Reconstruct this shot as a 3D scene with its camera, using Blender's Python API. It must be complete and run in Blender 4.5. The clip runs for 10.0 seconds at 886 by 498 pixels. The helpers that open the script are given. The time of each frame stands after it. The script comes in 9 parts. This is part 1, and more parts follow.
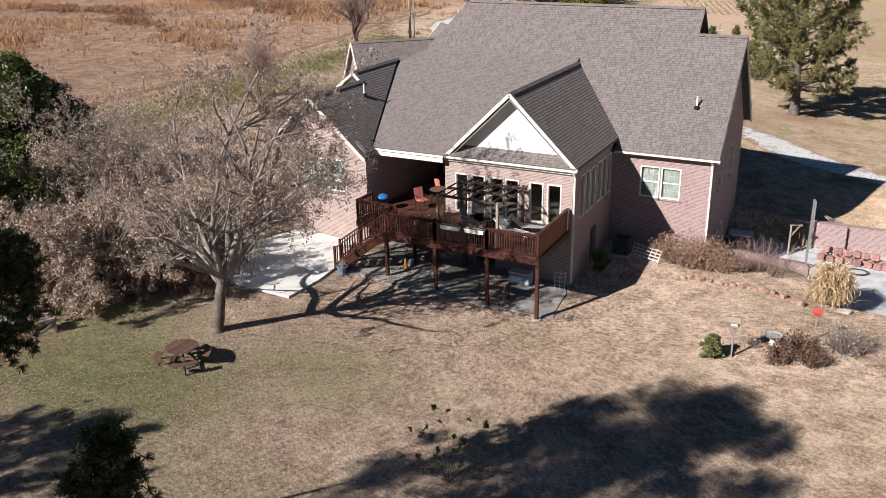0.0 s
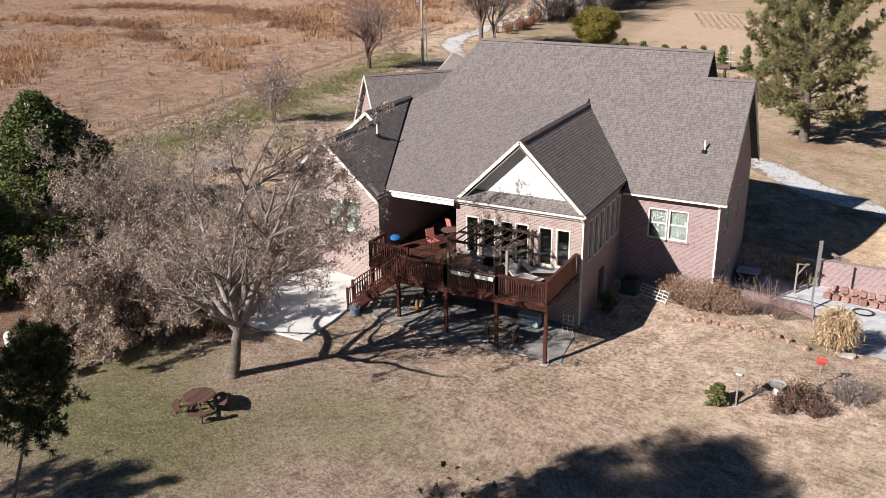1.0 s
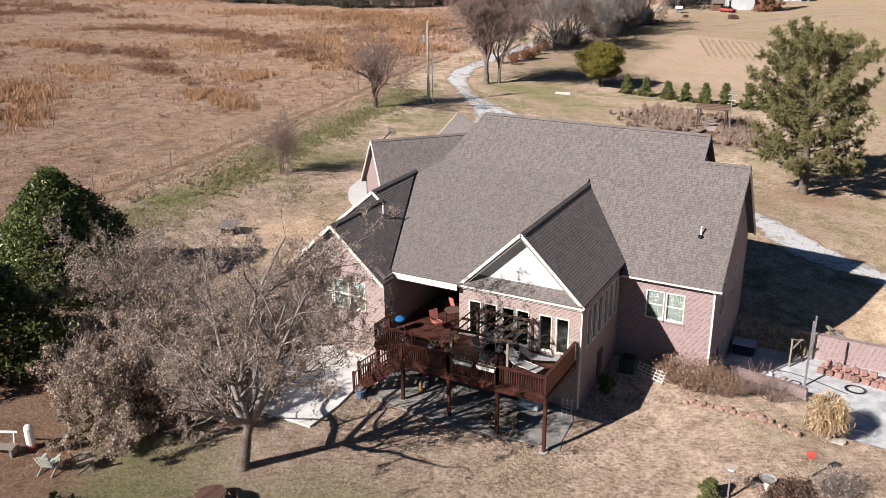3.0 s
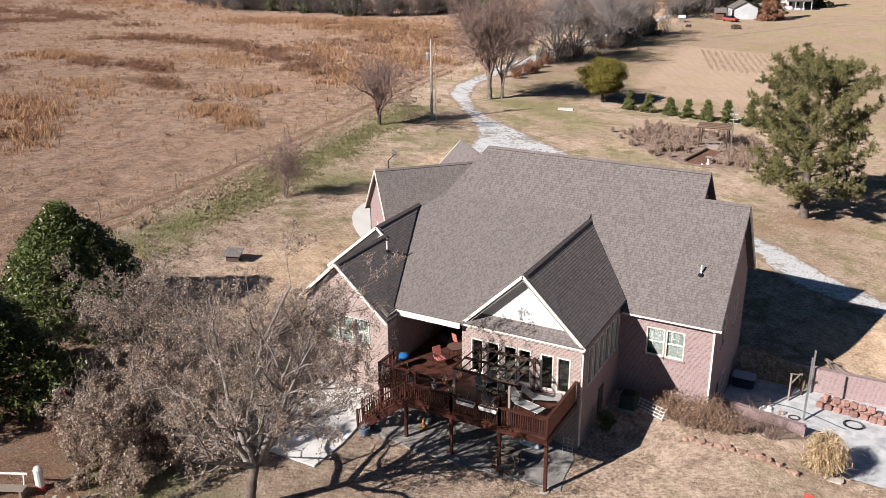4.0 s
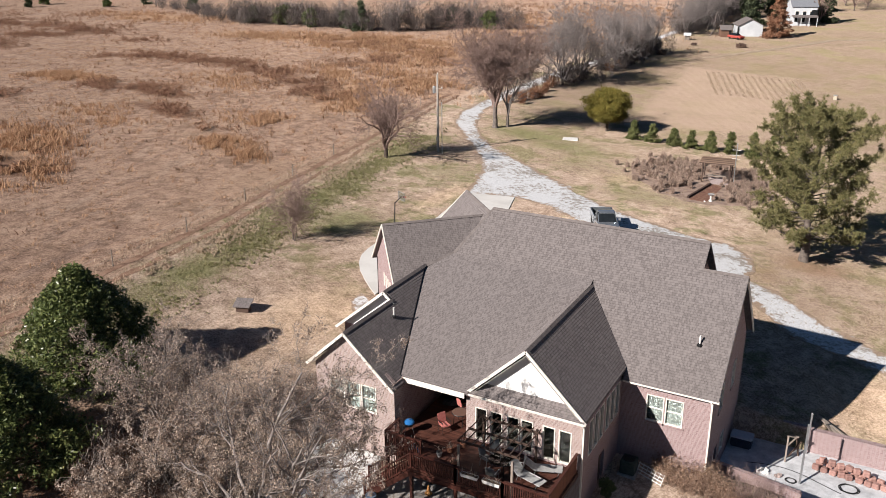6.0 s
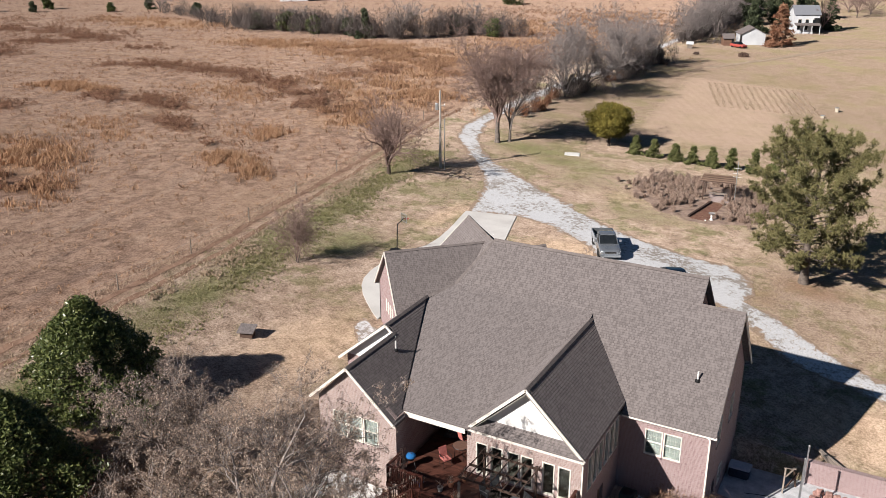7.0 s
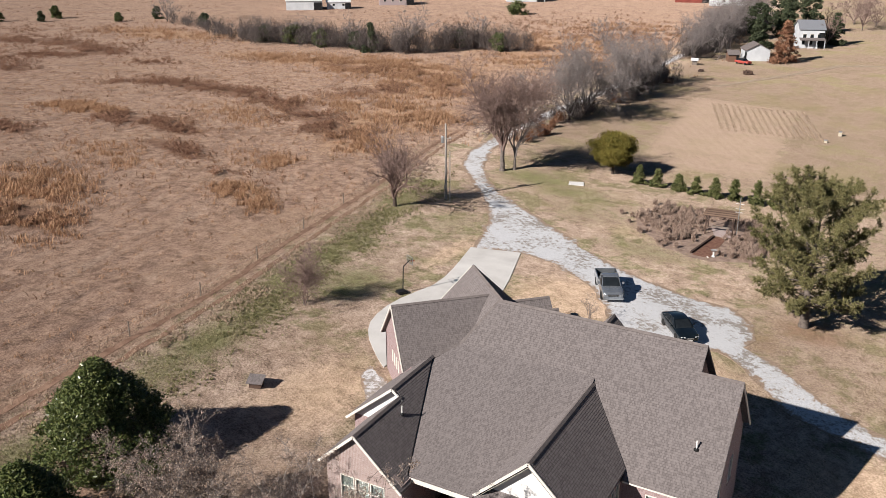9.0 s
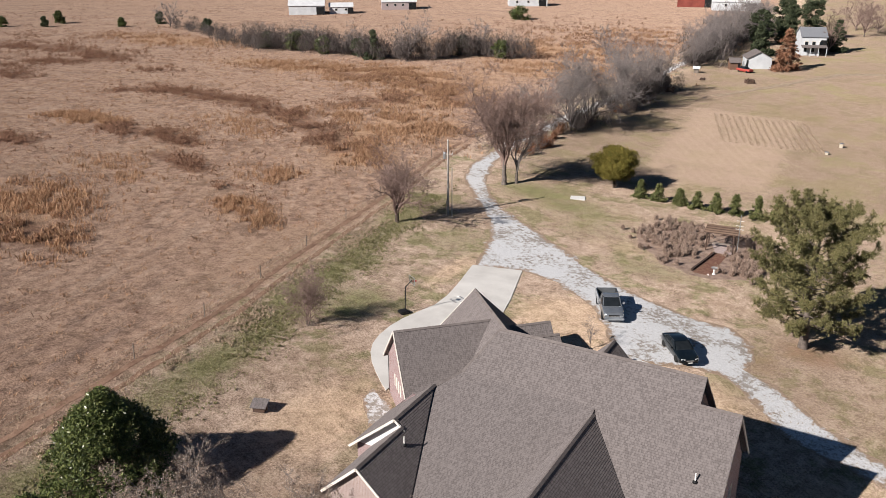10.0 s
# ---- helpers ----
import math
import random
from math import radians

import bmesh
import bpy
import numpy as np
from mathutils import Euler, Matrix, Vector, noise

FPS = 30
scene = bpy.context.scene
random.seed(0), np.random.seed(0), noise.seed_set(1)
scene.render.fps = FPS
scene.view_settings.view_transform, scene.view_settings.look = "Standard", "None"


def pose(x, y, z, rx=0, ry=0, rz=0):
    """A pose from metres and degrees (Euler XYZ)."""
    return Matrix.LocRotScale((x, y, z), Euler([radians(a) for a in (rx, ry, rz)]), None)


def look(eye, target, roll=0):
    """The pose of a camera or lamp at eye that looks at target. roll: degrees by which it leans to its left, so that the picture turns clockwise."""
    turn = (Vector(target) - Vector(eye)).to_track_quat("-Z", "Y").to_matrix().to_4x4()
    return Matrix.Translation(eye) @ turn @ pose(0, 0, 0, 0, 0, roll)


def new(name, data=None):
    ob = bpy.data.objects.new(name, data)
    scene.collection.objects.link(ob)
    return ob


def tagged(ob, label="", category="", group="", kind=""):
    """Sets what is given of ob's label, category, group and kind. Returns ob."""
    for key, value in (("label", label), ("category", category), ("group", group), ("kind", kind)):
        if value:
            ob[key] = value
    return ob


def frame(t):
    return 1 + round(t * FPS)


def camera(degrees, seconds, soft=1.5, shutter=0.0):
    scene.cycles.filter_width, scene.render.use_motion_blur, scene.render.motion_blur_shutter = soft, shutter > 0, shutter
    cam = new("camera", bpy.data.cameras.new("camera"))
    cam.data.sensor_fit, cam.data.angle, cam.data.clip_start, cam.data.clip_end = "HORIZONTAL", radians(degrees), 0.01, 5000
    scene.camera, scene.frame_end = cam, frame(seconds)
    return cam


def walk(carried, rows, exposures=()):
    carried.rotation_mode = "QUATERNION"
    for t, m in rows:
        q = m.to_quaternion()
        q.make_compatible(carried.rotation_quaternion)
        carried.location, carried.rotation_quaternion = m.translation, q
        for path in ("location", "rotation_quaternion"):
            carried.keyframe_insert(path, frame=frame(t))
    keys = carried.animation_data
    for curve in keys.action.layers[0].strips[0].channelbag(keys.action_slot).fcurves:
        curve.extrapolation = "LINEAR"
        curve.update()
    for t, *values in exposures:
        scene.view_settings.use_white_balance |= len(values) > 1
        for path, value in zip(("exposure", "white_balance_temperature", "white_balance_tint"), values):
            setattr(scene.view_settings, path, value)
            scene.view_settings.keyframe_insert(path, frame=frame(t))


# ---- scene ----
cam = camera(53.49, 10.0, soft=0.45)
# seconds, eye x, y, z, pitch, roll, yaw
ROWS = [
    (0.0, 12.02, -32.00, 15.92, -20.91, 0.84, 26.88),
    (0.5, 12.08, -32.03, 16.93, -20.87, 0.78, 27.18),
    (1.0, 12.08, -32.05, 17.99, -20.81, 0.73, 27.68),
    (1.5, 12.15, -32.01, 19.08, -20.75, 0.69, 27.82),
    (2.0, 12.16, -31.97, 20.16, -20.71, 0.63, 27.92),
    (2.5, 12.15, -31.92, 21.21, -20.70, 0.58, 28.02),
    (4.0, 12.05, -31.72, 24.24, -20.68, 0.45, 28.34),
    (4.5, 12.02, -31.69, 25.23, -20.66, 0.41, 28.45),
    (5.0, 12.00, -31.67, 26.21, -20.64, 0.36, 28.54),
    (5.5, 11.99, -31.65, 27.15, -20.66, 0.32, 28.65),
    (7.0, 12.00, -31.48, 30.19, -20.72, 0.20, 28.98),
    (7.5, 11.96, -31.41, 31.24, -20.74, 0.16, 29.09),
    (8.0, 11.91, -31.36, 32.29, -20.77, 0.13, 29.18),
    (8.5, 11.87, -31.31, 33.32, -20.81, 0.10, 29.27),
    (9.0, 11.83, -31.26, 34.36, -20.84, 0.09, 29.35),
    (9.5, 11.80, -31.20, 35.38, -20.86, 0.08, 29.43),
    (10.0, 11.77, -31.14, 36.39, -20.88, 0.07, 29.50),
]
walk(cam, [(t, pose(x, y, z, 90 + pitch, roll, yaw)) for t, x, y, z, pitch, roll, yaw in ROWS], [(0.0, 0.73), (4.5, 0.70), (10.0, 0.50)])

# ---- light: low clear winter sun ----
SUN_DIR = Vector((-0.366, -0.763, 0.533)).normalized()
world = bpy.data.worlds.new("sky")
scene.world = world
world.use_nodes = True
sky = world.node_tree.nodes.new("ShaderNodeTexSky")
sky.sky_type = "NISHITA"
sky.sun_disc = False
sky.sun_elevation = math.asin(SUN_DIR.z)
sky.sun_rotation = math.atan2(SUN_DIR.x, SUN_DIR.y)
sky.dust_density = 0.0
sky.ozone_density = 6.0
sky.air_density = 1.0
world.node_tree.nodes["Background"].inputs["Strength"].default_value = 0.0245
world.node_tree.links.new(sky.outputs["Color"], world.node_tree.nodes["Background"].inputs["Color"])
sun = new("sun", bpy.data.lights.new("sun", "SUN"))
sun.data.energy = 5.0
sun.data.angle = radians(0.5)
sun.data.color = (1.0, 0.93, 0.875)
sun.matrix_world = look(tuple(SUN_DIR * 100), (0, 0, 0))
scene.view_settings.exposure = 0.65


# ---- materials ----
def material(name, rough=0.8, metal=0.0, spec=0.3):
    m = bpy.data.materials.new(name)
    m.use_nodes = True
    bsdf = m.node_tree.nodes["Principled BSDF"]
    bsdf.inputs["Roughness"].default_value = rough
    bsdf.inputs["Metallic"].default_value = metal
    bsdf.inputs["Specular IOR Level"].default_value = spec
    return m, m.node_tree, bsdf


def node(nt, kind, **values):
    n = nt.nodes.new(kind)
    for key, value in values.items():
        n.inputs[key.replace("_", " ")].default_value = value
    return n


def coords(nt, kind="Object"):
    return nt.nodes.new("ShaderNodeTexCoord").outputs[kind]


def noise_tex(nt, co, scale, detail=4.0, rough=0.6):
    n = node(nt, "ShaderNodeTexNoise", Scale=scale, Detail=detail, Roughness=rough)
    nt.links.new(co, n.inputs["Vector"])
    return n.outputs["Fac"]


def ramp(nt, fac, stops):
    r = nt.nodes.new("ShaderNodeValToRGB")
    el = r.color_ramp.elements
    while len(el) < len(stops):
        el.new(0.5)
    for e, (p, c) in zip(el, stops):
        e.position = p
        e.color = (*c, 1.0) if len(c) == 3 else c
    nt.links.new(fac, r.inputs["Fac"])
    return r.outputs["Color"]


def mix(nt, fac, a, b, blend="MIX"):
    n = nt.nodes.new("ShaderNodeMix")
    n.data_type = "RGBA"
    n.blend_type = blend
    for sock, v in ((n.inputs["Factor"], fac), (n.inputs["A"], a), (n.inputs["B"], b)):
        if isinstance(v, bpy.types.NodeSocket):
            nt.links.new(v, sock)
        elif isinstance(v, tuple):
            sock.default_value = (*v, 1.0)
        else:
            sock.default_value = v
    return n.outputs["Result"]


def math_node(nt, op, a, b=0.0, c=0.0):
    n = nt.nodes.new("ShaderNodeMath")
    n.operation = op
    for sock, v in zip(n.inputs, (a, b, c)):
        if isinstance(v, bpy.types.NodeSocket):
            nt.links.new(v, sock)
        else:
            sock.default_value = v
    return n.outputs["Value"]


def bump(nt, bsdf, height, strength=0.4, dist=0.02):
    b = node(nt, "ShaderNodeBump", Strength=strength, Distance=dist)
    nt.links.new(height, b.inputs["Height"])
    nt.links.new(b.outputs["Normal"], bsdf.inputs["Normal"])


def plain(name, c1, c2, scale=6.0, rough=0.75, fine=60.0, bmp=0.25, metal=0.0, dist=0.01, random_tone=0.0):
    """Two tones mottled at two scales, with fine relief."""
    m, nt, bsdf = material(name, rough, metal)
    co = coords(nt)
    a = noise_tex(nt, co, scale)
    b = noise_tex(nt, co, fine, 3.0)
    fac = math_node(nt, "ADD", math_node(nt, "MULTIPLY", a, 0.65), math_node(nt, "MULTIPLY", b, 0.35))
    col = ramp(nt, fac, [(0.36, c1), (0.64, c2)])
    if random_tone:
        info = nt.nodes.new("ShaderNodeObjectInfo")
        v = math_node(nt, "MULTIPLY_ADD", info.outputs["Random"], random_tone, 1.0 - random_tone / 2)
        hsv = node(nt, "ShaderNodeHueSaturation")
        nt.links.new(col, hsv.inputs["Color"])
        nt.links.new(v, hsv.inputs["Value"])
        col = hsv.outputs["Color"]
    nt.links.new(col, bsdf.inputs["Base Color"])
    bump(nt, bsdf, b, bmp, dist)
    return m


def island_mat(name, stops, rough=0.8, spread=0.35, translucent=0.0):
    """Foliage, litter and stalks: each piece has its own tone."""
    m, nt, bsdf = material(name, rough)
    geo = nt.nodes.new("ShaderNodeNewGeometry")
    n = noise_tex(nt, coords(nt), 0.5, 2.0)
    fac = math_node(nt, "ADD", math_node(nt, "MULTIPLY", geo.outputs["Random Per Island"], 1 - spread), math_node(nt, "MULTIPLY", n, spread))
    col = ramp(nt, fac, stops)
    nt.links.new(col, bsdf.inputs["Base Color"])
    if translucent:
        tr = nt.nodes.new("ShaderNodeBsdfTranslucent")
        nt.links.new(col, tr.inputs["Color"])
        ms = nt.nodes.new("ShaderNodeMixShader")
        ms.inputs[0].default_value = translucent
        nt.links.new(bsdf.outputs[0], ms.inputs[1])
        nt.links.new(tr.outputs[0], ms.inputs[2])
        nt.links.new(ms.outputs[0], nt.nodes["Material Output"].inputs["Surface"])
    return m


def brick_mat(name, c1, c2, c3, mortar, w=0.2, h=0.068):
    """Running bond in metres on the UV map, tones changing brick by brick and in stains."""
    m, nt, bsdf = material(name, 0.85)
    uv = coords(nt, "UV")
    br = node(nt, "ShaderNodeTexBrick", Scale=1.0, Mortar_Size=0.011, Bias=0.0, Brick_Width=w, Row_Height=h)
    br.inputs["Color1"].default_value = (*c1, 1)
    br.inputs["Color2"].default_value = (*c2, 1)
    br.inputs["Mortar"].default_value = (*mortar, 1)
    nt.links.new(uv, br.inputs["Vector"])
    blot = noise_tex(nt, uv, 7.0, 5.0, 0.75)
    stain = noise_tex(nt, uv, 0.6, 3.0)
    col = mix(nt, ramp(nt, blot, [(0.45, (0, 0, 0)), (0.7, (1, 1, 1))]), br.outputs["Color"], c3)
    col = mix(nt, math_node(nt, "MULTIPLY", stain, 0.22), col, tuple(v * 0.6 for v in c1))
    nt.links.new(col, bsdf.inputs["Base Color"])
    inv = math_node(nt, "SUBTRACT", 1.0, br.outputs["Fac"])
    bump(nt, bsdf, math_node(nt, "ADD", inv, math_node(nt, "MULTIPLY", blot, 0.4)), 0.6, 0.01)
    return m


def shingle_mat(name):
    """Laminated asphalt shingles: courses 0.145 m high with random light and dark tabs."""
    m, nt, bsdf = material(name, 0.95, spec=0.15)
    bsdf.inputs["Diffuse Roughness"].default_value = 0.4
    uv = coords(nt, "UV")
    br = node(nt, "ShaderNodeTexBrick", Scale=1.0, Mortar_Size=0.008, Mortar_Smooth=0.3, Bias=0.0, Brick_Width=0.17, Row_Height=0.145)
    br.offset_frequency = 2
    br.offset = 0.37
    br.inputs["Color1"].default_value = (0.160, 0.141, 0.138, 1)
    br.inputs["Color2"].default_value = (0.205, 0.182, 0.178, 1)
    br.inputs["Mortar"].default_value = (0.095, 0.082, 0.080, 1)
    nt.links.new(uv, br.inputs["Vector"])
    sep = nt.nodes.new("ShaderNodeSeparateXYZ")
    nt.links.new(uv, sep.inputs[0])
    course = math_node(nt, "FLOOR", math_node(nt, "DIVIDE", sep.outputs["Y"], 0.145))
    comb = nt.nodes.new("ShaderNodeCombineXYZ")
    nt.links.new(math_node(nt, "MULTIPLY", sep.outputs["X"], 7.5), comb.inputs["X"])
    nt.links.new(math_node(nt, "MULTIPLY", course, 7.31), comb.inputs["Y"])
    tabs = noise_tex(nt, comb.outputs["Vector"], 1.0, 1.0, 0.5)
    grit = noise_tex(nt, uv, 70.0, 3.0)
    wide = noise_tex(nt, uv, 0.3, 2.0, 0.5)
    col = mix(nt, ramp(nt, tabs, [(0.47, (0, 0, 0)), (0.55, (0.6, 0.6, 0.6))]), br.outputs["Color"], (0.265, 0.235, 0.229))
    col = mix(nt, math_node(nt, "MULTIPLY", grit, 0.3), col, (0.11, 0.095, 0.09))
    col = mix(nt, ramp(nt, wide, [(0.42, (0, 0, 0)), (0.72, (0.14, 0.14, 0.14))]), col, (0.13, 0.114, 0.108))
    # each course wedge ends in a butt edge; the gap's shadow line is painted dark
    frac = math_node(nt, "FRACT", math_node(nt, "DIVIDE", sep.outputs["Y"], 0.145))
    col = mix(nt, ramp(nt, frac, [(0.0, (0.34, 0.34, 0.34)), (0.10, (0.22, 0.22, 0.22)), (0.2, (0, 0, 0))]), col, (0.06, 0.052, 0.05))
    nt.links.new(col, bsdf.inputs["Base Color"])
    saw = ramp(nt, math_node(nt, "FRACT", math_node(nt, "DIVIDE", sep.outputs["Y"], 0.145)), [(0.0, (0, 0, 0)), (0.2, (1, 1, 1)), (1.0, (0, 0, 0))])
    bump(nt, bsdf, math_node(nt, "ADD", saw, math_node(nt, "MULTIPLY", tabs, 0.8)), 0.5, 0.022)
    return m


def wood_mat(name, c1, c2, rough=0.6):
    m, nt, bsdf = material(name, rough)
    co = coords(nt)
    mp = node(nt, "ShaderNodeMapping")
    mp.inputs["Scale"].default_value = (9.0, 9.0, 9.0)
    nt.links.new(co, mp.inputs["Vector"])
    g = noise_tex(nt, mp.outputs["Vector"], 1.2, 6.0, 0.75)
    w = noise_tex(nt, co, 1.1, 3.0)
    info = nt.nodes.new("ShaderNodeObjectInfo")
    fac = math_node(nt, "ADD", math_node(nt, "MULTIPLY", g, 0.5), math_node(nt, "ADD", math_node(nt, "MULTIPLY", w, 0.3), math_node(nt, "MULTIPLY", info.outputs["Random"], 0.2)))
    nt.links.new(ramp(nt, fac, [(0.3, c1), (0.7, c2)]), bsdf.inputs["Base Color"])
    bump(nt, bsdf, g, 0.3, 0.006)
    return m


def glass_mat(name):
    m, nt, bsdf = material(name, 0.02, spec=0.5)
    bsdf.inputs["Base Color"].default_value = (0.75, 0.82, 0.80, 1)
    bsdf.inputs["Transmission Weight"].default_value = 1.0
    bsdf.inputs["IOR"].default_value = 1.45
    return m


BRICK = brick_mat("brown pink brick", (0.205, 0.12, 0.119), (0.34, 0.228, 0.223), (0.46, 0.352, 0.348), (0.43, 0.365, 0.36))
BRICK_TAN = brick_mat("weathered tan brick", (0.20, 0.125, 0.115), (0.36, 0.25, 0.225), (0.48, 0.385, 0.355), (0.52, 0.46, 0.43))
SHINGLE = shingle_mat("asphalt shingles")
RIDGECAP = plain("ridge cap shingles", (0.13, 0.11, 0.105), (0.20, 0.175, 0.165), 3.0, 0.9, 40.0, 0.5)
TRIM = plain("cream painted trim", (0.66, 0.61, 0.54), (0.78, 0.74, 0.68), 1.5, 0.5, 30.0, 0.1)
STUCCO = plain("white gable board", (0.76, 0.75, 0.72), (0.84, 0.83, 0.81), 0.8, 0.6, 40.0, 0.1)
SOFFIT = plain("shaded soffit board", (0.42, 0.38, 0.34), (0.50, 0.46, 0.41), 2.0, 0.7)
DECKWOOD = wood_mat("red brown stained wood", (0.032, 0.011, 0.008), (0.10, 0.031, 0.021))
DECKFLOOR = wood_mat("worn red brown deck boards", (0.032, 0.014, 0.011), (0.12, 0.046, 0.031))
GREYWOOD = wood_mat("weathered grey wood", (0.16, 0.13, 0.105), (0.33, 0.28, 0.24), 0.8)
DARKWOOD = wood_mat("dark weathered wood", (0.045, 0.03, 0.025), (0.12, 0.075, 0.055), 0.8)
GLASS = glass_mat("window glass")
INTERIOR = plain("interior paint", (0.09, 0.08, 0.07), (0.14, 0.125, 0.11), 1.0)
CONCRETE = plain("pale concrete", (0.62, 0.61, 0.59), (0.80, 0.79, 0.77), 0.9, 0.85, 25.0, 0.2)
JOINTED = plain("broomed concrete slabs", (0.56, 0.54, 0.51), (0.72, 0.70, 0.665), 0.35, 0.85, 25.0, 0.2)
CRUSHED = plain("crushed grey stone", (0.36, 0.37, 0.385), (0.66, 0.67, 0.69), 1.6, 0.95, 22.0, 0.6, dist=0.02)
# mottling mixes gravel and litter tones with shade put into the colour
CONCRETE_D = plain("mottled dark concrete", (0.165, 0.158, 0.15), (0.43, 0.415, 0.40), 0.8, 0.85, 20.0, 0.3)
DARKMETAL = plain("dark metal", (0.02, 0.02, 0.022), (0.05, 0.05, 0.05), 4.0, 0.45, 50.0, 0.1, 0.6)
STEEL = plain("galvanised steel", (0.42, 0.43, 0.44), (0.60, 0.60, 0.60), 5.0, 0.4, 40.0, 0.1, 0.8)
WHITEPLASTIC = plain("white plastic", (0.70, 0.69, 0.66), (0.82, 0.81, 0.79), 3.0, 0.45)
TWIGWOOD = wood_mat("brown slats", (0.13, 0.085, 0.06), (0.26, 0.18, 0.13), 0.85)
BARK = plain("grey bark", (0.07, 0.055, 0.047), (0.21, 0.175, 0.15), 3.0, 0.95, 25.0, 0.7, dist=0.03)
BARK_L = plain("pale grey bark", (0.07, 0.058, 0.05), (0.26, 0.222, 0.198), 3.0, 0.95, 22.0, 0.8, dist=0.03)
BARK_D = plain("dark bark", (0.05, 0.038, 0.03), (0.13, 0.10, 0.08), 3.0, 0.95, 25.0, 0.7, dist=0.03)
TWIG = plain("pale twigs", (0.12, 0.097, 0.088), (0.28, 0.24, 0.225), 2.0, 0.95, 25.0, 0.2)
TWIG_RED = plain("reddish twigs", (0.15, 0.10, 0.085), (0.36, 0.255, 0.22), 2.0, 0.95, 25.0, 0.2)
DRYLEAF = island_mat("dry tan leaves", [(0.12, (0.15, 0.105, 0.082)), (0.42, (0.36, 0.275, 0.22)), (0.72, (0.55, 0.445, 0.365)), (0.95, (0.70, 0.60, 0.52))], 0.8, 0.3, 0.4)
MAGNOLIA = island_mat("glossy dark green leaves", [(0.1, (0.04, 0.056, 0.02)), (0.5, (0.10, 0.125, 0.042)), (0.82, (0.17, 0.19, 0.066)), (0.97, (0.26, 0.235, 0.11))], 0.32, 0.3, 0.1)
PINE = island_mat("pine needles", [(0.1, (0.075, 0.076, 0.030)), (0.5, (0.19, 0.178, 0.075)), (0.85, (0.31, 0.27, 0.125)), (0.98, (0.36, 0.23, 0.10))], 0.7, 0.35, 0.15)
PINE_D = island_mat("dark pine needles", [(0.1, (0.026, 0.034, 0.014)), (0.5, (0.06, 0.072, 0.028)), (0.9, (0.12, 0.125, 0.05))], 0.7, 0.35, 0.1)
CEDAR = island_mat("cedar foliage", [(0.1, (0.10, 0.094, 0.02)), (0.6, (0.215, 0.18, 0.036)), (0.95, (0.32, 0.25, 0.065))], 0.8, 0.3, 0.1)
YEW = island_mat("young conifer sprays", [(0.1, (0.065, 0.078, 0.028)), (0.5, (0.15, 0.165, 0.060)), (0.95, (0.27, 0.26, 0.11))], 0.8, 0.3, 0.15)
SPRUCE = island_mat("young conifer foliage", [(0.1, (0.035, 0.046, 0.026)), (0.6, (0.075, 0.092, 0.048)), (0.95, (0.13, 0.145, 0.075))], 0.8, 0.3, 0.1)
OLIVE = island_mat("olive green shrub leaves", [(0.1, (0.075, 0.085, 0.028)), (0.6, (0.155, 0.165, 0.058)), (0.95, (0.27, 0.26, 0.12))], 0.7, 0.3, 0.15)


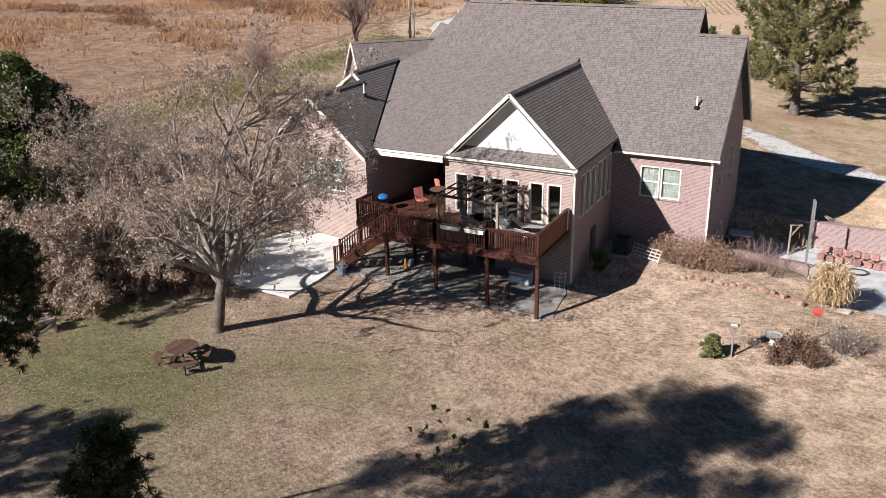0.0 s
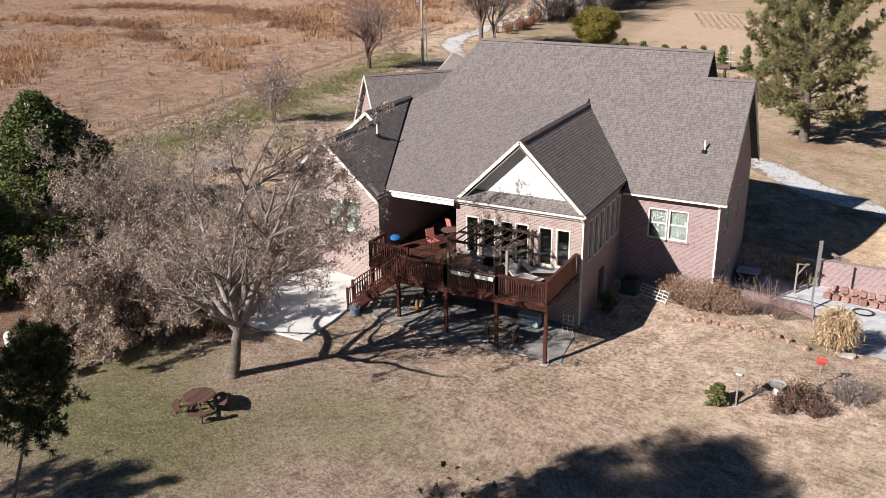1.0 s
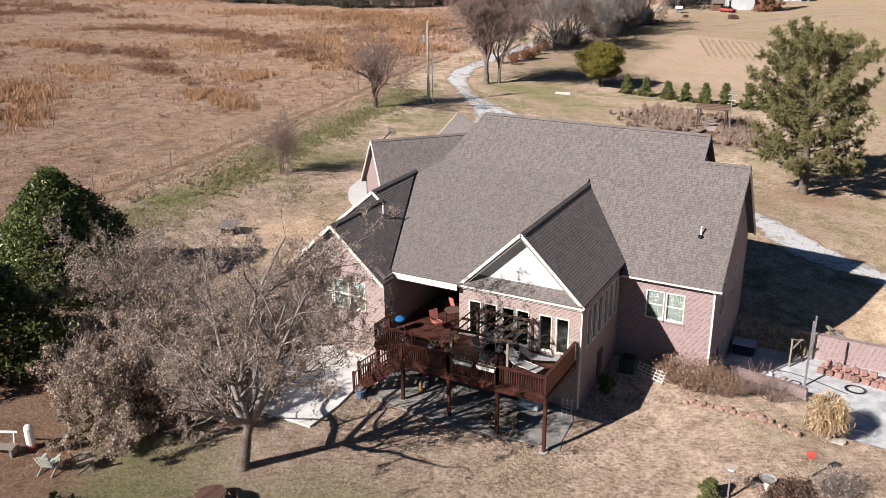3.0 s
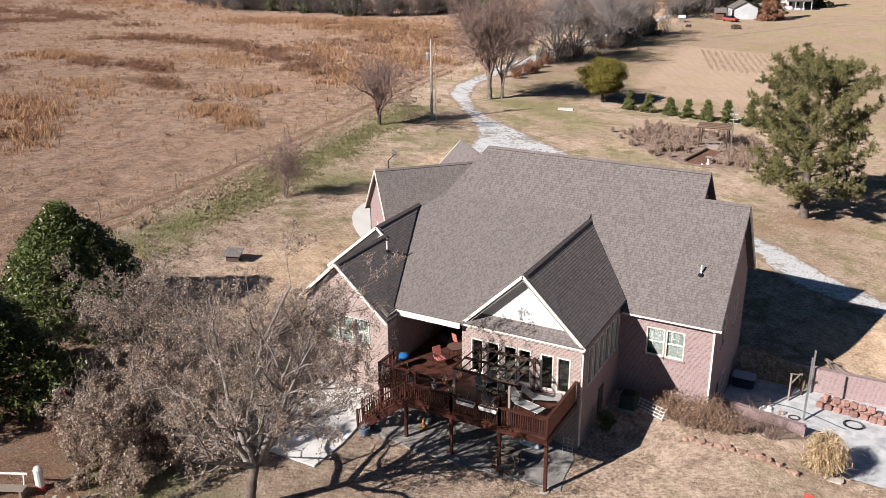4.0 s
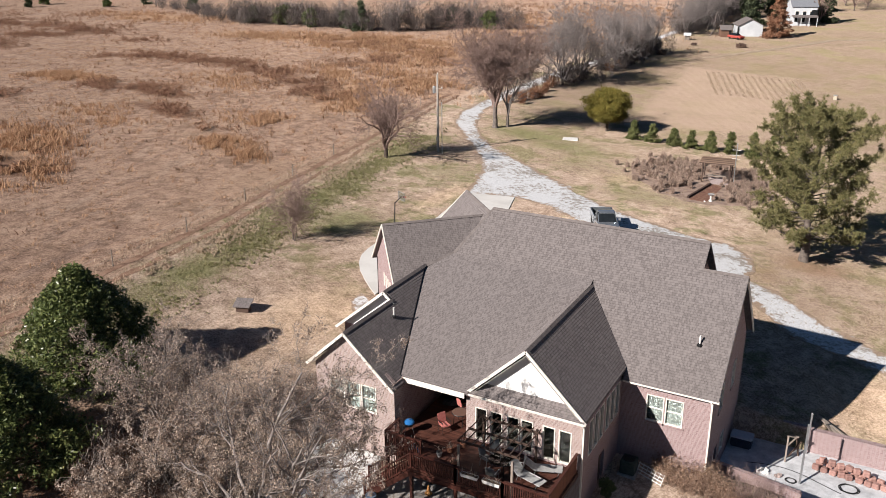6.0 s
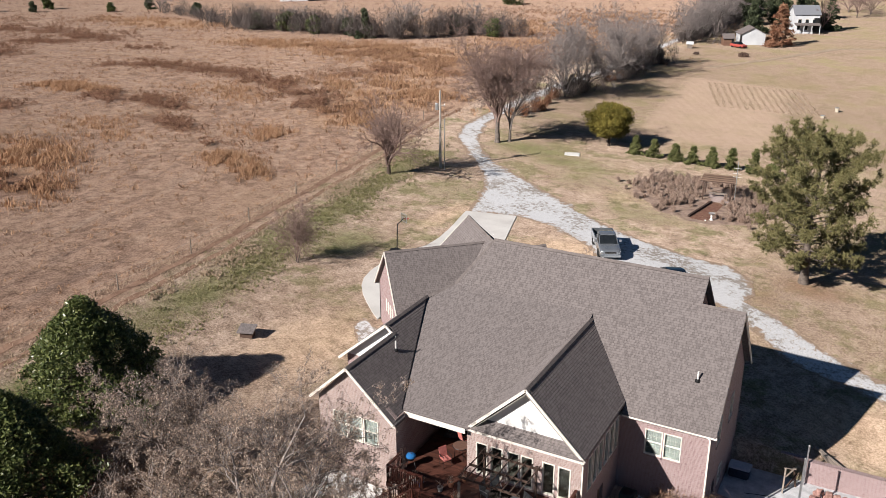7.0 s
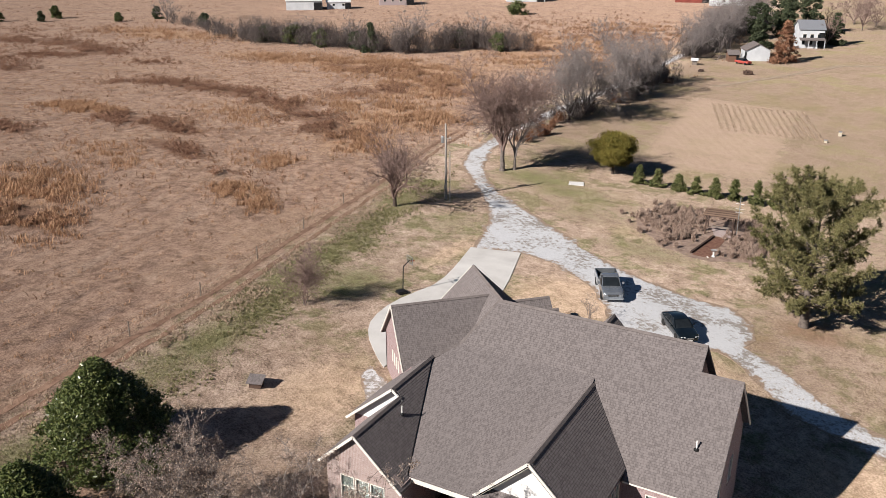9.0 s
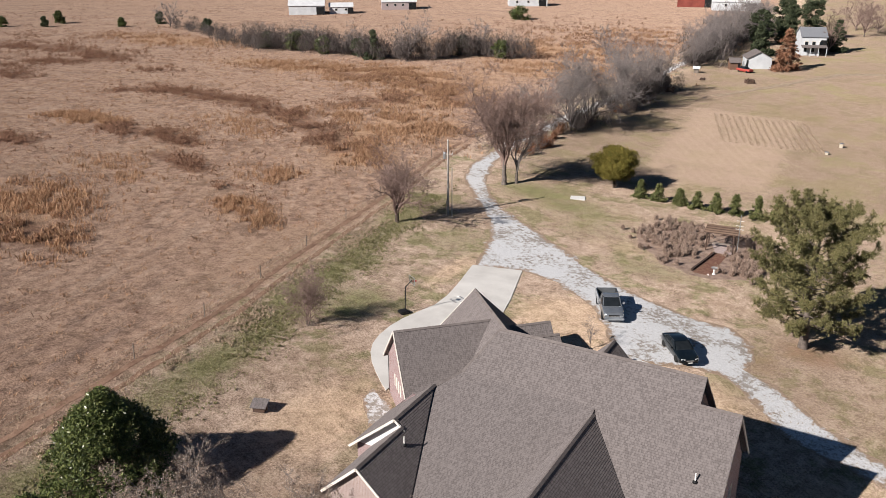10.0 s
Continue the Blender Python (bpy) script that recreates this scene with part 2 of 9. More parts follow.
# ---- mesh helpers ----
class Soup:
    """Vertices and faces of one mesh."""

    def __init__(self):
        self.v, self.f = [], []

    def add(self, verts, faces):
        n = len(self.v)
        self.v += [tuple(p) for p in verts]
        self.f += [tuple(i + n for i in f) for f in faces]
        return self

    def box(self, x0, x1, y0, y1, z0, z1, m=None, bevel=0.0):
        p = [Vector((x, y, z)) for z in (z0, z1) for y in (y0, y1) for x in (x0, x1)]
        f = [(0, 2, 3, 1), (4, 5, 7, 6), (0, 1, 5, 4), (2, 6, 7, 3), (0, 4, 6, 2), (1, 3, 7, 5)]
        if bevel:
            b = bmesh.new()
            bv = [b.verts.new(q) for q in p]
            for g in f:
                b.faces.new([bv[i] for i in g])
            bmesh.ops.bevel(b, geom=b.edges[:], offset=bevel, segments=2, affect="EDGES")
            b.verts.index_update()
            p = [q.co.copy() for q in b.verts]
            f = [tuple(q.index for q in g.verts) for g in b.faces]
            b.free()
        if m is not None:
            p = [m @ q for q in p]
        return self.add(p, f)

    def slab(self, pts, thick, down=Vector((0, 0, -1))):
        """A polygon with a thickness."""
        pts = [Vector(p) for p in pts]
        n = len(pts)
        faces = [tuple(range(n)), tuple(range(2 * n - 1, n - 1, -1))]
        faces += [(i, i + n, (i + 1) % n + n, (i + 1) % n) for i in range(n)]
        return self.add(pts + [p + down * thick for p in pts], faces)

    def tube(self, a, b, r0, r1=None, sides=6, caps=True):
        a, b = Vector(a), Vector(b)
        r1 = r0 if r1 is None else r1
        d = (b - a)
        if d.length < 1e-6:
            return self
        q = d.to_track_quat("Z", "Y")
        ring = [q @ Vector((math.cos(2 * math.pi * i / sides), math.sin(2 * math.pi * i / sides), 0)) for i in range(sides)]
        f = [(i, (i + 1) % sides, (i + 1) % sides + sides, i + sides) for i in range(sides)]
        if caps:
            f += [tuple(range(sides - 1, -1, -1)), tuple(range(sides, 2 * sides))]
        return self.add([a + c * r0 for c in ring] + [b + c * r1 for c in ring], f)

    def beam(self, a, b, w, h):
        """A rectangular bar from a to b, h along the upright."""
        a, b = Vector(a), Vector(b)
        d = (b - a).normalized()
        side = d.cross(Vector((0, 0, 1)))
        side = side.normalized() if side.length > 1e-4 else Vector((1, 0, 0))
        up = side.cross(d).normalized()
        c = [side * (sx * w / 2) + up * (sz * h / 2) for sx, sz in ((-1, -1), (1, -1), (1, 1), (-1, 1))]
        return self.add([a + q for q in c] + [b + q for q in c], [(0, 3, 2, 1), (4, 5, 6, 7), (0, 1, 5, 4), (1, 2, 6, 5), (2, 3, 7, 6), (3, 0, 4, 7)])

    def lathe(self, profile, sides=12, m=None):
        """A turned form from (radius, height) rings."""
        m = m or Matrix()
        vs = [m @ Vector((r * math.cos(2 * math.pi * i / sides), r * math.sin(2 * math.pi * i / sides), z)) for r, z in profile for i in range(sides)]
        fs = []
        for k in range(len(profile) - 1):
            for i in range(sides):
                j = (i + 1) % sides
                fs.append((k * sides + i, k * sides + j, (k + 1) * sides + j, (k + 1) * sides + i))
        fs.append(tuple(range(sides - 1, -1, -1)))
        fs.append(tuple((len(profile) - 1) * sides + i for i in range(sides)))
        return self.add(vs, fs)


class Rods:
    """Many thin tapered rods, meshed all at once."""

    def __init__(self):
        self.rows = {}

    def tube(self, a, b, r0, r1, sides=3, caps=False):
        self.rows.setdefault(sides, []).append((a[0], a[1], a[2], b[0], b[1], b[2], r0, r1))
        return self

    def mesh(self, name, mat, smooth=False):
        vs, fs, base = [], [], 0
        for sides, rows in self.rows.items():
            m = np.array(rows)
            a, b = m[:, :3], m[:, 3:6]
            d = b - a
            d /= np.linalg.norm(d, axis=1)[:, None] + 1e-9
            ref = np.where(np.abs(d[:, 2:]) < 0.9, (0.0, 0.0, 1.0), (1.0, 0.0, 0.0))
            u = np.cross(d, ref)
            u /= np.linalg.norm(u, axis=1)[:, None]
            w = np.cross(d, u)
            ang = 2 * math.pi * np.arange(sides) / sides
            ring = u[:, None] * np.cos(ang)[None, :, None] + w[:, None] * np.sin(ang)[None, :, None]
            vs.append(np.concatenate([a[:, None] + ring * m[:, 6, None, None], b[:, None] + ring * m[:, 7, None, None]], 1).reshape(-1, 3))
            i = np.arange(sides)
            j = (i + 1) % sides
            quad = np.stack([i, j, j + sides, i + sides], 1)
            fs.append((base + np.arange(len(m))[:, None, None] * 2 * sides + quad[None]).reshape(-1, 4))
            base += 2 * sides * len(m)
        v, f = np.concatenate(vs), np.concatenate(fs)
        me = bpy.data.meshes.new(name)
        me.vertices.add(len(v))
        me.vertices.foreach_set("co", v.ravel())
        me.loops.add(f.size)
        me.loops.foreach_set("vertex_index", f.ravel())
        me.polygons.add(len(f))
        me.polygons.foreach_set("loop_start", np.arange(0, f.size, 4))
        me.update(calc_edges=True)
        me.materials.append(mat)
        if smooth:
            me.shade_smooth()
        return me


def uv_metres(me):
    """UV in metres: along the level direction of each face, and up its slope."""
    uv = me.uv_layers.new(name="metres")
    for p in me.polygons:
        n = p.normal
        t = Vector((0, 0, 1)).cross(n)
        t = t.normalized() if t.length > 1e-3 else Vector((1, 0, 0))
        b = n.cross(t)
        for li in p.loop_indices:
            c = me.vertices[me.loops[li].vertex_index].co
            uv.data[li].uv = (c.dot(t), c.dot(b))


def mesh_of(name, soup, mats, uv=False, smooth=False):
    if isinstance(soup, Rods):
        return soup.mesh(name, mats, smooth)
    me = bpy.data.meshes.new(name)
    me.from_pydata(soup.v, [], soup.f)
    for m in mats if isinstance(mats, (list, tuple)) else [mats]:
        me.materials.append(m)
    if uv:
        uv_metres(me)
    if smooth:
        me.shade_smooth()
    return me


def part(name, soup, mats, parent, label="", uv=False, smooth=False):
    ob = new(name, mesh_of(name, soup, mats, uv, smooth))
    ob.parent = parent
    if label:
        tagged(ob, label)
    return ob


def thing(name, label, category, at=(0, 0, 0), rz=0.0, group="", kind=""):
    ob = new(name)
    ob.empty_display_size = 0.2
    ob.matrix_world = pose(*at, 0, 0, rz)
    return tagged(ob, label, category, group, kind)


def solid(name, soup, mats, label, category, group="", kind="", uv=False, smooth=False, at=None, rz=0.0):
    ob = new(name, mesh_of(name, soup, mats, uv, smooth))
    if at is not None:
        ob.matrix_world = pose(*at, 0, 0, rz)
    return tagged(ob, label, category, group, kind)


def quads_mesh(name, centres, us, vs, mat):
    """Many loose four-sided leaves at once: centre and two half axes each."""
    c, u, v = (np.asarray(a, float) for a in (centres, us, vs))
    n = len(c)
    pts = np.stack([c - u - v, c + u - v, c + u + v, c - u + v], 1).reshape(-1, 3)
    me = bpy.data.meshes.new(name)
    me.vertices.add(4 * n)
    me.vertices.foreach_set("co", pts.ravel())
    me.loops.add(4 * n)
    me.loops.foreach_set("vertex_index", np.arange(4 * n))
    me.polygons.add(n)
    me.polygons.foreach_set("loop_start", np.arange(0, 4 * n, 4))
    me.update(calc_edges=True)
    me.materials.append(mat)
    return me


def random_frames(rng, n, flat=0.0):
    """Pairs of unit vectors at right angles, lying flatter as flat goes to 1."""
    a = rng.normal(size=(n, 3))
    a[:, 2] *= 1 - flat
    a /= np.linalg.norm(a, axis=1)[:, None]
    b = rng.normal(size=(n, 3))
    b[:, 2] *= 1 - flat
    b -= (a * b).sum(1)[:, None] * a
    b /= np.linalg.norm(b, axis=1)[:, None]
    return a, b


# ---- ground ----
def smooth_step(a, b, v):
    t = np.clip((np.asarray(v, float) - a) / (b - a), 0, 1)
    return t * t * (3 - 2 * t)


def lay(x, y):
    """Height of the natural ground."""
    x, y = np.asarray(x, float), np.asarray(y, float)
    far = smooth_step(90, 200, np.hypot(x + 10, y - 20))
    z = 0.3 - 0.055 * np.clip(x, -60, 30) - 0.016 * np.clip(y, -40, 90)
    z = z + 1.0 * np.exp(-((x + 8) ** 2 / 14**2 + (y - 36) ** 2 / 16**2))
    z = z - 0.75 * np.exp(-((x - 4) ** 2 / 13**2 + (y + 2) ** 2 / 11**2))
    z = z + 0.8 * np.exp(-((x + 40) ** 2 / 14**2 + (y - 15) ** 2 / 20**2))
    z = z - 0.65 * smooth_step(8, 12, x) * smooth_step(4, 9, y) * (1 - smooth_step(22, 30, y))
    return z * (1 - far)


COURT_Z = -1.80


def ground_z(x, y):
    """Ground with the sunken court cut into it."""
    z = lay(x, y)
    inside = (np.asarray(x) > 4.6) & (np.asarray(x) < 24.0) & (np.asarray(y) > 12.05 - 0.17 * (np.asarray(x) - 4.6)) & (np.asarray(y) < 18.2)
    inside |= (np.asarray(x) > 10.6) & (np.asarray(x) < 24.0) & (np.asarray(y) > 9.2) & (np.asarray(y) < 18.2)
    return np.where(inside, COURT_Z - 0.12, z)


def g(x, y):
    return float(ground_z(x, y))


# ---- ground sheet ----
def axis(near0, near1, step, far0, far1, extra=()):
    a = list(np.arange(near0, near1 + step / 2, step))
    s, p = step, near1
    while p < far1:
        s = min(s * 1.12, 60.0)
        p += s
        a.append(p)
    s, p = step, near0
    while p > far0:
        s = min(s * 1.12, 60.0)
        p -= s
        a.insert(0, p)
    return np.array(sorted(set(np.round(a + list(extra), 3))))


def ground_mat():
    m, nt, bsdf = material("winter grass and field", 0.95, spec=0.1)
    co = coords(nt)
    zone = nt.nodes.new("ShaderNodeVertexColor")
    zone.layer_name = "zones"
    sep = nt.nodes.new("ShaderNodeSeparateColor")
    nt.links.new(zone.outputs["Color"], sep.inputs["Color"])
    big = noise_tex(nt, co, 0.09, 5.0, 0.65)
    mid = noise_tex(nt, co, 0.8, 7.0, 0.82)
    fine = noise_tex(nt, co, 6.5, 5.0, 0.8)
    grain = noise_tex(nt, co, 30.0, 3.0, 0.8)
    tone = math_node(nt, "ADD", math_node(nt, "MULTIPLY", mid, 0.62), math_node(nt, "ADD", math_node(nt, "MULTIPLY", fine, 0.78), math_node(nt, "MULTIPLY", grain, 0.5)))
    tone = math_node(nt, "SUBTRACT", tone, 0.45)
    calm = math_node(nt, "ADD", math_node(nt, "MULTIPLY", fine, 0.55), math_node(nt, "ADD", math_node(nt, "MULTIPLY", grain, 0.35), math_node(nt, "MULTIPLY", big, 0.10)))
    straw = ramp(nt, tone, [(0.36, (0.16, 0.115, 0.083)), (0.49, (0.405, 0.30, 0.232)), (0.61, (0.655, 0.525, 0.425))])
    field = ramp(nt, tone, [(0.36, (0.13, 0.083, 0.060)), (0.5, (0.35, 0.234, 0.170)), (0.63, (0.575, 0.41, 0.305))])
    green = ramp(nt, tone, [(0.3, (0.07, 0.075, 0.030)), (0.5, (0.175, 0.188, 0.075)), (0.66, (0.34, 0.315, 0.17))])
    litter = ramp(nt, tone, [(0.3, (0.11, 0.055, 0.035)), (0.52, (0.27, 0.15, 0.095)), (0.7, (0.42, 0.28, 0.19))])

    def mask(channel, lo=0.30, hi=0.62):
        v = math_node(nt, "ADD", sep.outputs[channel], math_node(nt, "MULTIPLY", math_node(nt, "SUBTRACT", math_node(nt, "ADD", math_node(nt, "MULTIPLY", mid, 0.6), math_node(nt, "MULTIPLY", big, 0.4)), 0.5), 1.3))
        mr = node(nt, "ShaderNodeMapRange", From_Min=lo, From_Max=hi)
        nt.links.new(v, mr.inputs["Value"])
        return mr.outputs["Result"]

    col = mix(nt, mask("Green"), straw, field)
    off = node(nt, "ShaderNodeMapping")
    off.inputs["Location"].default_value = (150.0, 0.0, 0.0)
    nt.links.new(co, off.inputs["Vector"])
    arc = nt.nodes.new("ShaderNodeSeparateXYZ")
    nt.links.new(off.outputs["Vector"], arc.inputs[0])
    ring = math_node(nt, "SQRT", math_node(nt, "ADD", math_node(nt, "MULTIPLY", arc.outputs["X"], arc.outputs["X"]), math_node(nt, "MULTIPLY", arc.outputs["Y"], arc.outputs["Y"])))
    turn = math_node(nt, "ARCTAN2", arc.outputs["Y"], arc.outputs["X"])
    polar = nt.nodes.new("ShaderNodeCombineXYZ")
    nt.links.new(math_node(nt, "MULTIPLY", ring, 0.42), polar.inputs["X"])
    nt.links.new(math_node(nt, "MULTIPLY", turn, 6.0), polar.inputs["Y"])
    streak = noise_tex(nt, polar.outputs["Vector"], 1.0, 6.0, 0.75)
    dry = ramp(nt, tone, [(0.36, (0.165, 0.118, 0.092)), (0.5, (0.40, 0.29, 0.222)), (0.63, (0.60, 0.455, 0.35))])
    dark = ramp(nt, tone, [(0.36, (0.092, 0.062, 0.05)), (0.5, (0.235, 0.165, 0.132)), (0.63, (0.40, 0.295, 0.235))])
    col = mix(nt, math_node(nt, "MULTIPLY", ramp(nt, streak, [(0.52, (0, 0, 0)), (0.64, (1, 1, 1))]), math_node(nt, "MULTIPLY", sep.outputs["Green"], 0.8)), col, dry)
    col = mix(nt, math_node(nt, "MULTIPLY", ramp(nt, streak, [(0.36, (1, 1, 1)), (0.48, (0, 0, 0))]), math_node(nt, "MULTIPLY", sep.outputs["Green"], 0.7)), col, dark)
    # darker weedy patches and green tufts of unequal size
    patch = noise_tex(nt, co, 0.22, 6.0, 0.75)
    col = mix(nt, math_node(nt, "MULTIPLY", ramp(nt, patch, [(0.5, (0, 0, 0)), (0.64, (1, 1, 1))]), math_node(nt, "MULTIPLY", sep.outputs["Green"], 0.75)), col, ramp(nt, tone, [(0.36, (0.07, 0.042, 0.032)), (0.62, (0.30, 0.195, 0.145))]))
    place = nt.nodes.new("ShaderNodeSeparateXYZ")
    nt.links.new(co, place.inputs[0])
    beyond = node(nt, "ShaderNodeMapRange", From_Min=6.0, From_Max=24.0, To_Min=0.25)
    nt.links.new(place.outputs["Y"], beyond.inputs["Value"])
    lawn_green = math_node(nt, "MULTIPLY", math_node(nt, "MULTIPLY", beyond.outputs["Result"], ramp(nt, patch, [(0.50, (0, 0, 0)), (0.58, (0.75, 0.75, 0.75))])), math_node(nt, "SUBTRACT", 1.0, sep.outputs["Green"]))
    col = mix(nt, lawn_green, col, ramp(nt, tone, [(0.34, (0.075, 0.085, 0.032)), (0.5, (0.18, 0.182, 0.078)), (0.64, (0.34, 0.31, 0.17))]))
    # straw coloured streaks across the field
    col = mix(nt, math_node(nt, "MULTIPLY", ramp(nt, big, [(0.5, (0, 0, 0)), (0.72, (1, 1, 1))]), 0.45), col, ramp(nt, tone, [(0.3, (0.20, 0.130, 0.088)), (0.65, (0.46, 0.335, 0.235))]))
    col = mix(nt, mask("Red", 0.35, 0.8), col, green)
    col = mix(nt, mask("Blue"), col, litter)
    # mown garden rows, and orange broomsedge in the far field
    zone2 = nt.nodes.new("ShaderNodeVertexColor")
    zone2.layer_name = "plots"
    sep2 = nt.nodes.new("ShaderNodeSeparateColor")
    nt.links.new(zone2.outputs["Color"], sep2.inputs["Color"])
    rot = node(nt, "ShaderNodeMapping")
    rot.inputs["Rotation"].default_value = (0, 0, radians(-30))
    nt.links.new(co, rot.inputs["Vector"])
    wv = node(nt, "ShaderNodeTexWave", Scale=0.20, Distortion=0.5, Detail=0.0, Detail_Scale=0.15)
    nt.links.new(rot.outputs["Vector"], wv.inputs["Vector"])
    rows = math_node(nt, "ADD", math_node(nt, "MULTIPLY", wv.outputs["Fac"], 0.03), math_node(nt, "MULTIPLY", calm, 0.96))
    mown = ramp(nt, rows, [(0.34, (0.24, 0.168, 0.125)), (0.52, (0.38, 0.283, 0.215)), (0.68, (0.52, 0.41, 0.318))])
    col = mix(nt, math_node(nt, "MULTIPLY", ramp(nt, math_node(nt, "ADD", sep2.outputs["Red"], math_node(nt, "MULTIPLY", math_node(nt, "SUBTRACT", mid, 0.5), 0.5)), [(0.3, (0, 0, 0)), (0.7, (1, 1, 1))]), 0.8), col, mown)
    sedge = ramp(nt, tone, [(0.36, (0.15, 0.085, 0.052)), (0.5, (0.345, 0.212, 0.130)), (0.62, (0.53, 0.365, 0.24))])
    col = mix(nt, ramp(nt, math_node(nt, "ADD", sep2.outputs["Green"], math_node(nt, "MULTIPLY", math_node(nt, "SUBTRACT", math_node(nt, "ADD", mid, big), 1.0), 1.1)), [(0.25, (0, 0, 0)), (0.7, (0.85, 0.85, 0.85))]), col, sedge)
    russet = ramp(nt, tone, [(0.36, (0.075, 0.042, 0.03)), (0.5, (0.19, 0.11, 0.075)), (0.62, (0.33, 0.205, 0.14))])
    col = mix(nt, ramp(nt, math_node(nt, "ADD", zone.outputs["Alpha"], math_node(nt, "MULTIPLY", math_node(nt, "SUBTRACT", math_node(nt, "ADD", mid, patch), 1.0), 1.2)), [(0.35, (0, 0, 0)), (0.75, (0.9, 0.9, 0.9))]), col, russet)
    bleached = ramp(nt, tone, [(0.34, (0.27, 0.185, 0.125)), (0.49, (0.53, 0.39, 0.275)), (0.62, (0.74, 0.575, 0.43))])
    col = mix(nt, ramp(nt, math_node(nt, "ADD", zone2.outputs["Alpha"], math_node(nt, "MULTIPLY", math_node(nt, "SUBTRACT", mid, 0.5), 0.9)), [(0.3, (0, 0, 0)), (0.7, (0.85, 0.85, 0.85))]), col, bleached)
    # the front pasture is duller and more olive than the yard
    dull = ramp(nt, calm, [(0.36, (0.10, 0.070, 0.049)), (0.5, (0.235, 0.172, 0.124)), (0.62, (0.39, 0.298, 0.225))])
    green2 = ramp(nt, calm, [(0.3, (0.09, 0.09, 0.036)), (0.5, (0.20, 0.185, 0.082)), (0.66, (0.33, 0.28, 0.155))])
    dull = mix(nt, ramp(nt, math_node(nt, "ADD", math_node(nt, "MULTIPLY", big, 0.75), math_node(nt, "MULTIPLY", mid, 0.25)), [(0.49, (0, 0, 0)), (0.58, (0.75, 0.75, 0.75))]), dull, green2)
    dull = mix(nt, ramp(nt, noise_tex(nt, co, 0.045, 5.0, 0.7), [(0.5, (0, 0, 0)), (0.62, (0.55, 0.55, 0.55))]), dull, ramp(nt, calm, [(0.36, (0.085, 0.056, 0.038)), (0.62, (0.30, 0.215, 0.155))]))
    col = mix(nt, math_node(nt, "MULTIPLY", sep2.outputs["Blue"], 0.8), col, dull)
    nt.links.new(col, bsdf.inputs["Base Color"])
    bsdf.inputs["Diffuse Roughness"].default_value = 1.0
    bump(nt, bsdf, math_node(nt, "ADD", fine, math_node(nt, "MULTIPLY", grain, 0.6)), 1.0, 0.09)
    return m


gx = axis(-146, 22, 1.0, -2600, 2600, (4.65, 4.95, 10.55, 10.75, 24.0, 24.3))
gy = axis(-30, 150, 1.0, -2600, 2600, (18.1, 18.3, 9.1, 9.3, 12.0, 12.2))
GX, GY = np.meshgrid(gx, gy)
GZ = ground_z(GX, GY)
me = bpy.data.meshes.new("ground")
nx, ny = len(gx), len(gy)
me.vertices.add(nx * ny)
me.vertices.foreach_set("co", np.stack([GX, GY, GZ], -1).ravel())
ii, jj = np.meshgrid(np.arange(nx - 1), np.arange(ny - 1))
k0 = (jj * nx + ii).ravel()
me.loops.add(4 * len(k0))
me.loops.foreach_set("vertex_index", np.stack([k0, k0 + 1, k0 + 1 + nx, k0 + nx], 1).ravel())
me.polygons.add(len(k0))
me.polygons.foreach_set("loop_start", np.arange(0, 4 * len(k0), 4))
me.update(calc_edges=True)
me.shade_smooth()


def track_x(y):
    """Line of the old farm track along the field's edge."""
    return np.interp(y, (-60, 0, 10, 22, 33, 46, 60, 80, 110), (-36, -39, -39.3, -40.5, -43.2, -45.7, -48, -52, -56))


def blob(x, y, cx, cy, rx, ry):
    return np.exp(-(((GX if x is None else x) - cx) ** 2 / rx**2 + ((GY if y is None else y) - cy) ** 2 / ry**2))


tx = track_x(GY)
field_zone = smooth_step(-2.0, 2.0, tx - GX) * (GY < 400)
field_zone = np.maximum(field_zone, smooth_step(0, 6, -50 - GX))
green_zone = 0.62 * np.exp(-((GX - tx - 4.5) ** 2 / 3.5**2)) * (GY > -8) * (GY < 66)
for cx, cy, rx, ry, a in ((-11, -13, 8, 5, 0.9), (-5, -9, 7, 5, 0.62), (-15, -10, 7, 5, 0.8), (-4, -17, 9, 6, 0.6), (3, 60, 12, 6, 0.6), (-13, 57, 8, 5, 0.6), (-27, 72, 7, 5, 0.7), (2, 41, 5, 4, 0.5), (-32, 52, 8, 8, 0.55), (-22, 66, 9, 9, 0.5), (-33, 75, 8, 5, 0.8), (6, 55, 10, 7, 0.35), (3, -14, 14, 6, 0.15), (-1.2, 125, 9, 12, 0.5), (-33, 31, 5, 6, 0.7), (-37, 118, 5, 20, 0.4)):
    green_zone = np.maximum(green_zone, a * blob(None, None, cx, cy, rx, ry))
litter_zone = np.maximum(0.75 * blob(None, None, -23, -7, 9, 6), 0.95 * blob(None, None, -19, -13.5, 5, 4))
for cx, cy, rx, ry, a in ((6, 46, 5, 4, 0.6), (3, 41, 3, 4, 0.45), (-20, 4, 6, 5, 0.3), (8, 5, 4, 3, 0.25), (-3, 4, 4, 2, 0.2)):
    litter_zone = np.maximum(litter_zone, a * blob(None, None, cx, cy, rx, ry))
brush_zone = np.zeros_like(GX)
